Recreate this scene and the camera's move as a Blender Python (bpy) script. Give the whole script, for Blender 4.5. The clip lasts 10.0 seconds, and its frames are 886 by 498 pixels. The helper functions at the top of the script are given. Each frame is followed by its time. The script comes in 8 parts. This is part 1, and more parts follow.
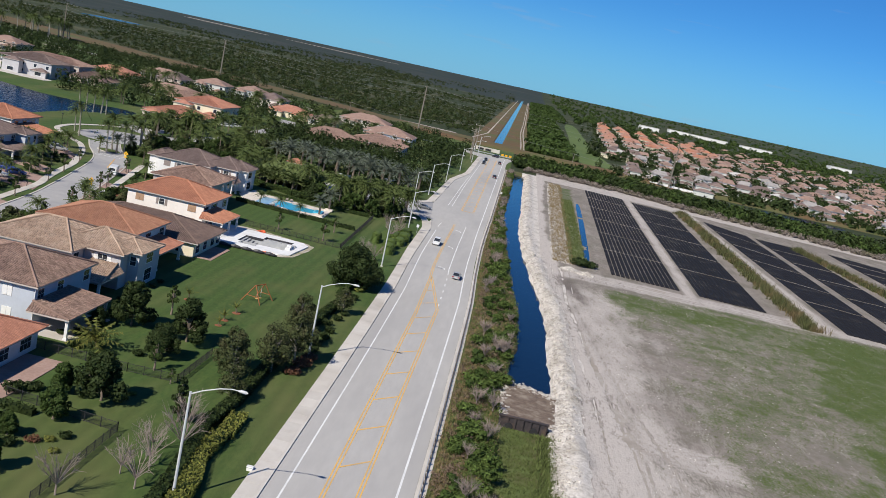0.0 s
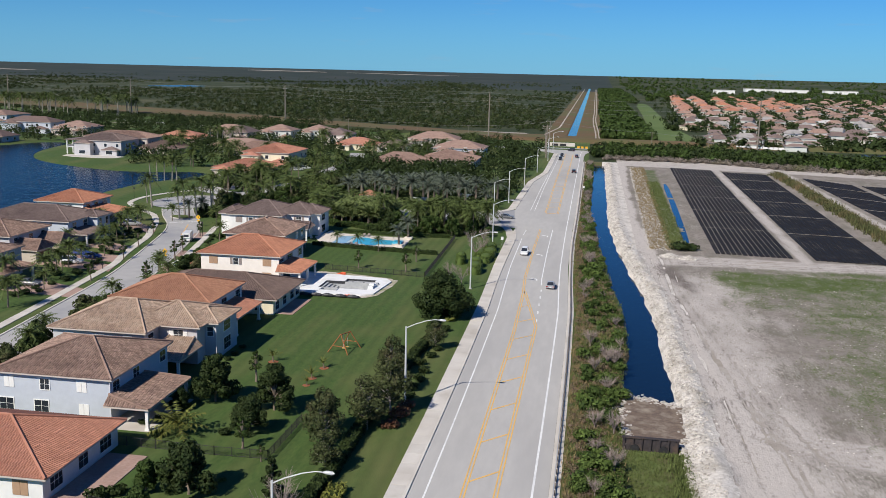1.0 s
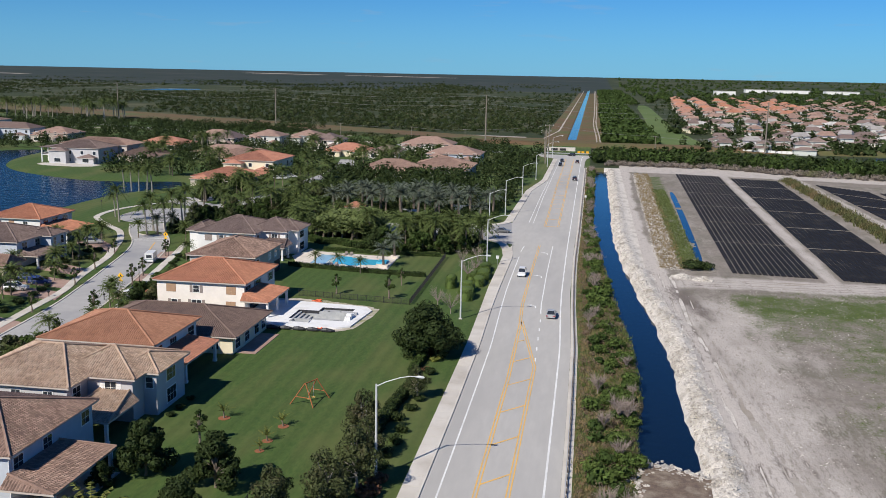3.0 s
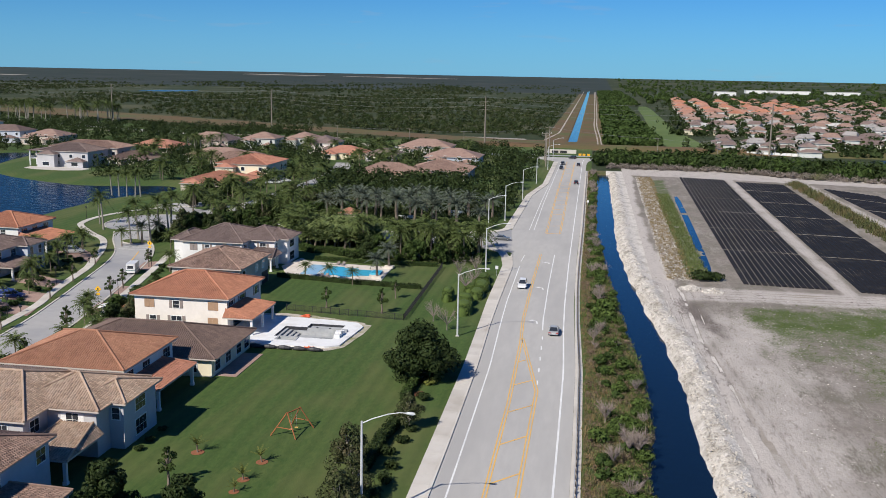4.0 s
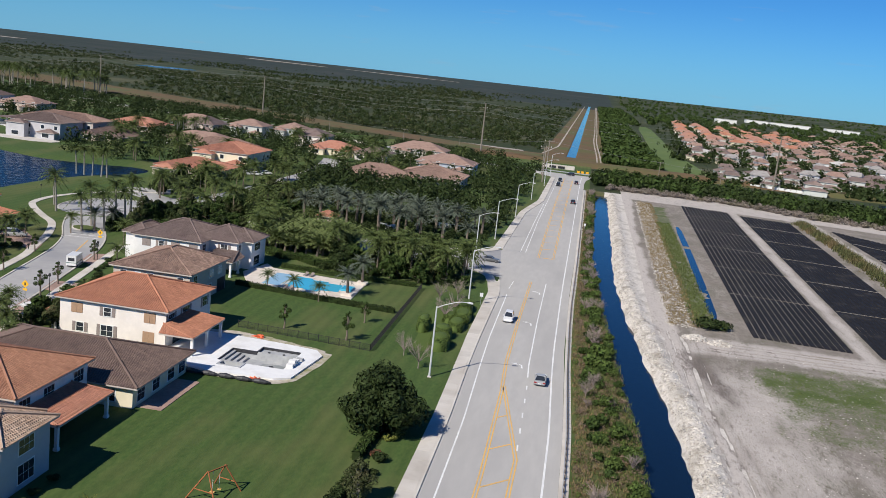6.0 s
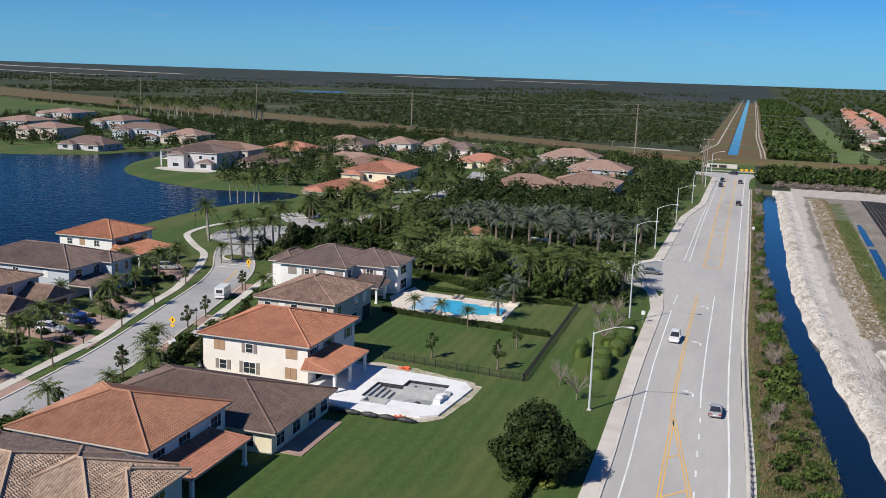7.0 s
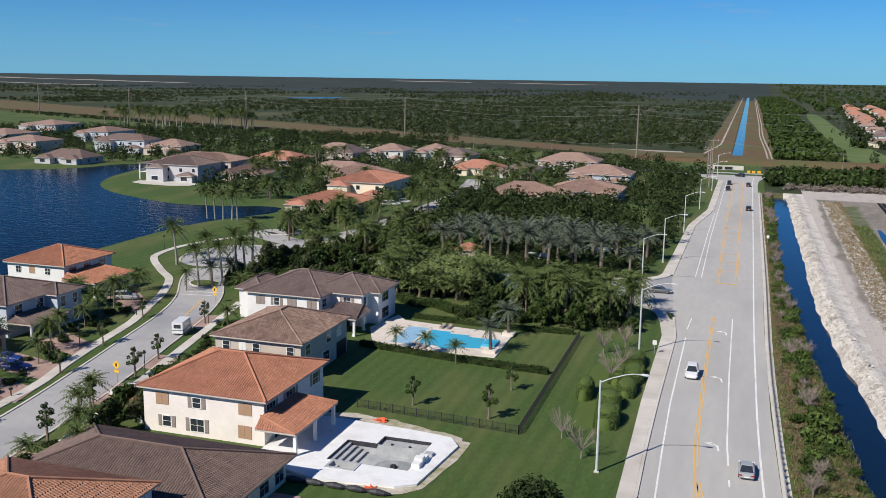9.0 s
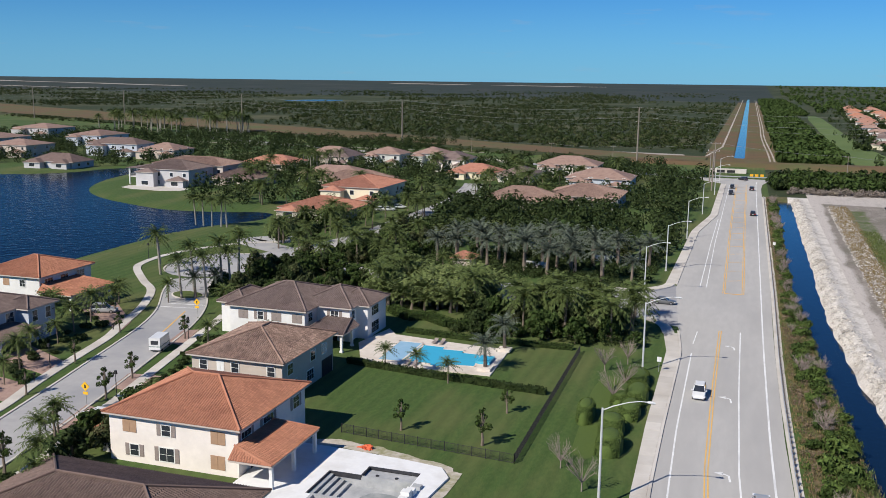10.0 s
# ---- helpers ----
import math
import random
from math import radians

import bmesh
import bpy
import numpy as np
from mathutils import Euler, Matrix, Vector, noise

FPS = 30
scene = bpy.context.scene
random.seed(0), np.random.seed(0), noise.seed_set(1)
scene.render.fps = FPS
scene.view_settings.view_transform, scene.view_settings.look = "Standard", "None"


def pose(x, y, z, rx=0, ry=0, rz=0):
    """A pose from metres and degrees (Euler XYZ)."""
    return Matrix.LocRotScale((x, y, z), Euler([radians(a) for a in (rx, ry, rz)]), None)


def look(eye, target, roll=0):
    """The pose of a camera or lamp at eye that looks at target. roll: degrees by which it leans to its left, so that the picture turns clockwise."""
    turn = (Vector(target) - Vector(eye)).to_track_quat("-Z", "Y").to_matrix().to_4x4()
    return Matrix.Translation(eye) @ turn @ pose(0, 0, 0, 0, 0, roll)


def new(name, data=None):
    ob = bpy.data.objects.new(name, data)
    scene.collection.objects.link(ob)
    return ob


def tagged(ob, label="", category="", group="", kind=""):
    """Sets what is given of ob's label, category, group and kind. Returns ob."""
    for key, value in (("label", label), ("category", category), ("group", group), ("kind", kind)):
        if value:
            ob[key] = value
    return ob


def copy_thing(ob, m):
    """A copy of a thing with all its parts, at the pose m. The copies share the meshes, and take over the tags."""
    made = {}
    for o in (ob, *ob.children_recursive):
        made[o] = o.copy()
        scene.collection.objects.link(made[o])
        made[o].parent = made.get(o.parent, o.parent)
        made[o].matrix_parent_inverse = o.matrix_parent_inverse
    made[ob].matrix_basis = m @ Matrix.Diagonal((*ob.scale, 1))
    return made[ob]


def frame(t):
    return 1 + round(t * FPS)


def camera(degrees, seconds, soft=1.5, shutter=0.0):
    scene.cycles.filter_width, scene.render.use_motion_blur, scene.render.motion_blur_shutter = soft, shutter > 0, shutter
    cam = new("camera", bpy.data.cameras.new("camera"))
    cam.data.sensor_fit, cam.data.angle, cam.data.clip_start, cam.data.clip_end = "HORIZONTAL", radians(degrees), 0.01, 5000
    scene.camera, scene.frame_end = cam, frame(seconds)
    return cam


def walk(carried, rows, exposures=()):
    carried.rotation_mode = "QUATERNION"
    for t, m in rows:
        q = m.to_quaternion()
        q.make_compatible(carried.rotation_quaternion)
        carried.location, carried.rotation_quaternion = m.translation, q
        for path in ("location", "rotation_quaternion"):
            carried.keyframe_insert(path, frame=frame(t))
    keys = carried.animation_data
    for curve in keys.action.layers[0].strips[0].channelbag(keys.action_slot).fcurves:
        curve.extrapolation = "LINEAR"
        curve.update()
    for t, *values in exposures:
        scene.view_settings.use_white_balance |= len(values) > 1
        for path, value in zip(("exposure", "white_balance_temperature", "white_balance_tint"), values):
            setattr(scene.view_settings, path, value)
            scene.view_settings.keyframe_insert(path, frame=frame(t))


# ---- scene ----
cam = camera(50.7, 10.0, soft=0.6)
PATH = [
    (0, (3.438, -8.734, 46.526), (3.332, -6.772, 46.152), 12.4),
    (0.5, (3.652, -2.813, 46.464), (3.364, -0.871, 46.084), 3.6),
    (1, (3.685, 3.179, 46.444), (3.382, 5.119, 46.065), 1.4),
    (1.5, (3.552, 9.214, 46.445), (3.249, 11.154, 46.067), 1.3),
    (2, (3.284, 15.164, 46.468), (2.981, 17.105, 46.092), 1.3),
    (2.5, (2.918, 20.884, 46.483), (2.615, 22.825, 46.108), 1.2),
    (4, (1.465, 37.438, 46.598), (1.163, 39.38, 46.225), 1.1),
    (4.5, (0.851, 42.87, 46.601), (0.549, 44.812, 46.23), 1.0),
    (5, (0.15, 48.312, 46.597), (-0.15, 50.254, 46.226), 1.0),
    (5.2, (-0.127, 50.568, 46.577), (-0.426, 52.511, 46.207), 1.0),
    (6.3, (-1.521, 63.683, 46.3), (-1.885, 65.615, 45.932), 10.2),
    (6.5, (-1.784, 66.026, 46.278), (-2.257, 67.934, 45.909), 11.1),
    (7, (-2.558, 71.756, 46.233), (-3.158, 73.627, 45.861), 1.9),
    (7.5, (-3.561, 77.405, 46.218), (-4.166, 79.276, 45.85), 1.0),
    (8, (-4.554, 82.836, 46.227), (-5.158, 84.707, 45.862), 0.9),
    (8.5, (-5.455, 87.915, 46.261), (-6.06, 89.787, 45.898), 0.9),
    (9, (-6.231, 92.58, 46.186), (-6.834, 94.452, 45.821), 0.8),
    (9.5, (-6.984, 97.036, 46.091), (-7.588, 98.909, 45.731), 0.7),
    (10, (-7.769, 101.498, 46.068), (-8.372, 103.371, 45.708), 0.7),
]
walk(cam, [(t, look(eye, target, roll)) for t, eye, target, roll in PATH], exposures=[(0.0, 0.0, 6450, 10), (10.0, 0.0, 6450, 10)])

# ---- world, sun and exposure ----
SUN_ELEV, SUN_AZ = 41.0, 239.0   # degrees: height of the sun, and the bearing it stands at, counted from +x towards +y
world = bpy.data.worlds.new("world")
scene.world = world
world.use_nodes = True
wn, wl = world.node_tree.nodes, world.node_tree.links
sky = wn.new("ShaderNodeTexSky")
sky.sky_type = 'NISHITA'
sky.sun_disc = False
sky.sun_elevation = radians(SUN_ELEV)
sky.sun_rotation = radians(90.0 - SUN_AZ)
sky.altitude = 0.0
sky.air_density, sky.dust_density, sky.ozone_density = 0.8, 0.0, 4.5
wn["Background"].inputs["Strength"].default_value = 0.086
# deep clear-air blue over the whole dome
deep = wn.new("ShaderNodeMix")
deep.data_type, deep.blend_type = 'RGBA', 'MULTIPLY'
deep.inputs[0].default_value = 1.0
deep.inputs[7].default_value = (0.265, 0.655, 1.03, 1)
rich = wn.new("ShaderNodeHueSaturation")
rich.inputs["Saturation"].default_value = 1.05
wl.new(sky.outputs["Color"], rich.inputs["Color"])
wl.new(rich.outputs["Color"], deep.inputs[6])
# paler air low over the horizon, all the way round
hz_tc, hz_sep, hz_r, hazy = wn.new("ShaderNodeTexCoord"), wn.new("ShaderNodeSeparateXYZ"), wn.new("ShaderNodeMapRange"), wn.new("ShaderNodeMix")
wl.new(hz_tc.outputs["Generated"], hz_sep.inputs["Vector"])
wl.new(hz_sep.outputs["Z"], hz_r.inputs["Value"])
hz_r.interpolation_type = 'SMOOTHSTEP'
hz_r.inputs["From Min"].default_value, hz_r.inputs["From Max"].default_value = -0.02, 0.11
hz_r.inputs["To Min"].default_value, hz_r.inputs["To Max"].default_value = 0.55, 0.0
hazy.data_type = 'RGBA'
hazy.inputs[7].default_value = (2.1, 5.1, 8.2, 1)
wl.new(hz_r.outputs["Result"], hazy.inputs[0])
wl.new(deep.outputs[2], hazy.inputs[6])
# a few thin wisps low over the horizon
tc, wm_, wt = wn.new("ShaderNodeTexCoord"), wn.new("ShaderNodeMapping"), wn.new("ShaderNodeTexNoise")
wm_.inputs["Scale"].default_value = (9, 9, 60)
wl.new(tc.outputs["Generated"], wm_.inputs["Vector"])
wt.inputs["Scale"].default_value, wt.inputs["Detail"].default_value = 1.6, 4.0
wl.new(wm_.outputs["Vector"], wt.inputs["Vector"])
wr = wn.new("ShaderNodeMapRange")
wr.inputs["From Min"].default_value, wr.inputs["From Max"].default_value, wr.inputs["To Max"].default_value = 0.64, 0.78, 0.22
wl.new(wt.outputs["Fac"], wr.inputs["Value"])
wisp = wn.new("ShaderNodeMix")
wisp.data_type = 'RGBA'
wisp.inputs[7].default_value = (4.2, 4.6, 5.2, 1)
wl.new(wr.outputs["Result"], wisp.inputs[0])
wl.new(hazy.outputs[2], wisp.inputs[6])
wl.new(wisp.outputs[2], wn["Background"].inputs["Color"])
sun = new("sun", bpy.data.lights.new("sun", 'SUN'))
sun.data.energy, sun.data.angle, sun.data.color = 5.3, radians(0.53), (1.0, 0.935, 0.83)
ca, sa = math.cos(radians(SUN_AZ)), math.sin(radians(SUN_AZ))
ce, se = math.cos(radians(SUN_ELEV)), math.sin(radians(SUN_ELEV))
sun.matrix_basis = look((ca * ce * 300, sa * ce * 300, se * 300), (0, 0, 0))


# ---- materials ----
def mat(name, c1, c2, scale=1.0, c3=None, scale3=0.05, mix3=0.5, rough=0.85, bump=0.0, bscale=8.0, metal=0.0, island=0.0,
        obrand=0.0, spec=0.3, stretch=(1, 1, 1), detail=6.0, back=0.0):
    """Two-scale mottled surface: c1 and c2 by a fine noise, c3 in large stains, a bump, and a spread of lightness per piece."""
    m = bpy.data.materials.new(name)
    m.use_nodes = True
    n, l = m.node_tree.nodes, m.node_tree.links
    b = n["Principled BSDF"]
    geo = n.new("ShaderNodeNewGeometry")
    mp = n.new("ShaderNodeMapping")
    mp.inputs["Scale"].default_value = stretch
    l.new(geo.outputs["Position"], mp.inputs["Vector"])

    def noise_at(s, d):
        t = n.new("ShaderNodeTexNoise")
        t.inputs["Scale"].default_value, t.inputs["Detail"].default_value = s, d
        t.inputs["Roughness"].default_value = 0.6
        l.new(mp.outputs["Vector"], t.inputs["Vector"])
        return t

    def ramp(sock, lo, hi):
        r = n.new("ShaderNodeMapRange")
        r.inputs["From Min"].default_value, r.inputs["From Max"].default_value = lo, hi
        l.new(sock, r.inputs["Value"])
        return r.outputs["Result"]

    def mixc(f, a, bb):
        x = n.new("ShaderNodeMix")
        x.data_type = 'RGBA'
        for sock, val in ((x.inputs[0], f), (x.inputs[6], a), (x.inputs[7], bb)):
            if isinstance(val, bpy.types.NodeSocket):
                l.new(val, sock)
            else:
                sock.default_value = (*val, 1) if isinstance(val, tuple) else val
        return x.outputs[2]

    col = mixc(ramp(noise_at(scale, detail).outputs["Fac"], 0.32, 0.68), c1, c2)
    if c3:
        f = ramp(noise_at(scale3, 4.0).outputs["Fac"], 0.62 - 0.35 * mix3, 0.86 - 0.35 * mix3)
        col = mixc(f, col, c3)
    if island or obrand:
        src = geo.outputs["Random Per Island"] if island else n.new("ShaderNodeObjectInfo").outputs["Random"]
        amt = island or obrand
        r = n.new("ShaderNodeMapRange")
        r.inputs["To Min"].default_value, r.inputs["To Max"].default_value = 1 - amt, 1 + amt
        l.new(src, r.inputs["Value"])
        hsv = n.new("ShaderNodeHueSaturation")
        l.new(col, hsv.inputs["Color"])
        l.new(r.outputs["Result"], hsv.inputs["Value"])
        col = hsv.outputs["Color"]
    l.new(col, b.inputs["Base Color"])
    b.inputs["Roughness"].default_value, b.inputs["Metallic"].default_value = rough, metal
    b.inputs["Specular IOR Level"].default_value = spec
    if back:
        b.inputs["Subsurface Weight"].default_value = 0.0
        tr = n.new("ShaderNodeBsdfTranslucent")
        l.new(col, tr.inputs["Color"])
        ms = n.new("ShaderNodeMixShader")
        ms.inputs["Fac"].default_value = back
        l.new(b.outputs["BSDF"], ms.inputs[1])
        l.new(tr.outputs["BSDF"], ms.inputs[2])
        l.new(ms.outputs["Shader"], n["Material Output"].inputs["Surface"])
    if bump:
        bp = n.new("ShaderNodeBump")
        bp.inputs["Strength"].default_value, bp.inputs["Distance"].default_value = 0.6, bump
        l.new(noise_at(bscale, 5.0).outputs["Fac"], bp.inputs["Height"])
        l.new(bp.outputs["Normal"], b.inputs["Normal"])
    return m


def water_mat(name, deep, rough, wave, scale, ior=1.29):
    m = bpy.data.materials.new(name)
    m.use_nodes = True
    n, l = m.node_tree.nodes, m.node_tree.links
    b = n["Principled BSDF"]
    b.inputs["Base Color"].default_value = (*deep, 1)
    b.inputs["Roughness"].default_value, b.inputs["IOR"].default_value = rough, ior
    geo, t, bp = n.new("ShaderNodeNewGeometry"), n.new("ShaderNodeTexNoise"), n.new("ShaderNodeBump")
    t.inputs["Scale"].default_value, t.inputs["Detail"].default_value = scale, 3.0
    l.new(geo.outputs["Position"], t.inputs["Vector"])
    bp.inputs["Distance"].default_value, bp.inputs["Strength"].default_value = wave, 1.0
    l.new(t.outputs["Fac"], bp.inputs["Height"])
    l.new(bp.outputs["Normal"], b.inputs["Normal"])
    return m


WILD = mat("wild_ground", (0.022, 0.035, 0.012), (0.044, 0.056, 0.02), 0.16, (0.095, 0.092, 0.045), 0.008, 0.4, 1.0, 0.3, 0.5)
MARSH = mat("marsh_ground", (0.024, 0.034, 0.027), (0.036, 0.047, 0.036), 0.012, (0.058, 0.058, 0.05), 0.004, 0.25, 1.0)
def lawn_mat(name, c1, c2, c3):
    """Mown grass: fine blades, faint mowing stripes along y, dry patches."""
    m = mat(name, c1, c2, 2.2, c3, 0.07, 0.5, 1.0, 0.05, 6.0, stretch=(1, 0.35, 1))
    n, l = m.node_tree.nodes, m.node_tree.links
    b = n["Principled BSDF"]
    src = b.inputs["Base Color"].links[0].from_socket
    geo, wave = n.new("ShaderNodeNewGeometry"), n.new("ShaderNodeTexWave")
    wave.inputs["Scale"].default_value, wave.inputs["Distortion"].default_value, wave.inputs["Detail Scale"].default_value = 0.14, 1.6, 0.25
    l.new(geo.outputs["Position"], wave.inputs["Vector"])
    r = n.new("ShaderNodeMapRange")
    r.inputs["To Min"].default_value, r.inputs["To Max"].default_value = 0.93, 1.07
    l.new(wave.outputs["Fac"], r.inputs["Value"])
    h = n.new("ShaderNodeHueSaturation")
    l.new(src, h.inputs["Color"])
    l.new(r.outputs["Result"], h.inputs["Value"])
    l.new(h.outputs["Color"], b.inputs["Base Color"])
    return m


LAWN = lawn_mat("mown_lawn", (0.042, 0.083, 0.018), (0.070, 0.110, 0.027), (0.112, 0.124, 0.042))
DRYGRASS = mat("dry_grass", (0.16, 0.095, 0.05), (0.11, 0.085, 0.04), 0.12, (0.10, 0.115, 0.04), 0.02, 0.5, 1.0, 0.1, 2.0)
WEEDS = mat("weedy_ground", (0.09, 0.085, 0.04), (0.17, 0.125, 0.07), 0.8, (0.06, 0.085, 0.025), 0.12, 0.6, 1.0, 0.15, 4.0)
DIRT = mat("pale_dirt", (0.32, 0.283, 0.245), (0.43, 0.39, 0.345), 0.35, (0.27, 0.225, 0.175), 0.045, 0.45, 1.0, 0.12, 2.5)
TRACK = mat("graded_track", (0.50, 0.455, 0.40), (0.41, 0.36, 0.31), 0.5, (0.33, 0.285, 0.24), 0.08, 0.5, 1.0, 0.06, 3.0, stretch=(1, 0.25, 1))
def dirt_mat(name):
    """Bare ground: pale dust, graded track, weeds and dark damp soil, broken up by grain at two scales where the mask is partial."""
    m = mat(name, (0.275, 0.24, 0.207), (0.20, 0.174, 0.148), 0.8, (0.165, 0.152, 0.115), 0.10, 0.5, 1.0, 0.16, 3.0, detail=12.0, stretch=(1, .7, 1))
    n, l = m.node_tree.nodes, m.node_tree.links
    b = n["Principled BSDF"]
    col = b.inputs["Base Color"].links[0].from_socket
    att, sep, geo = n.new("ShaderNodeAttribute"), n.new("ShaderNodeSeparateColor"), n.new("ShaderNodeNewGeometry")
    att.attribute_name = "soil"
    l.new(att.outputs["Color"], sep.inputs["Color"])

    def grain(scale, stretch):
        mp, t, r = n.new("ShaderNodeMapping"), n.new("ShaderNodeTexNoise"), n.new("ShaderNodeMapRange")
        mp.inputs["Scale"].default_value = stretch
        l.new(geo.outputs["Position"], mp.inputs["Vector"])
        t.inputs["Scale"].default_value, t.inputs["Detail"].default_value, t.inputs["Roughness"].default_value = scale, 7.0, .72
        l.new(mp.outputs["Vector"], t.inputs["Vector"])
        r.inputs["From Min"].default_value, r.inputs["From Max"].default_value = .34, .66
        l.new(t.outputs["Fac"], r.inputs["Value"])
        return r.outputs["Result"]

    def calc(op, a, c):
        x = n.new("ShaderNodeMath")
        x.operation = op
        for sock, val in zip(x.inputs, (a, c)):
            if isinstance(val, float):
                sock.default_value = val
            else:
                l.new(val, sock)
        return x.outputs[0]

    for i, (ca_, cb_, coarse, fine, st) in zip((0, 2, 1), (((0.53, 0.482, 0.44), (0.455, 0.41, 0.37), .35, 2.6, (1, .3, 1)),
                                                      ((0.105, 0.088, 0.078), (0.20, 0.168, 0.145), .7, 2.6, (1, .3, 1)),
                                                      ((0.048, 0.082, 0.018), (0.105, 0.135, 0.036), .3, 2.2, (1, .8, 1)))):
        g1, g2 = grain(coarse, st), grain(fine, st)
        inner = n.new("ShaderNodeMix")
        inner.data_type = 'RGBA'
        l.new(g2, inner.inputs[0])
        inner.inputs[6].default_value, inner.inputs[7].default_value = (*ca_, 1), (*cb_, 1)
        u = calc('ADD', calc('MULTIPLY', g1, .5), calc('MULTIPLY', g2, .5))
        ed = n.new("ShaderNodeMapRange")
        ed.inputs["From Min"].default_value, ed.inputs["From Max"].default_value = .72, 1.28
        l.new(calc('ADD', sep.outputs[i], u), ed.inputs["Value"])
        mx = n.new("ShaderNodeMix")
        mx.data_type = 'RGBA'
        l.new(ed.outputs["Result"], mx.inputs[0])
        l.new(col, mx.inputs[6])
        l.new(inner.outputs[2], mx.inputs[7])
        col = mx.outputs[2]
    l.new(col, b.inputs["Base Color"])
    return m


BAREDIRT = dirt_mat("bare_dirt")
RUBBLE = mat("pale_rubble", (0.58, 0.545, 0.50), (0.41, 0.375, 0.335), 1.6, (0.29, 0.262, 0.225), 0.2, 0.4, 1.0, 0.3, 2.5, island=0.25)
ASPHALT = mat("worn_asphalt", (0.425, 0.41, 0.39), (0.465, 0.45, 0.425), 0.9, (0.375, 0.362, 0.348), 0.08, 0.5, 0.95, 0.01, 20.0, stretch=(1, 0.2, 1))
STREET = mat("street_asphalt", (0.37, 0.36, 0.355), (0.42, 0.41, 0.40), 0.5, (0.30, 0.30, 0.31), 0.06, 0.5, 0.95, 0.01, 20.0)
CONCRETE = mat("pale_concrete", (0.55, 0.51, 0.46), (0.62, 0.585, 0.53), 0.6, (0.46, 0.42, 0.37), 0.15, 0.45, 0.95, 0.01, 15.0, obrand=0.06)
PAVER = mat("brick_pavers", (0.34, 0.22, 0.18), (0.42, 0.30, 0.25), 2.5, (0.28, 0.19, 0.16), 0.2, 0.5, 0.95, 0.02, 12.0)
WHITE = mat("white_paint", (0.82, 0.82, 0.80), (0.72, 0.72, 0.71), 1.5, (0.6, 0.6, 0.6), 0.2, 0.4, 0.8)
YELLOW = mat("yellow_paint", (0.80, 0.48, 0.13), (0.70, 0.42, 0.13), 1.5, (0.52, 0.36, 0.18), 0.2, 0.4, 0.8)
STEEL = mat("galvanised_steel", (0.55, 0.56, 0.57), (0.46, 0.47, 0.48), 3.0, None, rough=0.5, metal=0.6)
POLEPAINT = mat("pale_pole", (0.62, 0.63, 0.63), (0.55, 0.56, 0.56), 2.0, None, rough=0.6, metal=0.2)
WOODPOLE = mat("weathered_pole", (0.27, 0.235, 0.20), (0.20, 0.17, 0.14), 2.0, None, rough=0.95)
# coats fences and posts, and also stands in for shade in openings
BLACK = mat("black_coating_and_shade", (0.02, 0.02, 0.022), (0.035, 0.035, 0.035), 3.0, None, rough=0.6)
PLASTIC = mat("black_mulch_film", (0.013, 0.013, 0.016), (0.024, 0.024, 0.028), 1.0, (0.06, 0.055, 0.05), 0.15, 0.22, 0.85, 0.03, 4.0, island=0.2, spec=0.12)
LAKE = water_mat("lake_water", (0.0025, 0.008, 0.021), 0.14, 0.2, 0.45, 1.085)
CANAL = water_mat("canal_water", (0.004, 0.012, 0.028), 0.05, 0.025, 0.9)
POOLW = water_mat("pool_water", (0.06, 0.42, 0.62), 0.05, 0.03, 1.2)


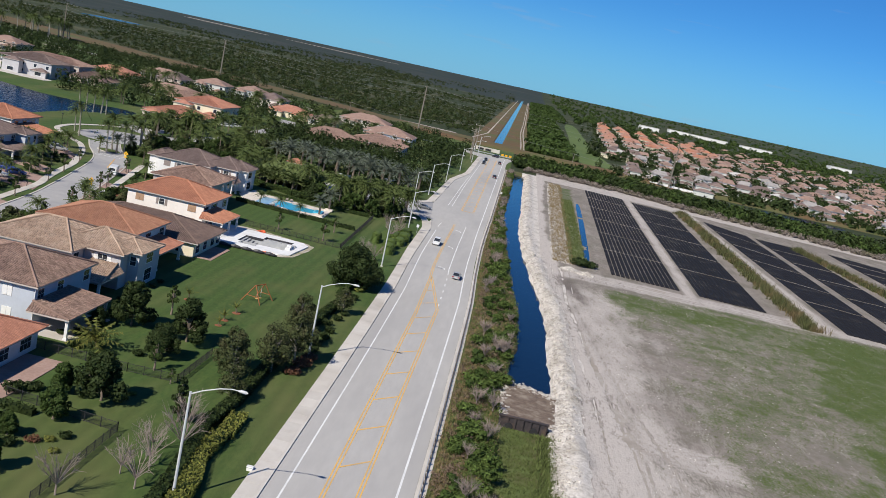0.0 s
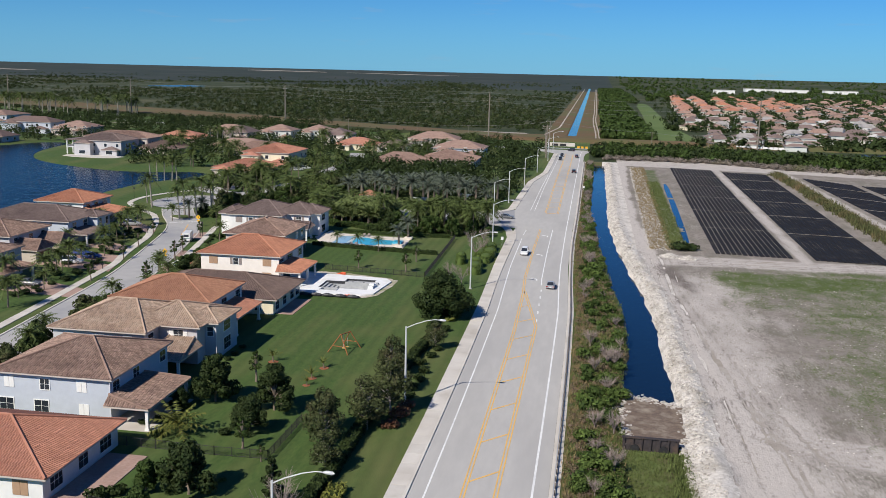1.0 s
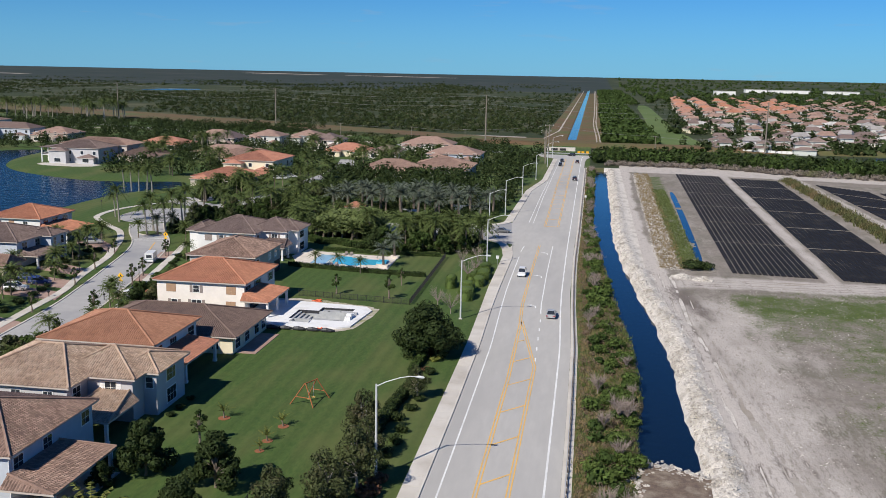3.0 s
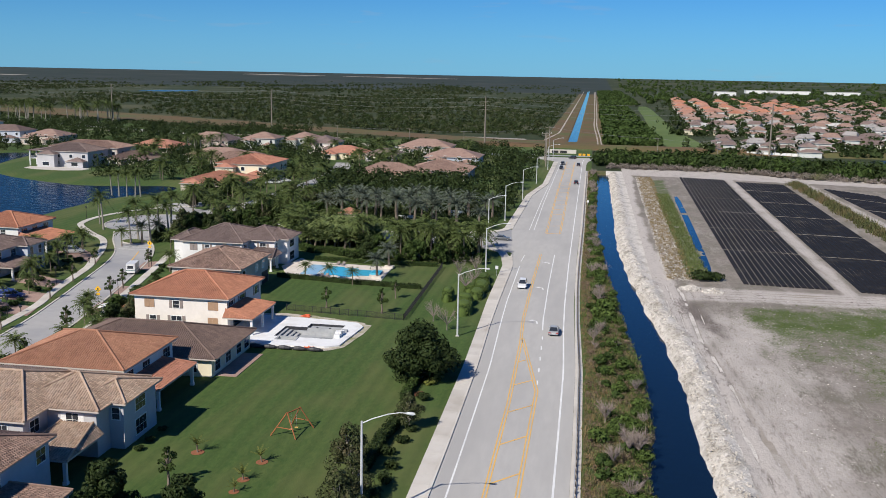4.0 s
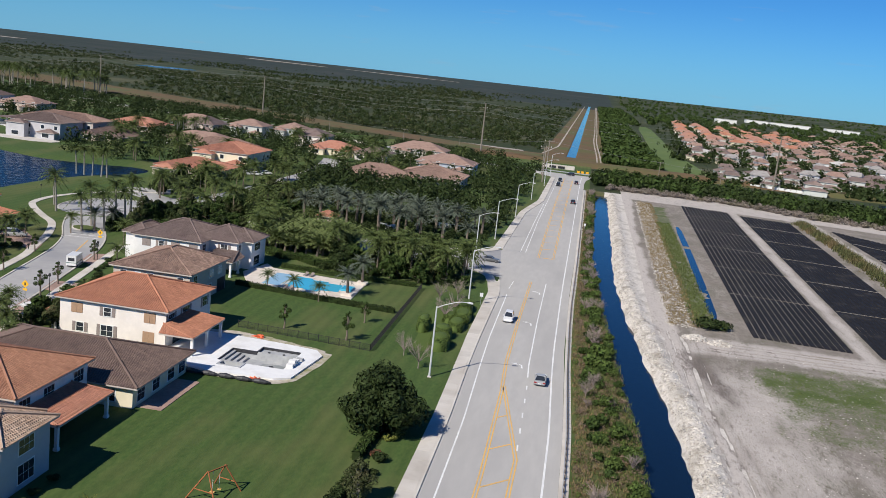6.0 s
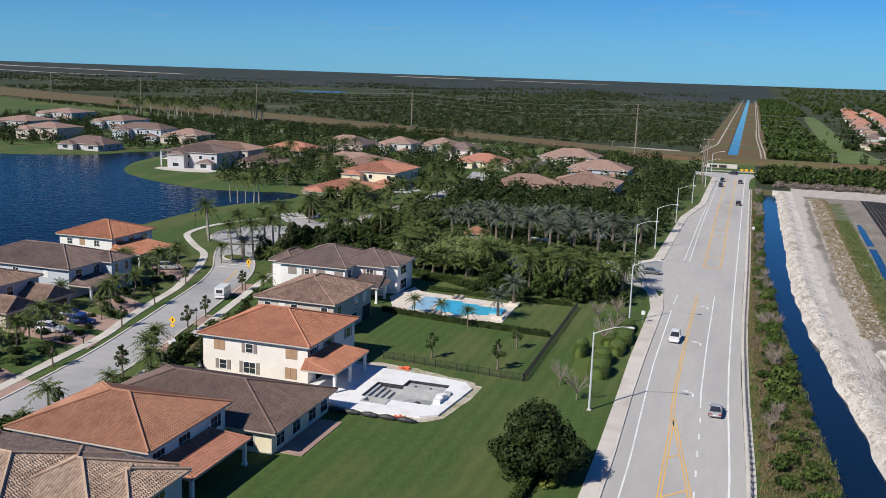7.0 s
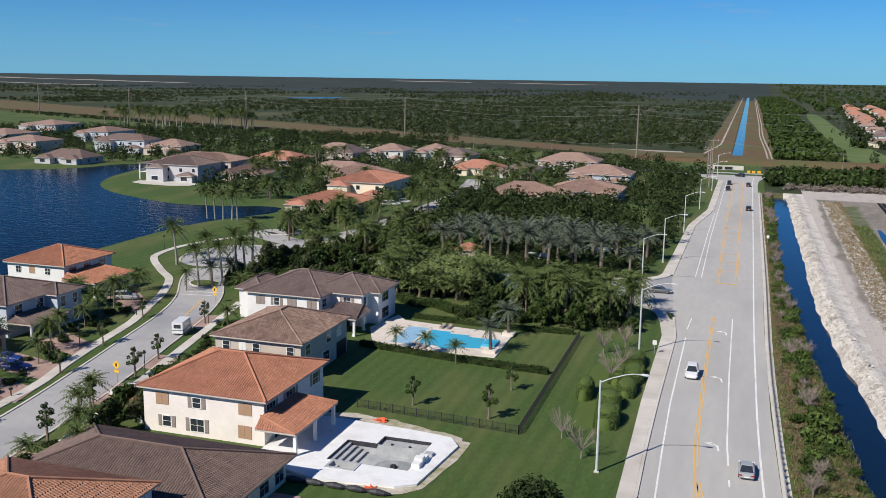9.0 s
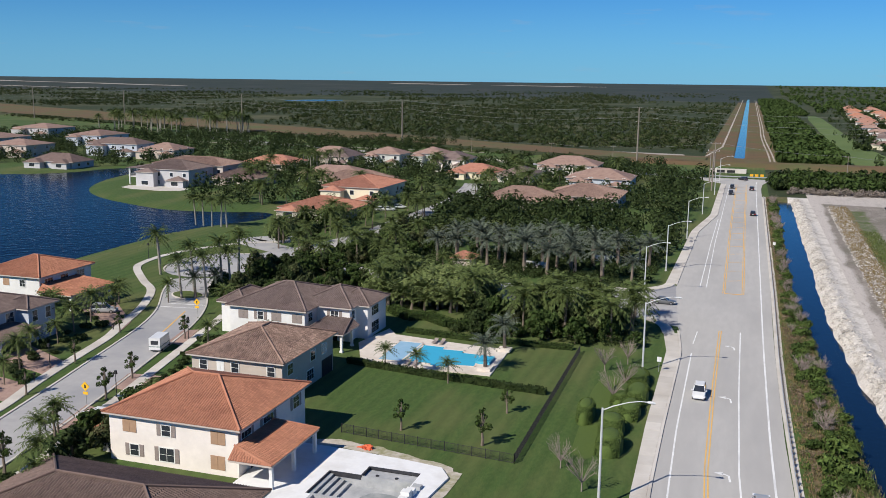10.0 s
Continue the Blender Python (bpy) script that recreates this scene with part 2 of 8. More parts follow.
# ---- building kit ----
class Kit:
    """Collects vertices and faces of one mesh."""

    def __init__(self):
        self.v, self.f, self.m = [], [], []

    def add(self, verts, faces, mi=0):
        k = len(self.v)
        self.v += [tuple(p) for p in verts]
        self.f += [tuple(i + k for i in q) for q in faces]
        self.m += [mi] * len(faces)
        return self

    def bulk(self, pts, faces, mi=0):
        """Many equal small pieces: pts is (pieces, corners, 3), faces index the corners of one piece."""
        n, c, _ = pts.shape
        k = len(self.v)
        self.v += pts.reshape(-1, 3).tolist()
        for f in faces:
            idx = (np.arange(n)[:, None] * c + np.array(f)[None, :] + k).tolist()
            self.f += idx
        self.m += [mi] * (n * len(faces))
        return self

    def box(self, x0, x1, y0, y1, z0, z1, mi=0, top=1.0):
        cx, cy = (x0 + x1) / 2, (y0 + y1) / 2
        t = lambda a, c: c + (a - c) * top
        v = [(x0, y0, z0), (x1, y0, z0), (x1, y1, z0), (x0, y1, z0),
             (t(x0, cx), t(y0, cy), z1), (t(x1, cx), t(y0, cy), z1), (t(x1, cx), t(y1, cy), z1), (t(x0, cx), t(y1, cy), z1)]
        return self.add(v, [(0, 3, 2, 1), (4, 5, 6, 7), (0, 1, 5, 4), (1, 2, 6, 5), (2, 3, 7, 6), (3, 0, 4, 7)], mi)

    def quad(self, a, b, c, d, mi=0):
        return self.add([a, b, c, d], [(0, 1, 2, 3)], mi)

    def tube(self, pts, radii, n=8, mi=0, cap=True):
        """A round bar through pts with a radius at each of them."""
        pts = [Vector(p) for p in pts]
        rings = []
        for i, p in enumerate(pts):
            d = (pts[min(i + 1, len(pts) - 1)] - pts[max(i - 1, 0)]).normalized()
            a = d.cross(Vector((0, 1, 0)) if abs(d.y) < 0.9 else Vector((1, 0, 0))).normalized()
            b = d.cross(a)
            rings.append([p + (a * math.cos(2 * math.pi * j / n) + b * math.sin(2 * math.pi * j / n)) * radii[i] for j in range(n)])
        v = [q for r in rings for q in r]
        f = [(i * n + j, i * n + (j + 1) % n, (i + 1) * n + (j + 1) % n, (i + 1) * n + j) for i in range(len(pts) - 1) for j in range(n)]
        if cap:
            f += [tuple(range(n)), tuple((len(pts) - 1) * n + j for j in reversed(range(n)))]
        return self.add(v, f, mi)

    def strip(self, left, right, z, mi=0, thick=0.0):
        """A ribbon between two lines of (x, y) points, at height z (a number or a function of x, y)."""
        zz = z if callable(z) else (lambda x, y: z)
        n = len(left)
        v = [(x, y, zz(x, y)) for x, y in left] + [(x, y, zz(x, y)) for x, y in right]
        f = [(i, n + i, n + i + 1, i + 1) for i in range(n - 1)]
        self.add(v, f, mi)
        if thick:
            for line in (left, right):
                w = [(x, y, zz(x, y)) for x, y in line] + [(x, y, zz(x, y) - thick) for x, y in line]
                self.add(w, [(i, i + 1, n + i + 1, n + i) for i in range(n - 1)], mi)
            for i in (0, n - 1):
                (a, b), (c, d) = left[i], right[i]
                self.quad((a, b, zz(a, b)), (c, d, zz(c, d)), (c, d, zz(c, d) - thick), (a, b, zz(a, b) - thick), mi)
        return self

    def sheet(self, pts, z, mi=0, thick=0.0):
        """A flat many-sided slab."""
        n = len(pts)
        area = sum(pts[i][0] * pts[(i + 1) % n][1] - pts[(i + 1) % n][0] * pts[i][1] for i in range(n))
        pts = pts if area > 0 else pts[::-1]
        self.add([(x, y, z) for x, y in pts], [tuple(range(n))], mi)
        if thick:
            v = [(x, y, z) for x, y in pts] + [(x, y, z - thick) for x, y in pts]
            self.add(v, [(i, n + i, n + (i + 1) % n, (i + 1) % n) for i in range(n)], mi)
        return self

    def make(self, name, mats, parent=None, smooth=False, base=None, weld=False):
        me = bpy.data.meshes.new(name)
        o = Vector(base) if base is not None else Vector((0, 0, 0))
        if parent is not None and base is None and "base" in parent:
            o = Vector(parent["base"])
        me.from_pydata([(x - o.x, y - o.y, z - o.z) for x, y, z in self.v], [], self.f)
        mats = mats if isinstance(mats, (list, tuple)) else [mats]
        for m in mats:
            me.materials.append(m)
        if len(mats) > 1:
            me.polygons.foreach_set("material_index", self.m)
        if smooth:
            me.polygons.foreach_set("use_smooth", [True] * len(self.f))
        if weld:
            bm = bmesh.new()
            bm.from_mesh(me)
            bmesh.ops.remove_doubles(bm, verts=bm.verts, dist=0.001)
            bm.to_mesh(me)
            bm.free()
        me.update()
        ob = new(name, me)
        if parent is not None:
            ob.parent = parent
        elif base is not None:
            ob.location = o
        return ob


def thing(name, loc, label, category, group=""):
    """An Empty at a thing's base, whose parts are then built in world metres."""
    e = new(name)
    e.location = loc
    e.empty_display_size = 0.3
    e["base"] = tuple(loc)
    return tagged(e, label, category, group)


def place(proto, poses):
    """The prototype stands at the first pose, copies that share its meshes at the rest."""
    family = [proto, *proto.children_recursive]
    out = [proto]
    for m in poses[1:]:
        made = {}
        for o in family:
            c = o.copy()
            scene.collection.objects.link(c)
            if o is not proto:
                c.parent = made[o.parent]
                c.matrix_parent_inverse = o.matrix_parent_inverse
            made[o] = c
        made[proto].matrix_basis = m
        out.append(made[proto])
    proto.matrix_basis = poses[0]
    return out


def at(x, y, turn=0.0, size=1.0, z=0.0):
    return Matrix.LocRotScale((x, y, z), Euler((0, 0, radians(turn))), (size, size, size))


def lerp_table(table, y):
    """Piecewise straight values of a table of (y, a, b, ...) rows."""
    if y <= table[0][0]:
        return table[0][1:]
    for p, q in zip(table, table[1:]):
        if y <= q[0]:
            k = (y - p[0]) / (q[0] - p[0])
            return tuple(a + (b - a) * k for a, b in zip(p[1:], q[1:]))
    return table[-1][1:]


def smooth01(a, b, x):
    t = np.clip((x - a) / (b - a), 0, 1)
    return t * t * (3 - 2 * t)


def inside_distance(poly, x, y):
    """Signed distance of points to a closed outline, positive inside."""
    px, py = np.array(poly).T
    d = np.full(x.shape, 1e9)
    ins = np.zeros(x.shape, bool)
    for i in range(len(px)):
        ax, ay, bx, by = px[i], py[i], px[(i + 1) % len(px)], py[(i + 1) % len(px)]
        ex, ey = bx - ax, by - ay
        k = np.clip(((x - ax) * ex + (y - ay) * ey) / (ex * ex + ey * ey), 0, 1)
        d = np.minimum(d, np.hypot(x - ax - k * ex, y - ay - k * ey))
        cross = (ay > y) != (by > y)
        with np.errstate(divide="ignore", invalid="ignore"):
            ins ^= cross & (x < ex * (y - ay) / (ey if ey else 1e-9) + ax)
    return np.where(ins, d, -d)


def rounded(pts, times=2):
    """Corner-cut outline."""
    for _ in range(times):
        out = []
        for i in range(len(pts)):
            (ax, ay), (bx, by) = pts[i], pts[(i + 1) % len(pts)]
            out += [(ax * .75 + bx * .25, ay * .75 + by * .25), (ax * .25 + bx * .75, ay * .25 + by * .75)]
        pts = out
    return pts


# ---- the land: one sheet with the canal, the lake and the levee in it ----
LAKE_SHORE = rounded([(-420, 200), (-172, 200), (-167, 250), (-170, 298), (-171, 330), (-169, 352), (-163, 365), (-158, 374), (-159, 386),
                      (-168, 390), (-180, 384), (-200, 381), (-218, 388), (-243, 400), (-264, 419), (-279, 447), (-286, 474), (-292, 505),
                      (-312, 500), (-314, 474), (-330, 458), (-352, 446), (-420, 430)])
# canal beside the road: y, left bank, right bank at the water
CANAL_BANKS = [(134, 10.8, 17.8), (142, 10.2, 17.7), (164, 11.8, 17.5), (190, 11.2, 17.2), (207, 9.6, 16.2), (214, 9.5, 15.4), (239, 7.9, 13.4), (258, 7.0, 12.0),
               (282, 6.0, 10.7), (306, 4.4, 10.0), (322, 4.2, 9.9), (358, 4.1, 10.3), (397, 4.4, 10.1), (480, 4.6, 10.4), (496, 5.0, 10.0)]
WATER_Z = -1.2


def land_height(x, y):
    z = np.zeros_like(x)
    left = np.interp(y, [r[0] for r in CANAL_BANKS], [r[1] for r in CANAL_BANKS])
    right = np.interp(y, [r[0] for r in CANAL_BANKS], [r[2] for r in CANAL_BANKS])
    right = right + .3 * np.sin(y * .31) * np.sin(y * .127 + 1) + .16 * np.sin(y * .83 + np.sin(y * .21) * 3)
    left = left + .3 * np.sin(y * .23 + 2) + .2 * np.sin(y * .71 + np.sin(y * .17) * 2)
    d = np.minimum(np.minimum(x - left, right - x), np.minimum((y - 134) * 1.0, (497 - y) * 1.0))
    z = np.where(d > -1.6, np.minimum(z, -1.2 - np.clip(d, -1.2, 1.5) * 1.0), z)
    # spoil bank along the canal's far side
    crest = right + 2.5 + .35 * np.sin(y * .4 + np.sin(y * .13) * 2)
    bank = np.exp(-((x - crest) / 1.5) ** 2) * (.8 + .25 * np.sin(y * .9 + x) * np.sin(y * .37)) * smooth01(96, 104, y) * (1 - smooth01(492, 500, y))
    z = z + 1.0 * bank * np.where(d > -1.0, 0, 1)
    # ditch with green scum south of the culvert wall
    ditch = np.minimum(np.minimum(x - 9.5, 16.2 - x), np.minimum(y - 70, 117.5 - y))
    z = np.where(ditch > -0.8, -np.clip(ditch + 0.8, 0, 0.9), z)
    s = inside_distance(LAKE_SHORE, x, y)
    z = np.where(s > -6, np.minimum(z, -0.13 * np.clip(s + 6, 0, 20)), z)
    # levee across the far end and the canal beyond it
    yl = y - 0.43 * np.clip(-65 - x, 0, 3000)
    lev = smooth01(628, 640, yl) * (1 - smooth01(652, 668, yl))
    z = z + 2.2 * lev * (np.abs(x) < 4000)
    c = np.minimum(np.minimum(x + 14.2, -8.8 - x), np.minimum(y - 702, 2705 - y))
    z = np.where(c > -1, -np.clip(c + 1, 0, 2.5), z)
    # the land swells very gently towards the horizon
    z = z + 27.0 * smooth01(2700, 4950, np.hypot(x, y - 50))
    # pit of the unfinished pool
    z = np.where((x > -52.9) & (x < -41.9) & (y > 188.6) & (y < 198.1), -1.4, z)
    return z


def axis_lines(spans):
    out = []
    for a, b, step in spans:
        out += list(np.arange(a, b, step))
    return np.array(sorted(set(np.round(out + [spans[-1][1]], 3))))


gx = axis_lines([(-6000, -1000, 250), (-1000, -430, 14), (-430, -130, 3.0), (-130, -56, 6.0), (-56, -38, 0.75), (-38, -20, 6.0), (-20, -4, 0.8), (-4, 28, 0.7), (28, 160, 6), (160, 1000, 60), (1000, 6000, 250)])
gy = axis_lines([(-400, 60, 23), (60, 186, 2.5), (186, 200, 0.8), (200, 520, 3.2), (520, 620, 10), (620, 700, 4), (700, 1100, 9), (1100, 2800, 75), (2800, 6000, 150)])
GX, GY = np.meshgrid(gx, gy)
GZ = land_height(GX, GY)
nx, ny = len(gx), len(gy)
k = Kit()
k.v = list(zip(GX.ravel().tolist(), GY.ravel().tolist(), GZ.ravel().tolist()))
for j in range(ny - 1):
    for i in range(nx - 1):
        k.f.append((j * nx + i, j * nx + i + 1, (j + 1) * nx + i + 1, (j + 1) * nx + i))
        cx, cy = (gx[i] + gx[i + 1]) / 2, (gy[j] + gy[j + 1]) / 2
        zone = 0
        if cy > 2300 and cx < 60:
            zone = 1
        elif cy < 632 + .43 * max(0, -65 - cx) and cx < 2:
            zone = 2
        elif cx > np.interp(cy, [r[0] for r in CANAL_BANKS], [r[2] for r in CANAL_BANKS]) - 1.0 + (cy < 118) * .6 and cx < 25 and cy < 505:
            zone = 6
        elif 2 <= cx < 24 and cy < 505:
            zone = 3
        elif cy < 505:
            zone = 4
        elif (628 < cy < 672 and cx > -70) or (-30 < cx < 11 and 672 < cy < 2700):
            zone = 5
        k.m.append(zone)
ground = k.make("ground", [WILD, MARSH, LAWN, WEEDS, DIRT, DRYGRASS, RUBBLE], smooth=True)
tagged(ground, "flat ground of lawn, weeds, pale dirt and wild scrub", "ground", kind="structure")

k = Kit().sheet(LAKE_SHORE, -0.75)
tagged(k.make("water_lake", LAKE), "dark blue rippled lake between the houses", "lake", kind="structure")
k = Kit().sheet([(r[1] - 1.2, r[0]) for r in CANAL_BANKS] + [(r[2] + 1.2, r[0]) for r in reversed(CANAL_BANKS)], WATER_Z)
tagged(k.make("water_canal", CANAL), "still dark blue water in the roadside canal", "canal", kind="structure")
k = Kit().sheet([(-15.2, 701), (-7.8, 701), (-7.8, 2706), (-15.2, 2706)], -0.55)
tagged(k.make("water_far_canal", CANAL), "long straight canal running to the horizon", "canal", kind="structure")


def L(table, i, ys):
    return [(lerp_table(table, y)[i], y) for y in ys]


# main road: y, left kerb, left edge line, right edge line, right edge of the asphalt
ROAD = [(-120, -14.5, -12.6, -0.85, 0.95), (120, -14.5, -12.6, -0.85, 0.95), (150, -14.6, -12.7, -0.95, 0.9), (182, -14.9, -12.95, -1.15, 0.7), (207, -15.6, -13.75, -1.95, 0.05),
        (225, -15.8, -14.2, -2.3, -0.45), (262, -16.0, -14.4, -2.55, -0.75), (281, -18.0, -14.4, -2.6, -0.75), (314, -20.8, -18.0, -2.6, -0.55),
        (345, -20.6, -17.6, -2.6, -0.5), (398, -20.1, -14.6, -2.6, -0.5), (412, -18.6, -14.6, -2.6, -0.5), (438, -15.8, -14.4, -2.6, -0.5),
        (530, -15.5, -13.8, -2.6, -0.5), (548, -18, -13.6, -2.5, 0.2), (558, -26, -13.6, -2.2, 2.0), (572, -34, -13.4, -1.6, 6.0)]
ys = axis_lines([(-120, 170, 10), (170, 572, 3)])
ROAD_Z = 0.06
k = Kit().strip(L(ROAD, 0, ys), L(ROAD, 3, ys), ROAD_Z, thick=0.3)
road = tagged(k.make("road", ASPHALT), "pale grey worn asphalt road with turn lanes", "road", kind="structure")
k = Kit().sheet([(-26, 560), (40, 558), (40, 568), (-26, 571), (-120, 612), (-230, 650), (-420, 735), (-420, 726), (-230, 641), (-118, 602)], 0.05)
k.sheet(rounded([(-62, 290), (-40, 289), (-26, 284), (-18, 279), (-14, 279), (-14, 318), (-20, 318), (-26, 311), (-40, 306), (-62, 306)], 1), 0.05)
tagged(k.make("road_side", STREET), "grey asphalt side roads joining the main road", "road", kind="structure")


def paint_line(kit, pts, w, z=ROAD_Z + 0.012, mi=0):
    a = [(x - w / 2, y) for x, y in pts]
    b = [(x + w / 2, y) for x, y in pts]
    kit.strip(a, b, z, mi)


W, Y = Kit(), Kit()
yl = axis_lines([(-60, 180, 20), (180, 262, 4)])
paint_line(W, L(ROAD, 1, yl), 0.22)
paint_line(W, [(-14.5, 268), (-14.2, 277)], 0.2)
yr = axis_lines([(-60, 180, 20), (180, 560, 6)])
paint_line(W, L(ROAD, 2, yr), 0.26)
paint_line(W, [(-5.7, 205), (-6.0, 212), (-6.4, 242), (-6.55, 279)], 0.22)
for y in np.arange(174, 203, 6.2):
    paint_line(W, [(-4.85 - .6 * (y - 174) / 26, y), (-4.9 - .6 * (y - 172) / 26, y + 2.0)], 0.22)
paint_line(W, [(-15.7, 317), (-15.65, 380), (-15.3, 430)], 0.2)
paint_line(W, [(-14.3, 317), (-14.6, 380), (-14.4, 430), (-13.9, 540)], 0.2)
for dx in (-0.2, 0.2):
    paint_line(Y, [(-8.45 + dx, -60), (-8.45 + dx, 165), (-9.05 + dx, 196), (-9.45 + dx, 204), (-9.8 + dx, 212), (-10.1 + dx, 242), (-10.15 + dx, 279)], 0.17)
    paint_line(Y, [(-4.85 + dx, -60), (-4.8 + dx, 171), (-8.95 + dx, 199)], 0.17)
    paint_line(Y, [(-10.4 + dx, 312), (-10.9 + dx, 416), (-10.9 + dx, 545)], 0.17)
    paint_line(Y, [(-6.35 + dx, 312), (-6.65 + dx, 416), (-6.6 + dx, 545)], 0.17)
for i in range(11):
    y = 67.4 + 11.75 * i
    xl = -8.2 if y < 165 else -8.2 - 0.6 * (y - 165) / 31
    xr = -5.1 if y + 3.6 < 171 else -5.1 - 3.9 * (y + 2.2 - 171) / 28
    rise = 1.1 * (xr - xl)
    if xr - xl > 0.7:
        Y.quad((xl, y + .2, ROAD_Z + .016), (xl, y - .2, ROAD_Z + .016), (xr, y + rise - .2, ROAD_Z + .016), (xr, y + rise + .2, ROAD_Z + .016))
Y.quad((-10.3, 312.3, ROAD_Z + .016), (-10.3, 311.7, ROAD_Z + .016), (-6.5, 311.7, ROAD_Z + .016), (-6.5, 312.3, ROAD_Z + .016))
for y in np.arange(325.5, 540, 12.2):
    Y.quad((-10.3, y + .3, ROAD_Z + .016), (-10.3, y - .1, ROAD_Z + .016), (-6.7, y + 1.6, ROAD_Z + .016), (-6.7, y + 2.0, ROAD_Z + .016))
W.make("lane_marking", WHITE, road)
Y.make("centre_marking", YELLOW, road)

# sidewalk slabs on the left: y, outer edge, kerb edge
WALK = [(40, -16.8, -14.9), (120, -16.85, -14.9), (150, -17.0, -15.0), (182, -17.2, -15.3), (207, -17.8, -16.0), (225, -18.3, -16.25), (262, -18.6, -16.4), (276, -20.4, -17.8)]
WALK2 = [(318, -23.4, -21.2), (345, -23.0, -21.0), (398, -22.4, -20.5), (412, -21.0, -19.0), (438, -18.2, -16.2), (545, -17.8, -15.9)]
pavement = tagged(new("pavement"), "pale concrete sidewalk with joints along the road", "sidewalk", kind="structure")
for table, step in ((WALK, 3.0), (WALK2, 4.5)):
    y = table[0][0]
    while y < table[-1][0] - step:
        e = y + step - 0.05
        a, b = lerp_table(table, y), lerp_table(table, e)
        Kit().strip([(a[0], y), (b[0], e)], [(a[1], y), (b[1], e)], 0.17, thick=0.3).make("slab", CONCRETE, pavement)
        y += step
k = Kit()
for table in (WALK, WALK2):
    yy = axis_lines([(table[0][0], table[-1][0], 4)])
    k.strip([(lerp_table(table, y)[1] + 0.02, y) for y in yy], [(lerp_table(table, y)[1] + 0.42, y) for y in yy], 0.2, thick=0.3)
k.make("kerb", CONCRETE, pavement)

# guardrail on the right shoulder
k = Kit()
SHOULDER = [(40, .97, 2.2), (120, .97, 2.2), (150, .92, 2.15), (182, .72, 1.9), (212, 0.0, 1.0), (240, -.55, .6), (262, -.73, .5), (314, -.53, .8), (500, -.48, .9)]
yy = axis_lines([(40, 500, 5)])
k.strip(L(SHOULDER, 0, yy), L(SHOULDER, 1, yy), .075, thick=.2)
tagged(k.make("pavement_shoulder", CONCRETE), "narrow pale concrete strip under the guardrail", "road shoulder", kind="structure")
RAIL = [(40, 1.5), (120, 1.5), (150, 1.42), (182, 1.2), (212, 0.35), (240, -.1), (262, -.2), (314, .05), (500, .1)]
guardrail = thing("guardrail", (1.7, 80, 0), "galvanised steel guardrail on dark posts beside the road", "guardrail")
k = Kit()
yy = axis_lines([(42, 500, 6)])
prof = [(0.0, .43), (-.08, .47), (-.08, .53), (-.02, .57), (-.08, .61), (-.08, .67), (0.0, .71)]
k.v = [(lerp_table(RAIL, y)[0] + dx, y, z) for y in yy for dx, z in prof]
k.f = [(i * 7 + j, i * 7 + j + 1, i * 7 + j + 8, i * 7 + j + 7) for i in range(len(yy) - 1) for j in range(6)]
k.f += [(i * 7, i * 7 + 7, i * 7 + 13, i * 7 + 6) for i in range(len(yy) - 1)]
k.m = [0] * len(k.f)
k.make("rail", STEEL, guardrail)
post = Kit().box(-0.1, 0.1, -0.08, 0.08, -0.3, 0.74)
post_mesh = None
y = 44.0
while y < 498:
    x = lerp_table(RAIL, y)[0] + 0.14
    if post_mesh is None:
        ob = post.make("post", WOODPOLE, guardrail, base=(0, 0, 0))
        post_mesh = ob.data
    else:
        ob = new("post", post_mesh)
        ob.parent = guardrail
    ob.location = (x - 1.7, y - 80, 0)
    y += 1.9

# dirt side: one sheet of track, bare field, damp soil and weeds
TR = [(60, 19.5, 31.0), (115, 20.8, 30.0), (140, 22.0, 28.0), (165, 21.4, 26.0), (185, 20.7, 24.6), (207, 19.2, 22.6), (240, 17.2, 22.0), (267, 15.6, 21.0), (313, 14.2, 18.8), (400, 14.2, 19.0), (505, 13.0, 21.5)]
fx, fy = axis_lines([(17, 50, 0.45), (50, 112, 1.2), (112, 200, 4)]), axis_lines([(60, 250, .6), (250, 522, 1.6)])
FX, FY = np.meshgrid(fx, fy)
wob = np.array([[noise.noise((a * .06, b * .06, 0.0)) + .5 * noise.noise((a * .2, b * .2, 5.0)) for a in fx] for b in fy])
wob2 = np.array([[noise.noise((a * .05, b * .06, 9.0)) + .7 * noise.noise((a * .19, b * .24, 2.0)) for a in fx] for b in fy])
tl, tr = np.interp(FY, [r[0] for r in TR], [r[1] for r in TR]), np.interp(FY, [r[0] for r in TR], [r[2] for r in TR])
track = smooth01(-2.0, 1.2, np.minimum(FX - tl, tr - FX) + 1.2 * wob)
cross = smooth01(-2.5, 2, np.minimum(FY - (236 + .02 * (FX - 24)), 249 - FY) + 1.4 * wob) * smooth01(18, 24, FX)
top = smooth01(-2.5, 2, np.minimum(FY - (486 - .18 * np.clip(FX - 40, 0, 200)), 522 - FY) + 2 * wob)
lane = np.maximum(smooth01(-1.2, .6, 1.6 - np.abs(FX - (59.5 + (FY - 252) * .023))), smooth01(-1.5, .8, 3.0 - np.abs(FX - (96 - (FY - 250) * .004)))) * (FY > 246)
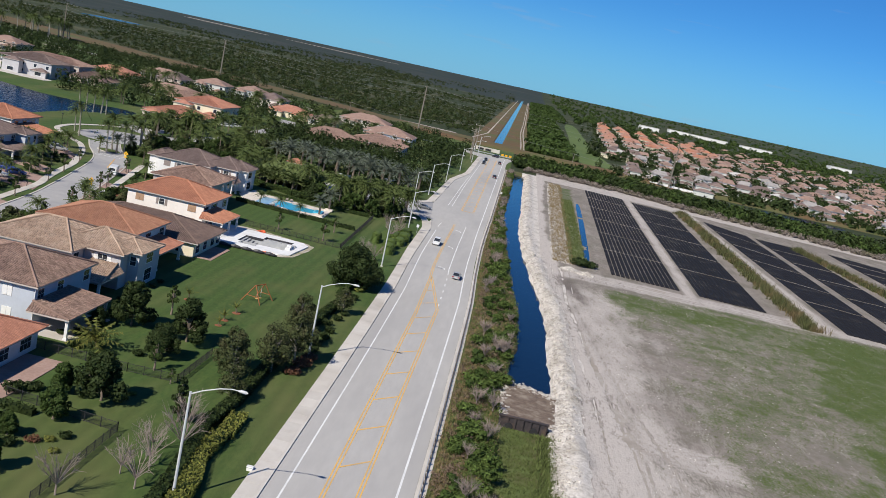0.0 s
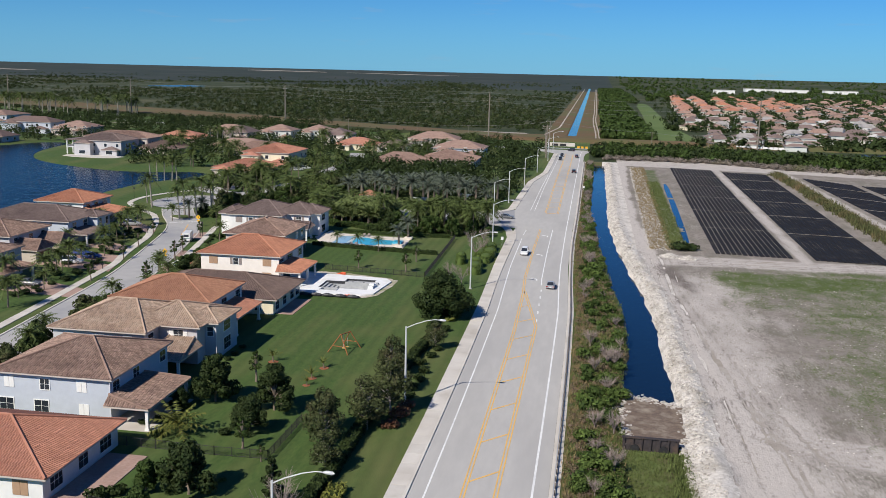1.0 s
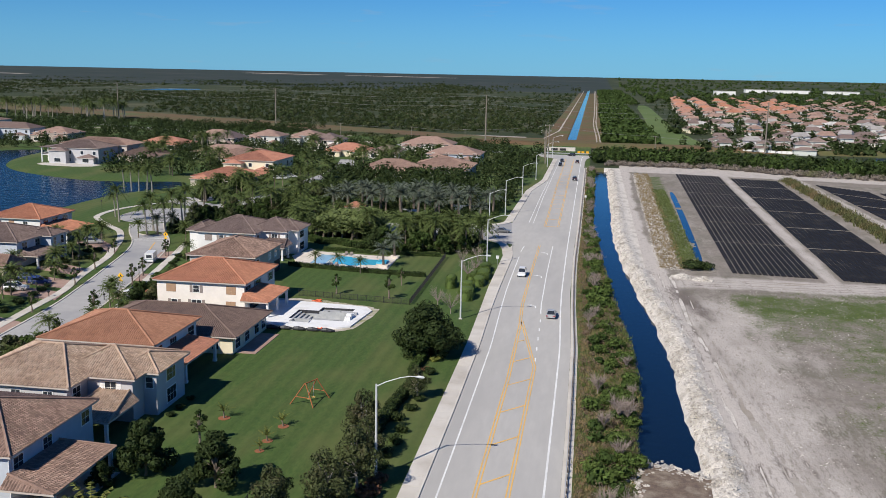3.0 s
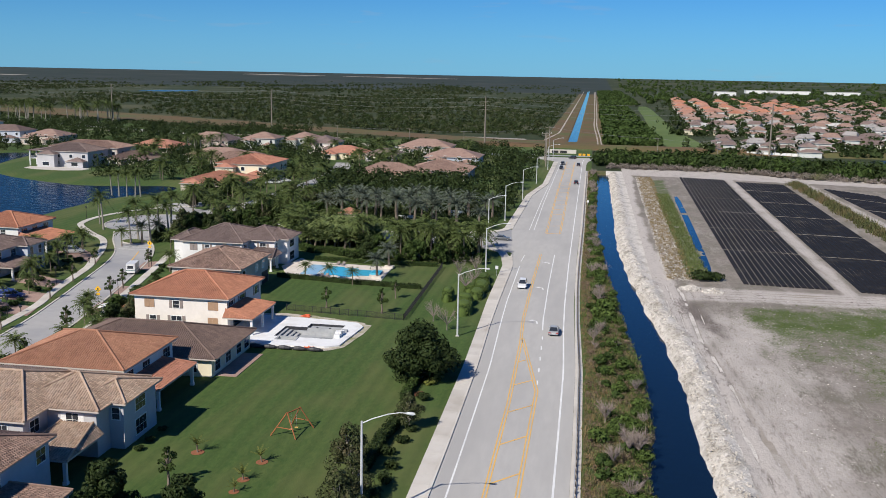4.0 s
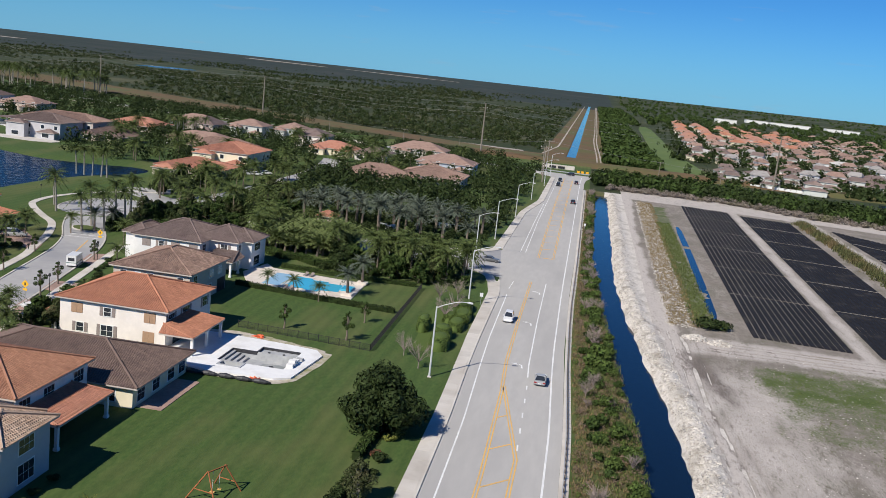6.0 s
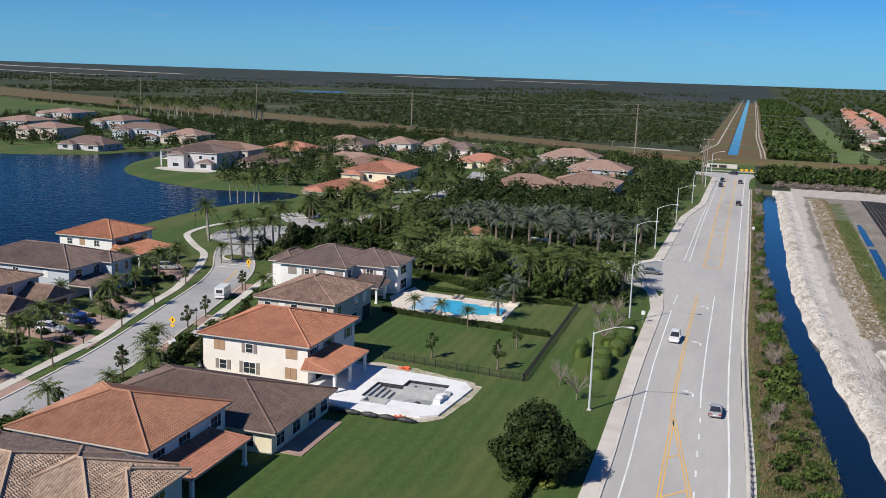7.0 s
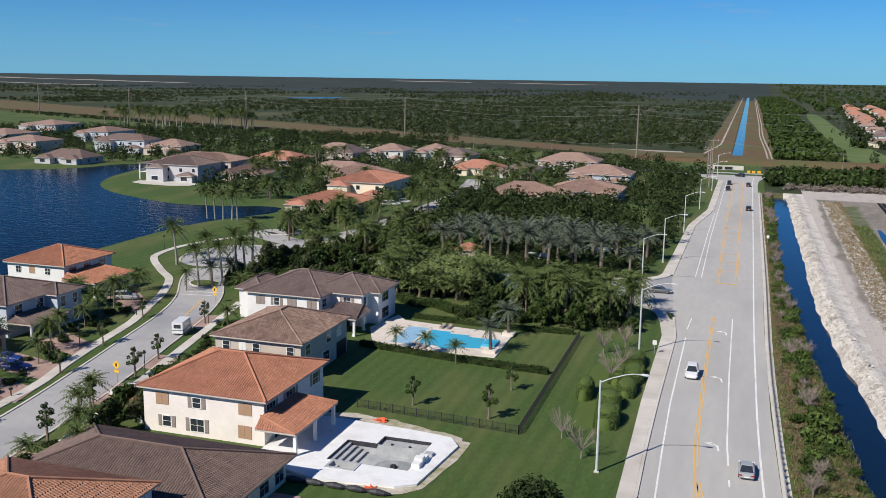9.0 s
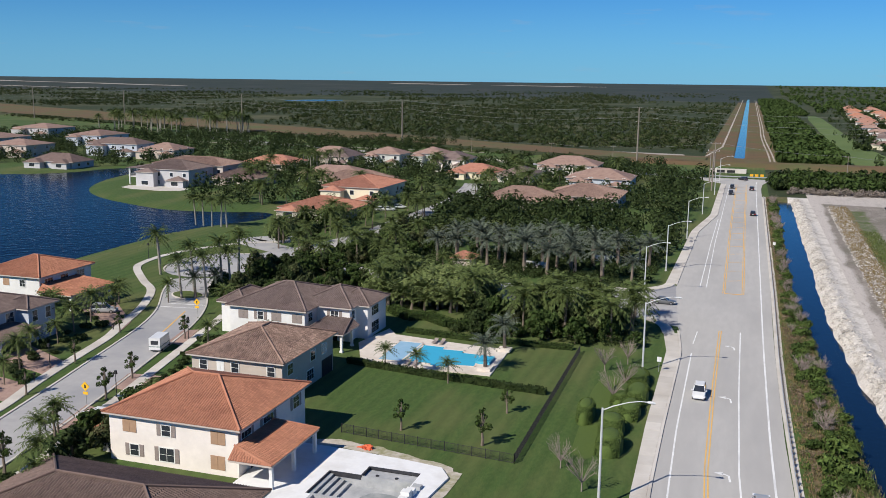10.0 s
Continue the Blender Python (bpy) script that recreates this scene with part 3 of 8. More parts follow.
# wheel marks that leave the track and swing round into the field
turn_r = np.hypot(FX - 44, FY - 138)
swing = smooth01(0, 3, 47 - FX) * smooth01(0, 4, 141 - FY) * smooth01(13, 15, turn_r) * smooth01(25, 22, turn_r)
trodden = smooth01(46, 30, FX + 5 * wob) * smooth01(240, 215, FY) * .62
low = smooth01(128, 104, FY + .35 * (FX - 30) + 6 * wob) * smooth01(60, 42, FX) * .7
R_ = np.clip(np.maximum.reduce([track, cross * .72, top * .8, lane * .72, swing * .72, trodden * 1.1, low, .2 + .2 * wob]), 0, 1)
meadow = smooth01(-9, 9, (FX - np.interp(FY, [60, 120, 145, 175, 195, 222, 232], [84, 76, 67, 71, 75, 84, 88])) + 9 * wob) * smooth01(242, 232, FY)
band = smooth01(180, 216, FY + 14 * wob) * smooth01(236, 229, FY) * smooth01(29, 38, FX + 3 * wob) * (.66 + .25 * wob2)
clump = np.exp(-((FX - 46.5 - .1 * (FY - 130)) / 2.6) ** 2 - ((FY - 129) / 9) ** 2) * .5 + np.exp(-((FX - 41) / 2.2) ** 2 - ((FY - 157) / 6) ** 2) * .42
sparse = smooth01(36, 52, FX + 4 * wob) * smooth01(242, 234, FY) * (.44 + .22 * wob2)
bald = np.exp(-((FX - 63) / 7) ** 2 - ((FY - 134) / 6) ** 2) * .4
swale = smooth01(-1.2, 1.5, np.minimum(np.minimum(FX - (25.6 + .012 * (FY - 250)), (31.0 + (FY - 275) * .02) - FX), np.minimum(FY - 262, 470 - FY)) + 1.2 * wob) * .62
G_ = np.clip(np.maximum.reduce([meadow * (.8 + .2 * wob2), band, clump, sparse - bald, swale, np.zeros_like(FX)]), 0, 1) * (1 - .6 * track)
damp = np.exp(-((FX - 22.8 - .115 * (238 - FY) + 1.5 * wob) / (1.9 + .075 * np.clip(FY - 206, 0, 30))) ** 2 - ((FY - 222 + 3 * wob2) / 17) ** 4) * smooth01(243, 232, FY)
ruts = sum(np.exp(-((FX - (tl + (tr - tl) * f + .6 * np.sin(FY * .03))) / .3) ** 2) for f in (.14, .5, .94, 1.06, 1.5)) * smooth01(70, 90, FY)
ruts = ruts * (FY < 250) + .7 * swing * sum(np.exp(-((turn_r - r - .4 * np.sin(FY * .2 + r)) / .36) ** 2) for r in (15.2, 16.8, 18.1, 19.6, 21.4, 22.6)) * (FX > 22)
ruts += sum(np.exp(-((FY - y0 - .03 * (FX - 24)) / .5) ** 2) for y0 in (238.6, 240.6, 243.6, 245.4)) * (FX > 27) * .9
plug = smooth01(-1.5, 1.0, np.minimum(np.minimum(FX - 10.5, 18.8 - FX), np.minimum(FY - 119, 133.5 - FY)) + wob)
B_ = np.clip(np.maximum.reduce([damp * .8, ruts * (.54 + .15 * wob), plug * .8, .16 + .18 * wob2 * (FY < 240)]), 0, 1)
FZ = land_height(FX, FY) + .05 - .06 * np.clip(ruts, 0, 1) + .03 * wob2
k = Kit()
nfx = len(fx)
k.v = list(zip(FX.ravel().tolist(), FY.ravel().tolist(), FZ.ravel().tolist()))
k.f = [(j * nfx + i, j * nfx + i + 1, (j + 1) * nfx + i + 1, (j + 1) * nfx + i) for j in range(len(fy) - 1) for i in range(nfx - 1)
       if fx[i] > float(np.interp(fy[j], [r[0] for r in CANAL_BANKS], [r[2] for r in CANAL_BANKS])) + 4.0]
k.m = [0] * len(k.f)
field = k.make("ground_field", BAREDIRT, smooth=True)
att = field.data.color_attributes.new("soil", 'FLOAT_COLOR', 'POINT')
att.data.foreach_set("color", np.stack([R_, G_, B_, np.ones_like(R_)], 2).astype(np.float32).ravel())
tagged(field, "bare dusty field with wheel tracks, damp soil and weed patches", "field", kind="structure")

# dry reddish grass strip of the levee, slanting away to the left
k = Kit()
xs = [-1200, -800, -500, -300, -200, -110, -60, -30]
z_at = lambda x, y: float(land_height(np.array([float(x)]), np.array([float(y)]))[0]) + .12
low = [(x, 640 + .43 * max(0, -65 - x)) for x in xs]
for f0, f1 in ((0, .06), (.06, .12), (.12, .2), (.2, .3), (.3, 1)):
    w = lambda x: 66 + .11 * max(0, -65 - x)
    k.strip([(x, y + w(x) * f0) for x, y in low], [(x, y + w(x) * f1) for x, y in low], z_at)
tagged(k.make("ground_levee", DRYGRASS, weld=True), "reddish dry grass along the low levee", "levee", kind="structure")

k = Kit()
for x0, x1, y0, y1 in ((-3200, -1900, 2950, 3020), (-1480, -1130, 3900, 3990), (-1050, -560, 3930, 3990), (-2600, -1900, 2500, 2540)):
    xs = np.linspace(x0, x1, 24)
    k.strip([(x, y0 + 14 * math.sin(x * .01)) for x in xs], [(x, y1 + 14 * math.sin(x * .013)) for x in xs], lambda a, b: float(land_height(np.array([float(a)]), np.array([float(b)]))[0]) + 1.2)
tagged(k.make("ground_marl_flats", DIRT), "pale marl flats near the horizon", "flats", kind="structure")


# ---- houses ----
def wallmat(name, c, obr=0.0):
    d = tuple(v * 0.93 for v in c)
    return mat(name, c, d, 1.5, tuple(v * 0.86 for v in c), 0.25, 0.4, 0.95, 0.01, 25.0)


STUCCO_WHITE = wallmat("white_stucco", (0.78, 0.77, 0.75))
STUCCO_PINK = wallmat("cream_pink_stucco", (0.84, 0.775, 0.715))
STUCCO_BLUE = wallmat("blue_grey_stucco", (0.50, 0.54, 0.60))
STUCCO_GREY = wallmat("grey_stucco", (0.52, 0.51, 0.52))
STUCCO_TAUPE = wallmat("taupe_stucco", (0.54, 0.47, 0.405))
STUCCO_CREAM = wallmat("cream_stucco", (0.78, 0.70, 0.52))
STUCCO_SAGE = wallmat("pale_sage_stucco", (0.58, 0.60, 0.56))


def tilemat(name, c1, c2, c3, isl=0.16):
    return mat(name, c1, c2, 0.8, c3, 0.35, 0.4, 0.8, 0.02, 14.0, island=isl)


TILE_ORANGE = tilemat("orange_clay_tile", (0.40, 0.175, 0.105), (0.46, 0.21, 0.13), (0.34, 0.145, 0.09))
TILE_CLAY = tilemat("clay_brown_tile", (0.335, 0.165, 0.102), (0.39, 0.20, 0.128), (0.275, 0.13, 0.083))
TILE_RUST = tilemat("rust_clay_tile", (0.38, 0.17, 0.11), (0.44, 0.21, 0.145), (0.33, 0.145, 0.10))
TILE_TAN = tilemat("blended_tan_tile", (0.385, 0.27, 0.195), (0.455, 0.345, 0.265), (0.29, 0.20, 0.147), 0.30)
TILE_BROWN = tilemat("brown_concrete_tile", (0.145, 0.10, 0.085), (0.185, 0.13, 0.11), (0.12, 0.085, 0.075))
TILE_GREYBROWN = tilemat("grey_brown_tile", (0.17, 0.124, 0.11), (0.215, 0.16, 0.142), (0.135, 0.098, 0.088), 0.2)
TILE_DARKTAN = tilemat("weathered_brown_tile", (0.225, 0.143, 0.112), (0.315, 0.218, 0.172), (0.16, 0.105, 0.085), 0.34)
TILE_DUSTY = tilemat("dusty_rose_tile", (0.275, 0.18, 0.142), (0.33, 0.225, 0.18), (0.23, 0.145, 0.115), 0.2)
TILE_SALMON = tilemat("salmon_tile", (0.36, 0.185, 0.13), (0.40, 0.23, 0.17), (0.32, 0.15, 0.105))
TRIM = mat("white_trim", (0.78, 0.78, 0.76), (0.72, 0.72, 0.70), 2.0, None, rough=0.7)
SHUTTER = mat("tan_shutter", (0.42, 0.27, 0.17), (0.36, 0.23, 0.15), 2.0, None, rough=0.8)
SHUTTER_GREY = mat("taupe_shutter", (0.30, 0.25, 0.23), (0.26, 0.22, 0.20), 2.0, None, rough=0.8)
DOORWOOD = mat("dark_wood_door", (0.12, 0.07, 0.045), (0.16, 0.095, 0.06), 2.0, None, rough=0.6, stretch=(1, 1, 0.2))
GLASS = mat("window_glass", (0.02, 0.025, 0.032), (0.035, 0.04, 0.05), 0.5, None, rough=0.06, spec=0.8)
FASCIA = mat("pale_fascia", (0.48, 0.42, 0.37), (0.54, 0.48, 0.43), 2.0, None, rough=0.8)


def hip_planes(x0, x1, y0, y1, ze, zr, axis, inset0, inset1):
    """The planes of a hipped roof as eave and ridge lines; axis 'x' or 'y' is the ridge's run."""
    if axis == 'x':
        ym = (y0 + y1) / 2
        a, b = Vector((x0 + inset0, ym, zr)), Vector((x1 - inset1, ym, zr))
    else:
        xm = (x0 + x1) / 2
        a, b = Vector((xm, y0 + inset0, zr)), Vector((xm, y1 - inset1, zr))
    p = [Vector((x0, y0, ze)), Vector((x1, y0, ze)), Vector((x1, y1, ze)), Vector((x0, y1, ze))]
    if axis == 'x':
        quads = [(p[0], p[1], b, a), (p[1], p[2], b, b), (p[2], p[3], a, b), (p[3], p[0], a, a)]
        hips = [(p[0], a), (p[3], a), (p[1], b), (p[2], b), (a, b)]
    else:
        quads = [(p[0], p[1], a, a), (p[1], p[2], b, a), (p[2], p[3], b, b), (p[3], p[0], a, b)]
        hips = [(p[0], a), (p[1], a), (p[2], b), (p[3], b), (a, b)]
    return quads, hips


def lay_tiles(kit, e0, e1, r1, r0, tw=0.34, tl=0.42, up=0.05):
    """Rows of curved tiles on the plane with eave e0-e1 and ridge r0-r1 (above e0 and e1)."""
    along = (e1 - e0)
    ln = along.length
    if ln < 0.5:
        return
    along = along / ln
    mid = (r0 + r1) / 2
    up_v = mid - e0
    up_v = up_v - along * up_v.dot(along)
    sl = up_v.length
    up_v = up_v / sl
    nrm = along.cross(up_v).normalized()
    if nrm.z < 0:
        nrm = -nrm
    a_top, b_top = (r0 - e0).dot(along), (r1 - e0).dot(along)
    rows = int(sl / tl)
    for i in range(rows):
        s = i * tl
        f0, f1 = s / sl, min(1.0, (s + tl) / sl)
        lo = max(a_top * f0, a_top * f1) if a_top > 0 else min(a_top * f0, a_top * f1)
        hi = ln + (b_top - ln) * (f1 if b_top < ln else f0)
        n = int((hi - lo) / tw)
        off = lo + ((hi - lo) - n * tw) / 2
        for j in range(n):
            u = off + j * tw
            base = e0 + along * u + up_v * s
            c0 = base + nrm * up * 0.9
            c1 = base + along * tw * 0.34 + nrm * up * 2.2
            c2 = base + along * tw * 0.68 + nrm * up * 0.9
            d = up_v * tl - nrm * up * 0.55
            kit.add([c0, c1, c2, c0 + d, c1 + d, c2 + d], [(0, 1, 4, 3), (1, 2, 5, 4), (0, 2, 1)])


def roof(house, x0, x1, y0, y1, ze, zr, material, axis='x', i0=None, i1=None, tiles=True, name="roof"):
    half = ((y1 - y0) if axis == 'x' else (x1 - x0)) / 2
    i0 = half if i0 is None else i0
    i1 = half if i1 is None else i1
    quads, hips = hip_planes(x0, x1, y0, y1, ze, zr, axis, i0, i1)
    k = Kit()
    for a, b, c, d in quads:
        k.add([a, b, c] if (c - d).length < 1e-4 else [a, b, c, d], [(0, 1, 2)] if (c - d).length < 1e-4 else [(0, 1, 2, 3)])
    k.box(x0 + .02, x1 - .02, y0 + .02, y1 - .02, ze - 0.22, ze - 0.01, 1)
    base = k.make(name, [material, FASCIA], house)
    if tiles:
        t = Kit()
        for a, b, c, d in quads:
            lay_tiles(t, a, b, c, d)
        tagged(t.make("roof_tiles", material, base, base=house["base"]), kind="stuff")
        for a, b in hips:
            if (b - a).length > 0.3:
                Kit().tube([a + Vector((0, 0, .1)), b + Vector((0, 0, .1))], [0.15, 0.15], 6).make("ridge_cap", material, base, base=house["base"])
    return base


def window(house, face, u, z, w, h, at_, shutters=None, frame=TRIM, name="window", plain=False):
    """face: 's' (towards -y), 'e' (towards +x), 'n', 'w'; u: place along the wall; at_: the wall's plane."""
    def pt(a, out, zz):
        return {'s': (a, at_ - out, zz), 'n': (a, at_ + out, zz), 'e': (at_ + out, a, zz), 'w': (at_ - out, a, zz)}[face]

    def slab(kit, a0, a1, z0, z1, o0, o1):
        p, q = pt(a0, o0, z0), pt(a1, o1, z1)
        kit.box(min(p[0], q[0]), max(p[0], q[0]), min(p[1], q[1]), max(p[1], q[1]), z0, z1)

    t = 0.11
    f = Kit()
    slab(f, u - w / 2 - t, u + w / 2 + t, z - t, z + h + t, 0.0, 0.06)
    win = f.make(name, frame, house)
    n = 1 if plain else max(1, int(round(w / 0.85)))
    rows = 1 if plain else 2
    for i in range(n):
        for j in range(rows):
            g = Kit()
            slab(g, u - w / 2 + w * i / n + .035, u - w / 2 + w * (i + 1) / n - .035, z + h * j / rows + .03, z + h * (j + 1) / rows - .03, 0.02, 0.075)
            g.make("pane", GLASS, win, base=house["base"])
    if shutters:
        for s in (-1, 1):
            c = u + s * (w / 2 + t + 0.3)
            sh = Kit()
            slab(sh, c - .28, c + .28, z - .05, z + h + .05, 0.0, 0.06)
            for i in range(5):
                zz = z + h * (i + .5) / 5
                slab(sh, c - .22, c + .22, zz - .05, zz + .05, 0.06, 0.085)
            sh.make("shutter", shutters, win, base=house["base"])
    return win


def panel(house, face, u, z, w, h, at_, material, name="shutter_panel"):
    def pt(a, out, zz):
        return {'s': (a, at_ - out, zz), 'n': (a, at_ + out, zz), 'e': (at_ + out, a, zz), 'w': (at_ - out, a, zz)}[face]
    for a0, a1, o in ((u - w / 2, u - .02, .06), (u + .02, u + w / 2, .06)):
        p, q = pt(a0, 0, z), pt(a1, o, z + h)
        leaf = Kit().box(min(p[0], q[0]), max(p[0], q[0]), min(p[1], q[1]), max(p[1], q[1]), z, z + h).make(name, material, house)
    return leaf


def walls(house, x0, x1, y0, y1, z1, material, z0=0.0, name="wall"):
    k = Kit().box(x0, x1, y0, y1, z0, z1)
    return k.make(name, material, house)


def porch(house, x0, x1, y0, y1, z, material, slope_to='e', posts=(), rise=1.1, tiles=True):
    """A lean-to roof that falls to one side, on posts."""
    hi, lo = z + rise, z
    e = {'e': ((x1, y0), (x1, y1), (x0, y1), (x0, y0)), 's': ((x0, y0), (x1, y0), (x1, y1), (x0, y1)),
         'w': ((x0, y1), (x0, y0), (x1, y0), (x1, y1)), 'n': ((x1, y1), (x0, y1), (x0, y0), (x1, y0))}[slope_to]
    a, b = (Vector((*p, lo)) for p in e[:2])
    c, d = (Vector((*p, hi)) for p in e[2:])
    cut = (b - a).normalized() * min(1.6, (b - a).length * 0.2)
    c, d = c - cut, d + cut
    k = Kit()
    k.add([a, b, c, d], [(0, 1, 2, 3)])
    k.add([a, d, Vector((*e[3], lo))], [(0, 1, 2)])
    k.add([b, Vector((*e[2], lo)), c], [(0, 1, 2)])
    k.box(min(x0, x1) + .03, max(x0, x1) - .03, min(y0, y1) + .03, max(y0, y1) - .03, z - 0.25, z - 0.01, 1)
    r = k.make("porch_roof", [material, FASCIA], house)
    if tiles:
        t = Kit()
        lay_tiles(t, a, b, c, d)
        lay_tiles(t, Vector((*e[3], lo)), a, d, d)
        lay_tiles(t, b, Vector((*e[2], lo)), c, c)
        tagged(t.make("roof_tiles", material, r, base=house["base"]), kind="stuff")
        for p, q in ((a, d), (b, c)):
            Kit().tube([p + Vector((0, 0, .08)), q + Vector((0, 0, .08))], [.14, .14], 6).make("ridge_cap", material, r, base=house["base"])
    for px, py in posts:
        Kit().box(px - .2, px + .2, py - .2, py + .2, 0, z - .2).box(px - .28, px + .28, py - .28, py + .28, 0, .35).make("post", TRIM, house)
    return r


def two_storey(name, label, x0, x1, y0, y1, ze, zr, wm, tm, axis='x', i0=None, i1=None, o=0.65, group="houses", tiles=True):
    h = thing(name, ((x0 + x1) / 2, (y0 + y1) / 2, 0), label, "house", group)
    walls(h, x0 + o, x1 - o, y0 + o, y1 - o, ze - 0.2, wm)
    roof(h, x0, x1, y0, y1, ze, zr, tm, axis, i0, i1, tiles)
    return h


def window_row(h, face, at_, us, z, w=1.5, hh=1.5, sh=None):
    for u in us:
        window(h, face, u, z, w, hh, at_, sh)


# orange-roofed house with the new pool
A = two_storey("house", "two-storey cream pink stucco house with orange tile roof and tan shutters", -79.5, -60.6, 190.8, 209.3, 6.1, 9.0, STUCCO_PINK, TILE_ORANGE, 'x', 7.0, 8.2)
for u, sh in ((-70.9, 1), (-63.9, 0), (-76.0, 0)):
    if sh:
        window(A, 's', u, 3.9, 1.2, 1.35, 191.45, SHUTTER_GREY)
    else:
        panel(A, 's', u, 3.8, 1.9, 1.6, 191.45, SHUTTER)
window(A, 's', -75.4, 0.9, 1.2, 1.4, 191.45, SHUTTER_GREY)
window(A, 's', -70.9, 0.7, 2.0, 1.7, 191.45, SHUTTER_GREY)
panel(A, 's', -64.0, 0.7, 1.9, 1.7, 191.45, SHUTTER)
for u, w in ((193.2, 2.2), (198.6, 2.6), (206.0, 1.6)):
    window(A, 'e', u, 3.7, w, 1.6, -61.25, SHUTTER_GREY)
window(A, 'e', 196.5, 0.1, 4.4, 2.2, -61.25, None, BLACK, "patio_door")
porch(A, -61.2, -55.6, 188.9, 201.2, 3.3, TILE_ORANGE, 'e', ((-56.0, 189.5), (-56.0, 195.0), (-56.0, 200.6)))
walls(A, -81.2, -79.0, 193.0, 203.0, 2.9, STUCCO_PINK, name="garage_wall")
roof(A, -81.8, -78.0, 192.4, 203.6, 3.1, 4.2, TILE_ORANGE, 'y')

# weathered-brown roof house behind it
B = two_storey("house", "two-storey taupe stucco house with weathered brown tile roof", -83.6, -67.6, 215.0, 233.4, 6.1, 8.8, STUCCO_TAUPE, TILE_DARKTAN, 'y', 8.2, 7.6)
window_row(B, 's', 215.65, (-81.0, -75.8, -70.0), 3.9, 1.2, 1.4)
panel(B, 's', -78.2, 3.7, 1.2, 1.7, 215.65, TRIM)
window_row(B, 'e', -68.25, (218.0, 225.5, 229.5), 3.7, 1.6, 1.6)
window_row(B, 'e', -68.25, (219.0, 224.5), 0.9, 2.2, 1.6)
# flat black panel on the wall, standing in for the shade of an entry recess
Kit().box(-68.26, -68.2, 228.6, 232.4, 0.02, 2.7).make("covered_entry", BLACK, B)

# white house beside the blue pool
C = two_storey("house", "white two-storey stucco house with grey-brown tile roof beside the pool", -93.7, -77.8, 242.8, 261.6, 6.2, 9.1, STUCCO_WHITE, TILE_GREYBROWN, 'x', 7.4, 7.0)
walls(C, -78.6, -72.1, 248.3, 261.0, 6.0, STUCCO_WHITE, name="wing_wall")
roof(C, -82.5, -71.4, 247.6, 261.6, 6.18, 8.7, TILE_GREYBROWN, 'x', 6.0, 5.4, name="wing_roof")
walls(C, -72.2, -69.9, 251.2, 260.0, 5.9, STUCCO_WHITE, name="bay_wall")
roof(C, -76.5, -69.2, 250.5, 260.6, 6.15, 8.1, TILE_GREYBROWN, 'x', 3.0, 4.2, name="bay_roof")
for u, p in ((-90.4, 1), (-87.0, 0), (-83.9, 1), (-79.9, 1)):
    if p:
        panel(C, 's', u, 3.9, 1.9, 1.6, 243.45, SHUTTER_GREY)
    else:
        window(C, 's', u, 4.0, 1.1, 1.4, 243.45, SHUTTER_GREY)
window(C, 's', -75.0, 3.9, 1.5, 1.5, 248.3, SHUTTER_GREY)
window(C, 's', -75.6, .1, 2.0, 2.3, 248.3, None, BLACK, "patio_door")
window_row(C, 'e', -78.45, (245.6,), 3.9, 1.6, 1.5)
window_row(C, 'e', -72.1, (249.7,), 3.9, 1.2, 1.5)
window_row(C, 'e', -69.9, (254.6,), 3.8, 3.2, 1.7)
window_row(C, 'e', -69.9, (254.6,), 0.6, 3.4, 2.0)
porch(C, -77.7, -70.2, 241.2, 248.4, 3.3, TILE_GREYBROWN, 's', ((-70.8, 241.8), (-74.5, 241.8), (-70.8, 246.2)))
walls(C, -96.9, -93.0, 247.0, 256.0, 5.5, STUCCO_WHITE, name="side_wall")
roof(C, -97.6, -91.6, 246.4, 256.6, 5.7, 7.4, TILE_GREYBROWN, 'y', name="side_roof")

# single-storey red tile house
D = thing("house", (-62, 96, 0), "single-storey cream stucco house with red-orange tile roof", "house", "houses")
walls(D, -76.0, -51.9, 88.0, 104.0, 2.9, STUCCO_WHITE)
roof(D, -76.8, -51.0, 87.2, 104.8, 3.1, 6.2, TILE_RUST, 'x', 9.0, 9.5)
for u, w in ((90.5, 2.4), (96.0, 2.0), (101.0, 2.6)):
    window(D, 'e', u, 0.7, w, 1.8, -51.9)
panel(D, 's', -54.5, 0.7, 1.8, 1.7, 88.0, SHUTTER)
window_row(D, 's', 88.0, (-61.0, -67.0), 0.8, 1.6, 1.6)
Kit().box(-51.8, -46.8, 86.0, 101.5, 0.0, 0.10).make("patio", PAVER, D)

# blue-grey house
E = two_storey("house", "two-storey blue-grey stucco house with weathered brown tile roof", -73.0, -55.6, 109.8, 127.8, 6.1, 8.9, STUCCO_BLUE, TILE_DARKTAN, 'x', 8.6, 7.4)
for u, p in ((-70.5, 1), (-65.4, 0), (-60.2, 1)):
    if p:
        panel(E, 's', u, 3.9, 1.4, 1.6, 110.45, TRIM)
    else:
        window(E, 's', u, 3.9, 1.3, 1.5, 110.45)
panel(E, 's', -60.0, 0.8, 1.4, 1.5, 110.45, TRIM)
window_row(E, 's', 110.45, (-71.0, -66.0), 0.8, 2.0, 1.6)
window_row(E, 'e', -56.25, (112.0, 117.5, 125.5), 3.8, 1.7, 1.6)
porch(E, -56.2, -50.0, 108.4, 121.3, 3.1, TILE_DARKTAN, 'e', ((-50.5, 109.0), (-50.5, 120.7)), 1.0)
Kit().tube([(-56.1, 110.2, 0.1), (-56.1, 110.2, 5.9)], [.07, .07], 6).make("downpipe", TRIM, E)
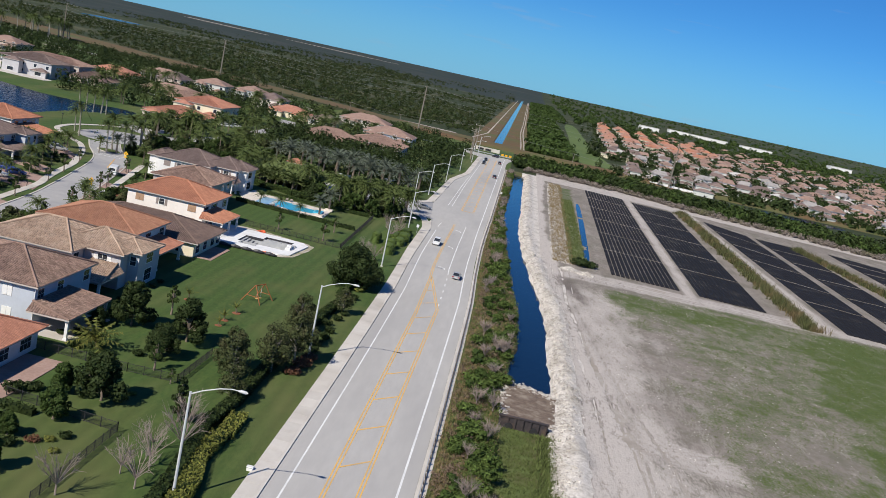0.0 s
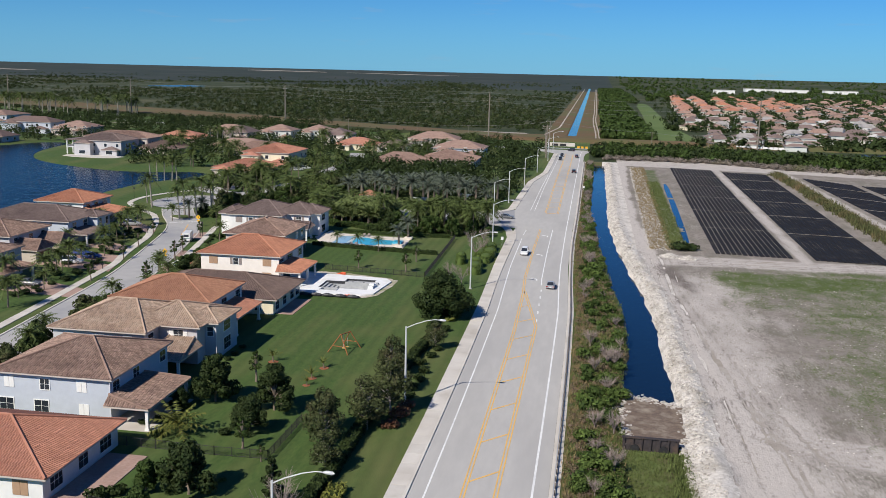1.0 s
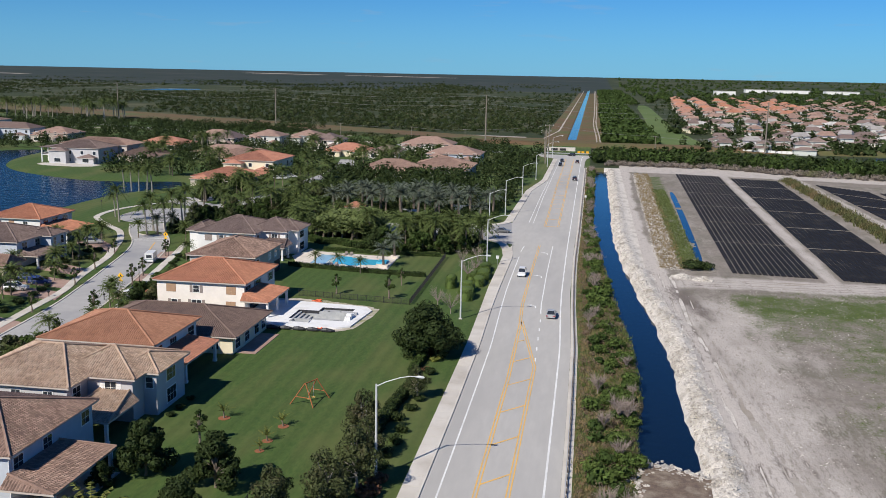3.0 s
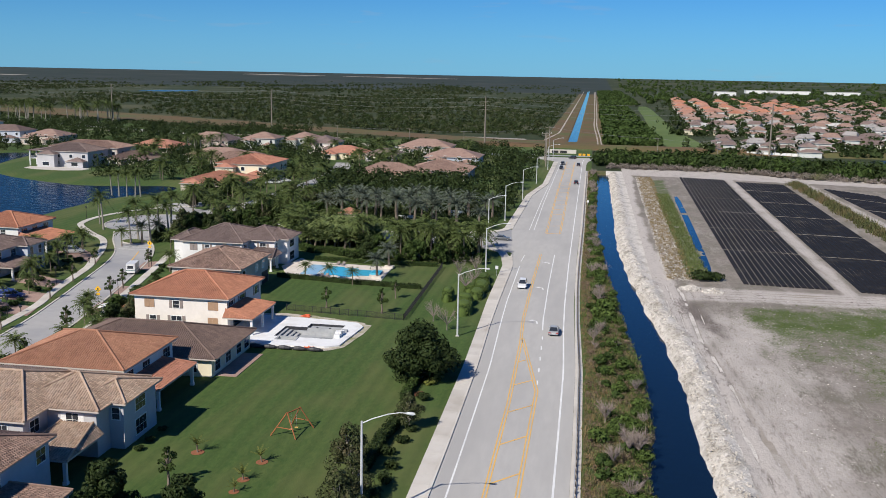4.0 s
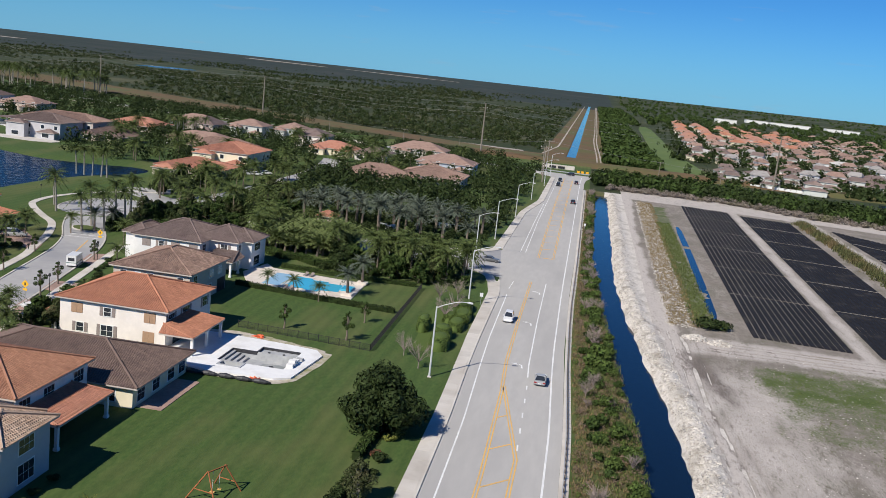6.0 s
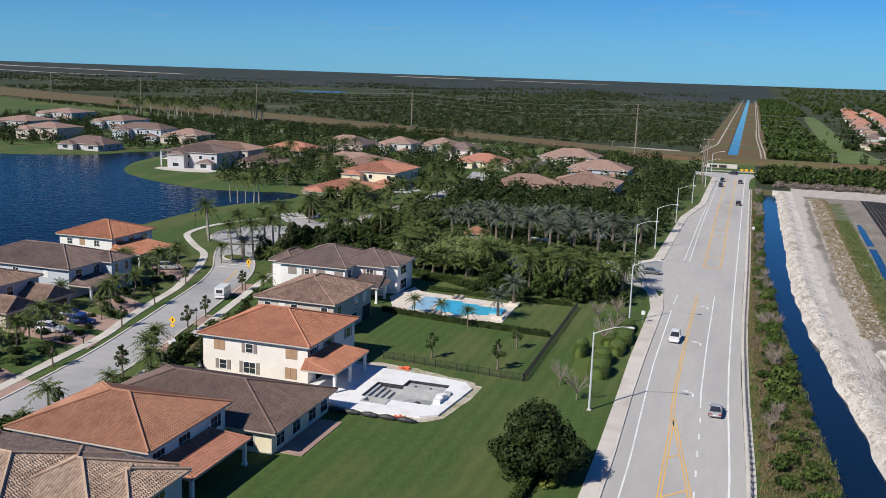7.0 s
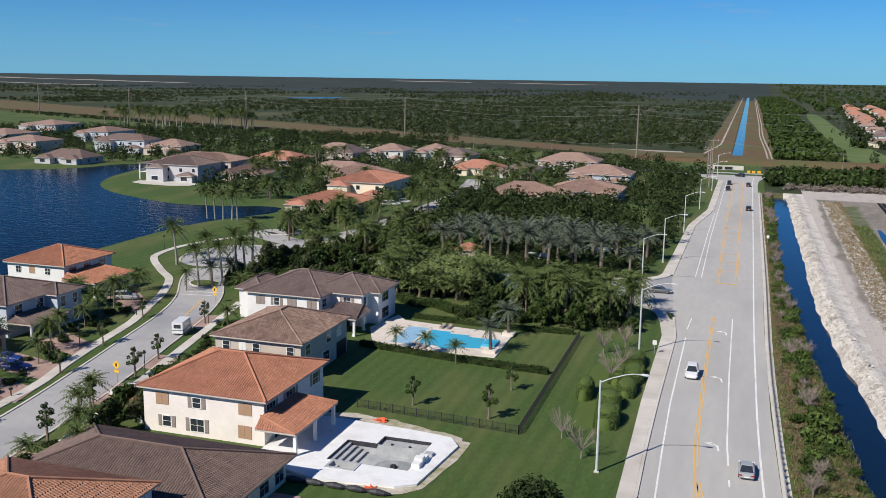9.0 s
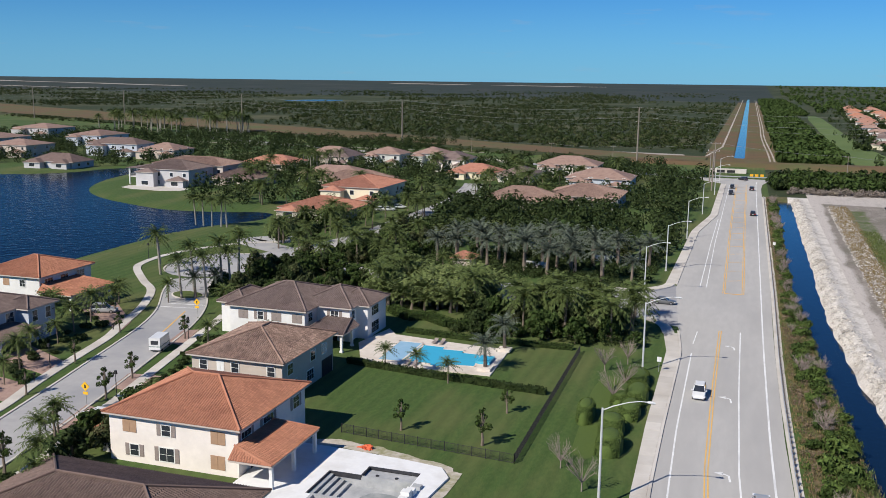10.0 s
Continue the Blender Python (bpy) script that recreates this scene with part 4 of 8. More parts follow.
Kit().box(-56.2, -49.6, 108.6, 121.0, 0.0, 0.09).make("patio", CONCRETE, E)

# tan roof house with a stepped plan
Fh = two_storey("house", "two-storey grey stucco house with blended tan tile roof and stepped corners", -77.4, -61.2, 130.4, 149.0, 6.1, 8.9, STUCCO_GREY, TILE_TAN, 'x', 7.0, 6.0)
walls(Fh, -62.0, -55.5, 136.0, 148.0, 6.0, STUCCO_GREY, name="wing_wall")
roof(Fh, -66.5, -54.7, 135.2, 148.8, 6.12, 8.4, TILE_TAN, 'x', 5.0, 6.2, name="wing_roof")
walls(Fh, -55.6, -53.6, 139.0, 147.6, 6.0, STUCCO_GREY, name="bay_wall")
roof(Fh, -59.5, -52.9, 138.3, 148.3, 6.1, 7.5, TILE_TAN, 'x', 3.0, 4.0, name="bay_roof")
window(Fh, 's', -58.6, 3.8, 1.6, 1.6, 136.0, TRIM)
window_row(Fh, 'e', -61.85, (133.2,), 3.8, 1.8, 1.6)
window_row(Fh, 'e', -53.6, (143.3,), 3.8, 2.6, 1.7)
window_row(Fh, 'e', -53.6, (143.3,), 0.7, 2.8, 2.0)
window_row(Fh, 's', 139.0, (-54.6,), 3.8, 1.0, 1.5)
window_row(Fh, 's', 131.05, (-74.0, -69.0, -64.5), 3.9, 1.3, 1.4)
porch(Fh, -61.4, -54.6, 127.8, 136.1, 3.1, TILE_TAN, 's', ((-55.2, 128.4), (-60.6, 128.4)), 1.3)

# orange house north of it
G = two_storey("house", "two-storey white stucco house with orange tile roof", -78.0, -59.2, 150.0, 166.8, 6.1, 8.9, STUCCO_WHITE, TILE_CLAY, 'x', 8.0, 8.4)
window_row(G, 'e', -59.85, (152.6, 157.5, 164.0), 3.7, 2.2, 1.6)
for u, p in ((-75.0, 0), (-69.5, 0), (-64.0, 1)):
    (panel(G, 's', u, 3.8, 1.9, 1.6, 150.65, SHUTTER) if p else window(G, 's', u, 3.9, 1.3, 1.4, 150.65))
porch(G, -59.8, -55.0, 151.6, 163.9, 3.2, TILE_RUST, 'e', ((-55.5, 152.2), (-55.5, 163.2)), 1.1)
window(G, 'e', 158.0, 0.1, 4.0, 2.2, -59.85, None, BLACK, "patio_door")

# single-storey dark roof house
H = thing("house", (-64, 175, 0), "single-storey cream stucco house with dark brown tile roof", "house", "houses")
walls(H, -80.0, -54.0, 167.0, 183.2, 2.9, STUCCO_CREAM)
roof(H, -80.8, -53.0, 166.2, 184.0, 3.1, 6.0, TILE_BROWN, 'x', 8.0, 9.2)
window_row(H, 'e', -54.0, (169.2, 173.5, 178.0, 181.5), 0.6, 2.0, 1.9)
window_row(H, 's', 167.0, (-57.0,), 0.7, 1.2, 1.6)
Kit().box(-53.9, -50.5, 168.0, 180.0, 0.0, 0.09).make("patio", PAVER, H)

# across the street, by the lake
L1 = two_storey("house", "two-storey white stucco house with orange tile roof by the lake", -155.0, -139.2, 249.2, 266.0, 6.1, 8.8, STUCCO_WHITE, TILE_ORANGE, 'x', 7.4, 7.4)
window_row(L1, 's', 249.85, (-151.5, -144.0), 3.9, 1.3, 1.4)
panel(L1, 's', -148.0, 3.9, 1.5, 1.5, 249.85, SHUTTER)
window_row(L1, 'e', -139.85, (252.5, 257.0, 262.0), 3.7, 2.2, 1.7, None)
porch(L1, -139.8, -131.5, 248.8, 262.0, 3.2, TILE_ORANGE, 'e', ((-132.2, 249.5), (-132.2, 261.3)), 1.4)
walls(L1, -139.8, -134.0, 254.0, 261.5, 3.0, STUCCO_TAUPE, name="garage_wall")
L2 = two_storey("house", "two-storey blue-grey stucco house with grey-brown tile roof by the lake", -152.0, -125.6, 218.3, 236.0, 6.1, 8.9, STUCCO_BLUE, TILE_GREYBROWN, 'x', 8.5, 8.5)
panel(L2, 's', -131.8, 3.9, 1.2, 1.5, 218.95, TRIM)
window_row(L2, 's', 218.95, (-139.0, -144.5), 3.9, 1.3, 1.4)
window_row(L2, 'e', -126.25, (221.8, 227.0, 232.0), 3.7, 1.8, 1.8)
walls(L2, -126.4, -123.6, 228.5, 235.0, 5.9, STUCCO_BLUE, name="bay_wall")
window_row(L2, 'e', -123.6, (230.0, 233.2), 3.6, 1.2, 1.9)
window_row(L2, 'e', -123.6, (230.0, 233.2), 0.7, 1.2, 1.9)
roof(L2, -130.0, -123.0, 227.8, 235.6, 6.1, 7.4, TILE_GREYBROWN, 'x', 3.0, 3.5, name="bay_roof")
porch(L2, -126.2, -121.0, 218.8, 228.4, 3.0, TILE_GREYBROWN, 'e', ((-121.6, 219.5),), 1.0)
L3 = two_storey("house", "two-storey grey stucco house with brown tile roof and garages", -150.0, -127.0, 196.0, 213.0, 6.1, 8.7, STUCCO_GREY, TILE_DARKTAN, 'x', 8, 8)
window_row(L3, 'e', -127.65, (199.0, 205.0, 210.0), 3.7, 1.5, 1.7)
for y0 in (196.5, 206.0):
    walls(L3, -128.0, -121.5, y0 + .6, y0 + 7.4, 2.9, STUCCO_TAUPE, name="garage_wall")
    roof(L3, -129.0, -120.8, y0, y0 + 8.0, 3.1, 5.0, TILE_DARKTAN, 'x', 0.5, 1.2, name="garage_roof")
    Kit().box(-121.5, -121.42, y0 + 1.6, y0 + 6.4, .05, 2.35).make("garage_door", DOORWOOD, L3)
L4 = two_storey("house", "two-storey grey stucco house with dark tile roof", -140.0, -118.0, 168.0, 188.0, 6.1, 8.7, STUCCO_GREY, TILE_DARKTAN, 'x', 8, 8)
window_row(L4, 'e', -118.65, (172.0, 178.0, 184.0), 3.7, 1.6, 1.7)
porch(L4, -118.6, -113.0, 170.0, 184.0, 3.0, TILE_DARKTAN, 'e', ((-113.6, 170.6), (-113.6, 183.4)), 1.0)

# houses round the lake and along the far streets: x0, x1, y0, y1, eave, ridge, wall, tile, label
FAR = [
    (-251, -226, 436, 456, 6.2, 8.8, STUCCO_GREY, TILE_GREYBROWN, "two-storey grey house with brown roof and lakeside terrace"),
    (-258, -222, 456, 476, 6.4, 8.6, STUCCO_TAUPE, TILE_DUSTY, "large house with rust tile roof behind the lakeside house"),
    (-226, -203, 452, 470, 3.0, 5.6, STUCCO_TAUPE, TILE_BROWN, "single-storey house with dark brown roof"),
    (-369, -335, 552, 570, 6.0, 8.6, STUCCO_BLUE, TILE_BROWN, "blue-grey two-storey house with dark roof"),
    (-330, -306, 545, 566, 4.4, 7.2, STUCCO_TAUPE, TILE_DUSTY, "pale house with rust tile roof"),
    (-348, -320, 480, 497, 3.0, 6.2, STUCCO_GREY, TILE_BROWN, "single-storey house with dark hipped roof on the lake"),
    (-412, -384, 521, 545, 5.8, 8.0, STUCCO_TAUPE, TILE_DUSTY, "taupe house with red-brown roof on the lake"),
    (-430, -404, 610, 640, 5.8, 8.2, STUCCO_BLUE, TILE_DARKTAN, "blue-grey house with salmon tile roof"),
    (-520, -488, 660, 690, 5.8, 8.2, STUCCO_GREY, TILE_DUSTY, "grey house with salmon tile roof"),
    (-470, -440, 560, 590, 5.8, 8.2, STUCCO_GREY, TILE_DUSTY, "pale house with salmon tile roof"),
    (-154, -131, 410, 438, 6.0, 8.6, STUCCO_CREAM, TILE_RUST, "yellow-cream two-storey house with red tile roof"),
    (-154, -129, 376, 398, 3.1, 5.8, STUCCO_TAUPE, TILE_RUST, "single-storey taupe house with rust tile roof"),
    (-200, -168, 480, 500, 3.2, 6.0, STUCCO_SAGE, TILE_DUSTY, "single-storey house with tan tile roof"),
    (-180, -150, 462, 480, 3.2, 6.0, STUCCO_PINK, TILE_DUSTY, "single-storey house with blended tile roof"),
    (-250, -222, 520, 540, 3.2, 6.0, STUCCO_TAUPE, TILE_RUST, "low house with rust roof"),
    (-240, -216, 575, 592, 4.0, 7.0, STUCCO_GREY, TILE_DUSTY, "house with dusty tile roof by the levee"),
    (-216, -200, 540, 562, 5.0, 8.0, STUCCO_TAUPE, TILE_GREYBROWN, "house with grey-brown roof"),
    (-198, -178, 556, 574, 5.8, 8.4, STUCCO_SAGE, TILE_DUSTY, "two-storey house with tan roof by the levee"),
    (-176, -158, 568, 586, 5.8, 8.4, STUCCO_SAGE, TILE_DUSTY, "two-storey house with tan roof by the levee"),
    (-158, -140, 548, 570, 5.0, 8.0, STUCCO_PINK, TILE_GREYBROWN, "two-storey house with brown roof by the levee"),
    (-140, -116, 516, 534, 3.2, 6.2, STUCCO_CREAM, TILE_RUST, "single-storey house with red tile roof"),
    (-115, -98, 514, 534, 3.2, 6.2, STUCCO_PINK, TILE_GREYBROWN, "single-storey house with brown tile roof"),
    (-104, -74, 545, 566, 5.0, 8.0, STUCCO_PINK, TILE_DUSTY, "house with blended tan roof near the junction"),
    (-80, -52, 492, 514, 4.6, 7.6, STUCCO_BLUE, TILE_DUSTY, "blue-grey house with blended tan roof"),
    (-98, -72, 428, 446, 3.2, 6.4, STUCCO_TAUPE, TILE_DUSTY, "single-storey house with large tan tile roof"),
    (-78, -50, 440, 464, 3.6, 6.8, STUCCO_GREY, TILE_DUSTY, "single-storey house with blended tan roof"),
]
for x0, x1, y0, y1, ze, zr, wm, tm, lab in FAR:
    if ze > 4.3:
        ze, zr = ze * 1.17, ze * 1.17 + (zr - ze) * 1.25
    else:
        ze, zr = ze * 1.1, ze * 1.1 + (zr - ze) * 1.15
    lng = 'x' if x1 - x0 >= y1 - y0 else 'y'
    h = two_storey("house", lab, x0, x1, y0, y1, ze, zr, wm, tm, lng, tiles=y0 < 470)
    # front wings under hipped roofs of their own
    wd = x1 - x0
    for f0, f1, out, zw in ((.06, .40, 3.4, max(2.9, ze - 1.2)), (.62, .94, 2.6, 2.9)):
        walls(h, x0 + wd * f0, x0 + wd * f1, y0 - out, y0 - .02, zw, wm, name="wing_wall")
        roof(h, x0 + wd * f0 - .5, x0 + wd * f1 + .5, y0 - out - .5, y0 + 3.0, zw + .05, zw + 1.7, tm, 'y', 3.0, .4, False, "wing_roof")
        window(h, 's', x0 + wd * (f0 + f1) / 2, .8, min(3.2, wd * .18), 1.7, y0 - out, plain=True)
    n = max(2, int((x1 - x0) / 6))
    for i in range(n):
        u = x0 + (x1 - x0) * (i + 0.5) / n
        window(h, 's', u, 0.9, 1.7, 1.7, y0 + .65, plain=True)
        if ze > 5.0:
            window(h, 's', u + 0.4, 4.2, 1.5, 1.6, y0 + .65, plain=True)
    for u in (y0 + (y1 - y0) * .3, y0 + (y1 - y0) * .7):
        window(h, 'e', u, 0.9, 1.7, 1.5, x1 - .65, plain=True)
        if ze > 5.0:
            window(h, 'e', u, 4.2, 1.5, 1.6, x1 - .65, plain=True)

# lakeside terrace and open balcony of the lakeside house
P = [o for o in bpy.data.objects if o.get("label") == FAR[0][8]][0]
Kit().box(-256.5, -250.0, 437.5, 454.0, 3.3, 3.55).make("balcony_floor", TRIM, P)
Kit().box(-256.5, -256.35, 437.5, 454.0, 3.55, 4.5).make("balustrade", TRIM, P)
Kit().box(-257.2, -250.2, 436.9, 454.6, 7.0, 7.3).make("balcony_roof", TILE_GREYBROWN, P)
for y in (437.8, 443.2, 448.6, 453.7):
    Kit().box(-256.5, -256.0, y - .25, y + .25, 0, 7.0).make("column", TRIM, P)
tagged(Kit().sheet(rounded([(-252, 424), (-224, 422), (-222, 435), (-254, 436)], 1), .12, thick=.12).make("pavement_terrace", CONCRETE), "pale stone terrace of the lakeside house", "terrace", kind="structure")


# ---- plants ----
LEAF = mat("green_leaves", (0.030, 0.054, 0.014), (0.06, 0.09, 0.023), 0.9, None, rough=0.7, island=0.35, back=0.05, spec=0.1)
LEAF_DARK = mat("dark_leaves", (0.020, 0.034, 0.011), (0.041, 0.058, 0.018), 0.9, None, rough=0.65, island=0.35, back=0.05, spec=0.1)
LEAF_OLIVE = mat("olive_leaves", (0.044, 0.058, 0.022), (0.075, 0.086, 0.036), 0.9, (0.105, 0.08, 0.048), 0.35, 0.25, rough=0.8, island=0.35, back=0.05, spec=0.1)
LEAF_YELLOW = mat("yellow_green_leaves", (0.14, 0.16, 0.035), (0.19, 0.19, 0.05), 1.5, None, rough=0.8, island=0.3, back=0.05, spec=0.1)
FROND = mat("palm_fronds", (0.052, 0.077, 0.023), (0.112, 0.14, 0.045), 0.7, None, rough=0.6, island=0.3, back=0.05, spec=0.1)
FROND_GREY = mat("silver_fronds", (0.062, 0.082, 0.058), (0.14, 0.158, 0.12), 0.7, None, rough=0.6, island=0.3, back=0.05, spec=0.1)
FROND_BRIGHT = mat("bright_areca_fronds", (0.09, 0.125, 0.042), (0.168, 0.20, 0.072), 0.6, None, rough=0.6, island=0.4, back=0.05, spec=0.1)
FROND_YELLOW = mat("yellowing_fronds", (0.075, 0.10, 0.024), (0.16, 0.155, 0.04), 0.9, None, rough=0.6, island=0.4, back=0.05, spec=0.1)
BARK = mat("bark", (0.16, 0.125, 0.095), (0.22, 0.18, 0.145), 3.0, None, rough=0.95, bump=0.02, bscale=10, stretch=(1, 1, 0.3))
BARK_PALE = mat("pale_trunk", (0.34, 0.31, 0.27), (0.26, 0.235, 0.20), 3.0, None, rough=0.95, stretch=(1, 1, 3))
TWIG = mat("bare_twigs", (0.24, 0.19, 0.165), (0.31, 0.255, 0.225), 2.0, None, rough=0.95)
LEAF_BANK = mat("bank_leaves", (0.052, 0.085, 0.02), (0.10, 0.14, 0.036), 0.9, None, rough=0.75, island=0.4, back=0.05, spec=0.1)
REDLEAF = mat("copper_leaves", (0.16, 0.06, 0.035), (0.12, 0.07, 0.035), 2.0, None, rough=0.8, island=0.3)


def leaf_cloud(kit, rng, centre, radius, n, size, flat=1.0):
    """Small bent leaf sprays scattered through the outer part of a lobe."""
    d = rng.normal(size=(n, 3))
    d /= np.linalg.norm(d, axis=1)[:, None]
    r = radius * (0.55 + 0.5 * rng.random(n) ** 0.6)
    p = d * r[:, None] * np.array([1, 1, flat]) + np.array(centre)
    a = rng.normal(size=(n, 3))
    a -= d * (a * d).sum(1)[:, None] * 0.75
    a /= np.linalg.norm(a, axis=1)[:, None]
    b = np.cross(d, a)
    b /= np.linalg.norm(b, axis=1)[:, None]
    s = size * (0.6 + 0.8 * rng.random(n))[:, None]
    q = [p - a * s - b * s * .3, p - b * s * .55 + d * s * .25, p + a * s - b * s * .1, p + b * s * .6 - d * s * .1]
    kit.bulk(np.stack(q, 1), [(0, 1, 2), (0, 2, 3)])


def broad_tree(label, seed, height=7.0, spread=2.6, trunk=1.8, lobes=9, n=150, size=0.34, leaf=LEAF, name="tree", bark=BARK, group="yard trees"):
    rng = np.random.default_rng(seed)
    t = new(name)
    tagged(t, label, "tree", group)
    k = Kit()
    k.tube([(0, 0, -0.2), (0.05, 0, trunk * .5), (0.0, 0.06, trunk), (0.1, 0, height * .75)], [0.2, 0.15, 0.13, 0.05], 7)
    c = Kit()
    lobes = int(lobes * 1.6)
    for i in range(lobes):
        ang, f = 2.4 * i + rng.random() * 1.6, (i + 0.5) / lobes
        rad = spread * (0.82 - 0.62 * f ** 1.8) * (0.35 + 0.85 * rng.random())
        z = trunk + (height - trunk) * (0.06 + 0.84 * f + rng.normal() * .05)
        ctr = (math.cos(ang) * rad, math.sin(ang) * rad, z)
        k.tube([(0, 0, trunk + (z - trunk) * .3), (ctr[0] * .5, ctr[1] * .5, trunk + (z - trunk) * .7), ctr], [0.09, 0.06, 0.02], 5, cap=False)
        r = spread * (0.17 + 0.30 * rng.random() ** 1.3 * (1.1 - .5 * f))
        leaf_cloud(c, rng, ctr, r, int(1.05 * n * (r / (spread * .5)) ** 1.6), size, 0.7 + .4 * rng.random())
    k.make("trunk", bark, t, base=(0, 0, 0))
    c.make("crown", leaf, t, base=(0, 0, 0))
    return t


def bare_tree(label, seed, height=4.0):
    rng = np.random.default_rng(seed)
    t = new("bare_tree")
    tagged(t, label, "tree", "bare trees")
    k = Kit().tube([(0, 0, -.2), (0, 0, height * .3)], [.11, .08], 6)
    tw = Kit()
    for i in range(16):
        a, up = rng.random() * 6.28, 0.45 + rng.random() * .55
        r = height * .32 * (0.5 + rng.random())
        m = (math.cos(a) * r * .5, math.sin(a) * r * .5, height * (.3 + up * .35))
        e = (math.cos(a) * r, math.sin(a) * r, height * (.35 + up * .62))
        k.tube([(0, 0, height * .25), m, e], [.05, .035, .012], 4, cap=False)
        for j in range(9):
            q = np.array(m) + (np.array(e) - np.array(m)) * rng.random()
            d = rng.normal(size=3) * .35 + np.array([math.cos(a) * .3, math.sin(a) * .3, .55])
            tw.tube([q, q + d], [.022, .008], 3, cap=False)
    k.make("trunk", TWIG, t, base=(0, 0, 0))
    tw.make("twig_crown", TWIG, t, base=(0, 0, 0))
    return t


def palm(label, seed, height=7.0, frond=2.6, count=18, leaf=FROND, trunk_r=0.16, droop=1.0, name="palm_tree", bark=BARK, group="palms", up0=1.15, fan=1.5):
    rng = np.random.default_rng(seed)
    t = new(name)
    tagged(t, label, "palm tree", group)
    lean = rng.normal(size=2) * 0.25
    top = (lean[0], lean[1], height)
    Kit().tube([(0, 0, -.2), (lean[0] * .3, lean[1] * .3, height * .4), (lean[0] * .7, lean[1] * .7, height * .8), top],
               [trunk_r * 1.3, trunk_r, trunk_r * .9, trunk_r * .8], 8).make("trunk", bark, t, base=(0, 0, 0))
    c = Kit()
    for i in range(count):
        a = 2.4 * i + rng.random() * .5
        up = up0 - fan * (i / count) + rng.normal() * .12
        ln = frond * (0.85 + .3 * rng.random())
        spine = []
        for s in np.linspace(0, 1, 7):
            h = ln * s * math.cos(up * (1 - s * .2))
            z = ln * s * math.sin(up) - droop * ln * .42 * s * s
            spine.append(Vector((top[0] + math.cos(a) * h, top[1] + math.sin(a) * h, top[2] + z)))
        side = Vector((-math.sin(a), math.cos(a), 0))
        for j in range(6):
            p, q = spine[j], spine[j + 1]
            w = ln * .22 * (1 - abs(j / 5 - .4) * .85)
            for sgn in (-1, 1):
                for h0 in (0.0, 0.5):
                    b0, b1 = p.lerp(q, h0), p.lerp(q, h0 + .40)
                    tip = p.lerp(q, min(1.0, h0 + .9)) + side * sgn * w * rng.uniform(.8, 1.15) - Vector((0, 0, w * rng.uniform(.3, .6)))
                    mid = (b1 + tip) / 2 + side * sgn * w * .06
                    c.add([b0, b1, mid, tip], [(0, 1, 2, 3)])
    c.make("crown", leaf, t, base=(0, 0, 0))
    return t


def bush(label, seed, r=0.9, h=1.1, n=260, size=0.22, leaf=LEAF, name="bush", group="shrubs"):
    rng = np.random.default_rng(seed)
    t = new(name)
    tagged(t, label, "shrub", group)
    c = Kit()
    for i in range(5):
        a = i * 1.26 + rng.random()
        leaf_cloud(c, rng, (math.cos(a) * r * .45, math.sin(a) * r * .45, h * (.35 + .3 * rng.random())), r * .62, n // 5, size, h / r * .6)
    c.make("foliage", leaf, t, base=(0, 0, 0))
    s = Kit()
    for i in range(4):
        s.tube([(0, 0, -.1), (math.cos(i * 1.6) * r * .4, math.sin(i * 1.6) * r * .4, h * .6)], [.03, .012], 4)
    s.make("stems", BARK, t, base=(0, 0, 0))
    return t


def scatter(label, name, material, spots, seed, cat="trees", leaf_n=26, size=0.9):
    """Many low bushes or tree crowns as one uncountable mass; spots: (x, y, z, radius, height)."""
    rng = np.random.default_rng(seed)
    c = Kit()
    for x, y, z, r, h in spots:
        leaf_cloud(c, rng, (x, y, z + h * .5), r, leaf_n, size * r * .5, max(.4, h / (2 * r)))
    ob = c.make(name, material)
    return tagged(ob, label, cat, kind="stuff")


R = random.Random(5)
oak = broad_tree("leafy green tree on the lawn", 1, 6.5, 2.7, 1.0, 20, 420, .19, LEAF_DARK)
place(oak, [at(-46.4, 121.0, 0, 1.05), at(-37.3, 119.6, 140, 1.0)])
oak2 = broad_tree("dense dark green shade tree with a low crown", 31, 6.0, 3.0, .9, 22, 420, .19, LEAF_DARK)
place(oak2, [at(-37.9, 93.2, 40, 1.0), at(-37.8, 111.4, 120, .8), at(-49.8, 117.0, 250, .5)])
oak3 = broad_tree("small leafy tree beside the garden fence", 32, 4.6, 1.9, .7, 16, 300, .17, LEAF)
place(oak3, [at(-39.9, 85.6, 0, .95), at(-42.6, 92.6, 70, .85), at(-41.8, 79.6, 10, .6), at(-39.5, 71.6, 200, .9), at(-46.5, 79.0, 90, .9)])
cone = broad_tree("narrow upright dark green tree on the verge", 33, 5.4, 1.25, .5, 18, 190, .15, LEAF_DARK)
place(cone, [at(-28.2, 92.6), at(-41.2, 96.6, 60, .8)])
big = broad_tree("large spreading dark green tree at the roadside verge", 2, 8.8, 5.4, .9, 34, 620, .24, LEAF_DARK, group="verge trees")
place(big, [at(-22.6, 173.0)])
olive = broad_tree("half-bare olive and russet tree on the verge", 3, 7.0, 2.7, 1.5, 18, 240, .17, LEAF_OLIVE, bark=BARK_PALE, group="verge trees")
place(olive, [at(-23.4, 115.5), at(-21.6, 121.8, 80, 1.05), at(-28.6, 113.4, 140, .85), at(-24.6, 137.0, 150, .9), at(-22.2, 130.5, 10, .75), at(-27.1, 108.9, 200, .95), at(-24.9, 101.6, 30, .7), at(-20.5, 152.5, 90, .7)])
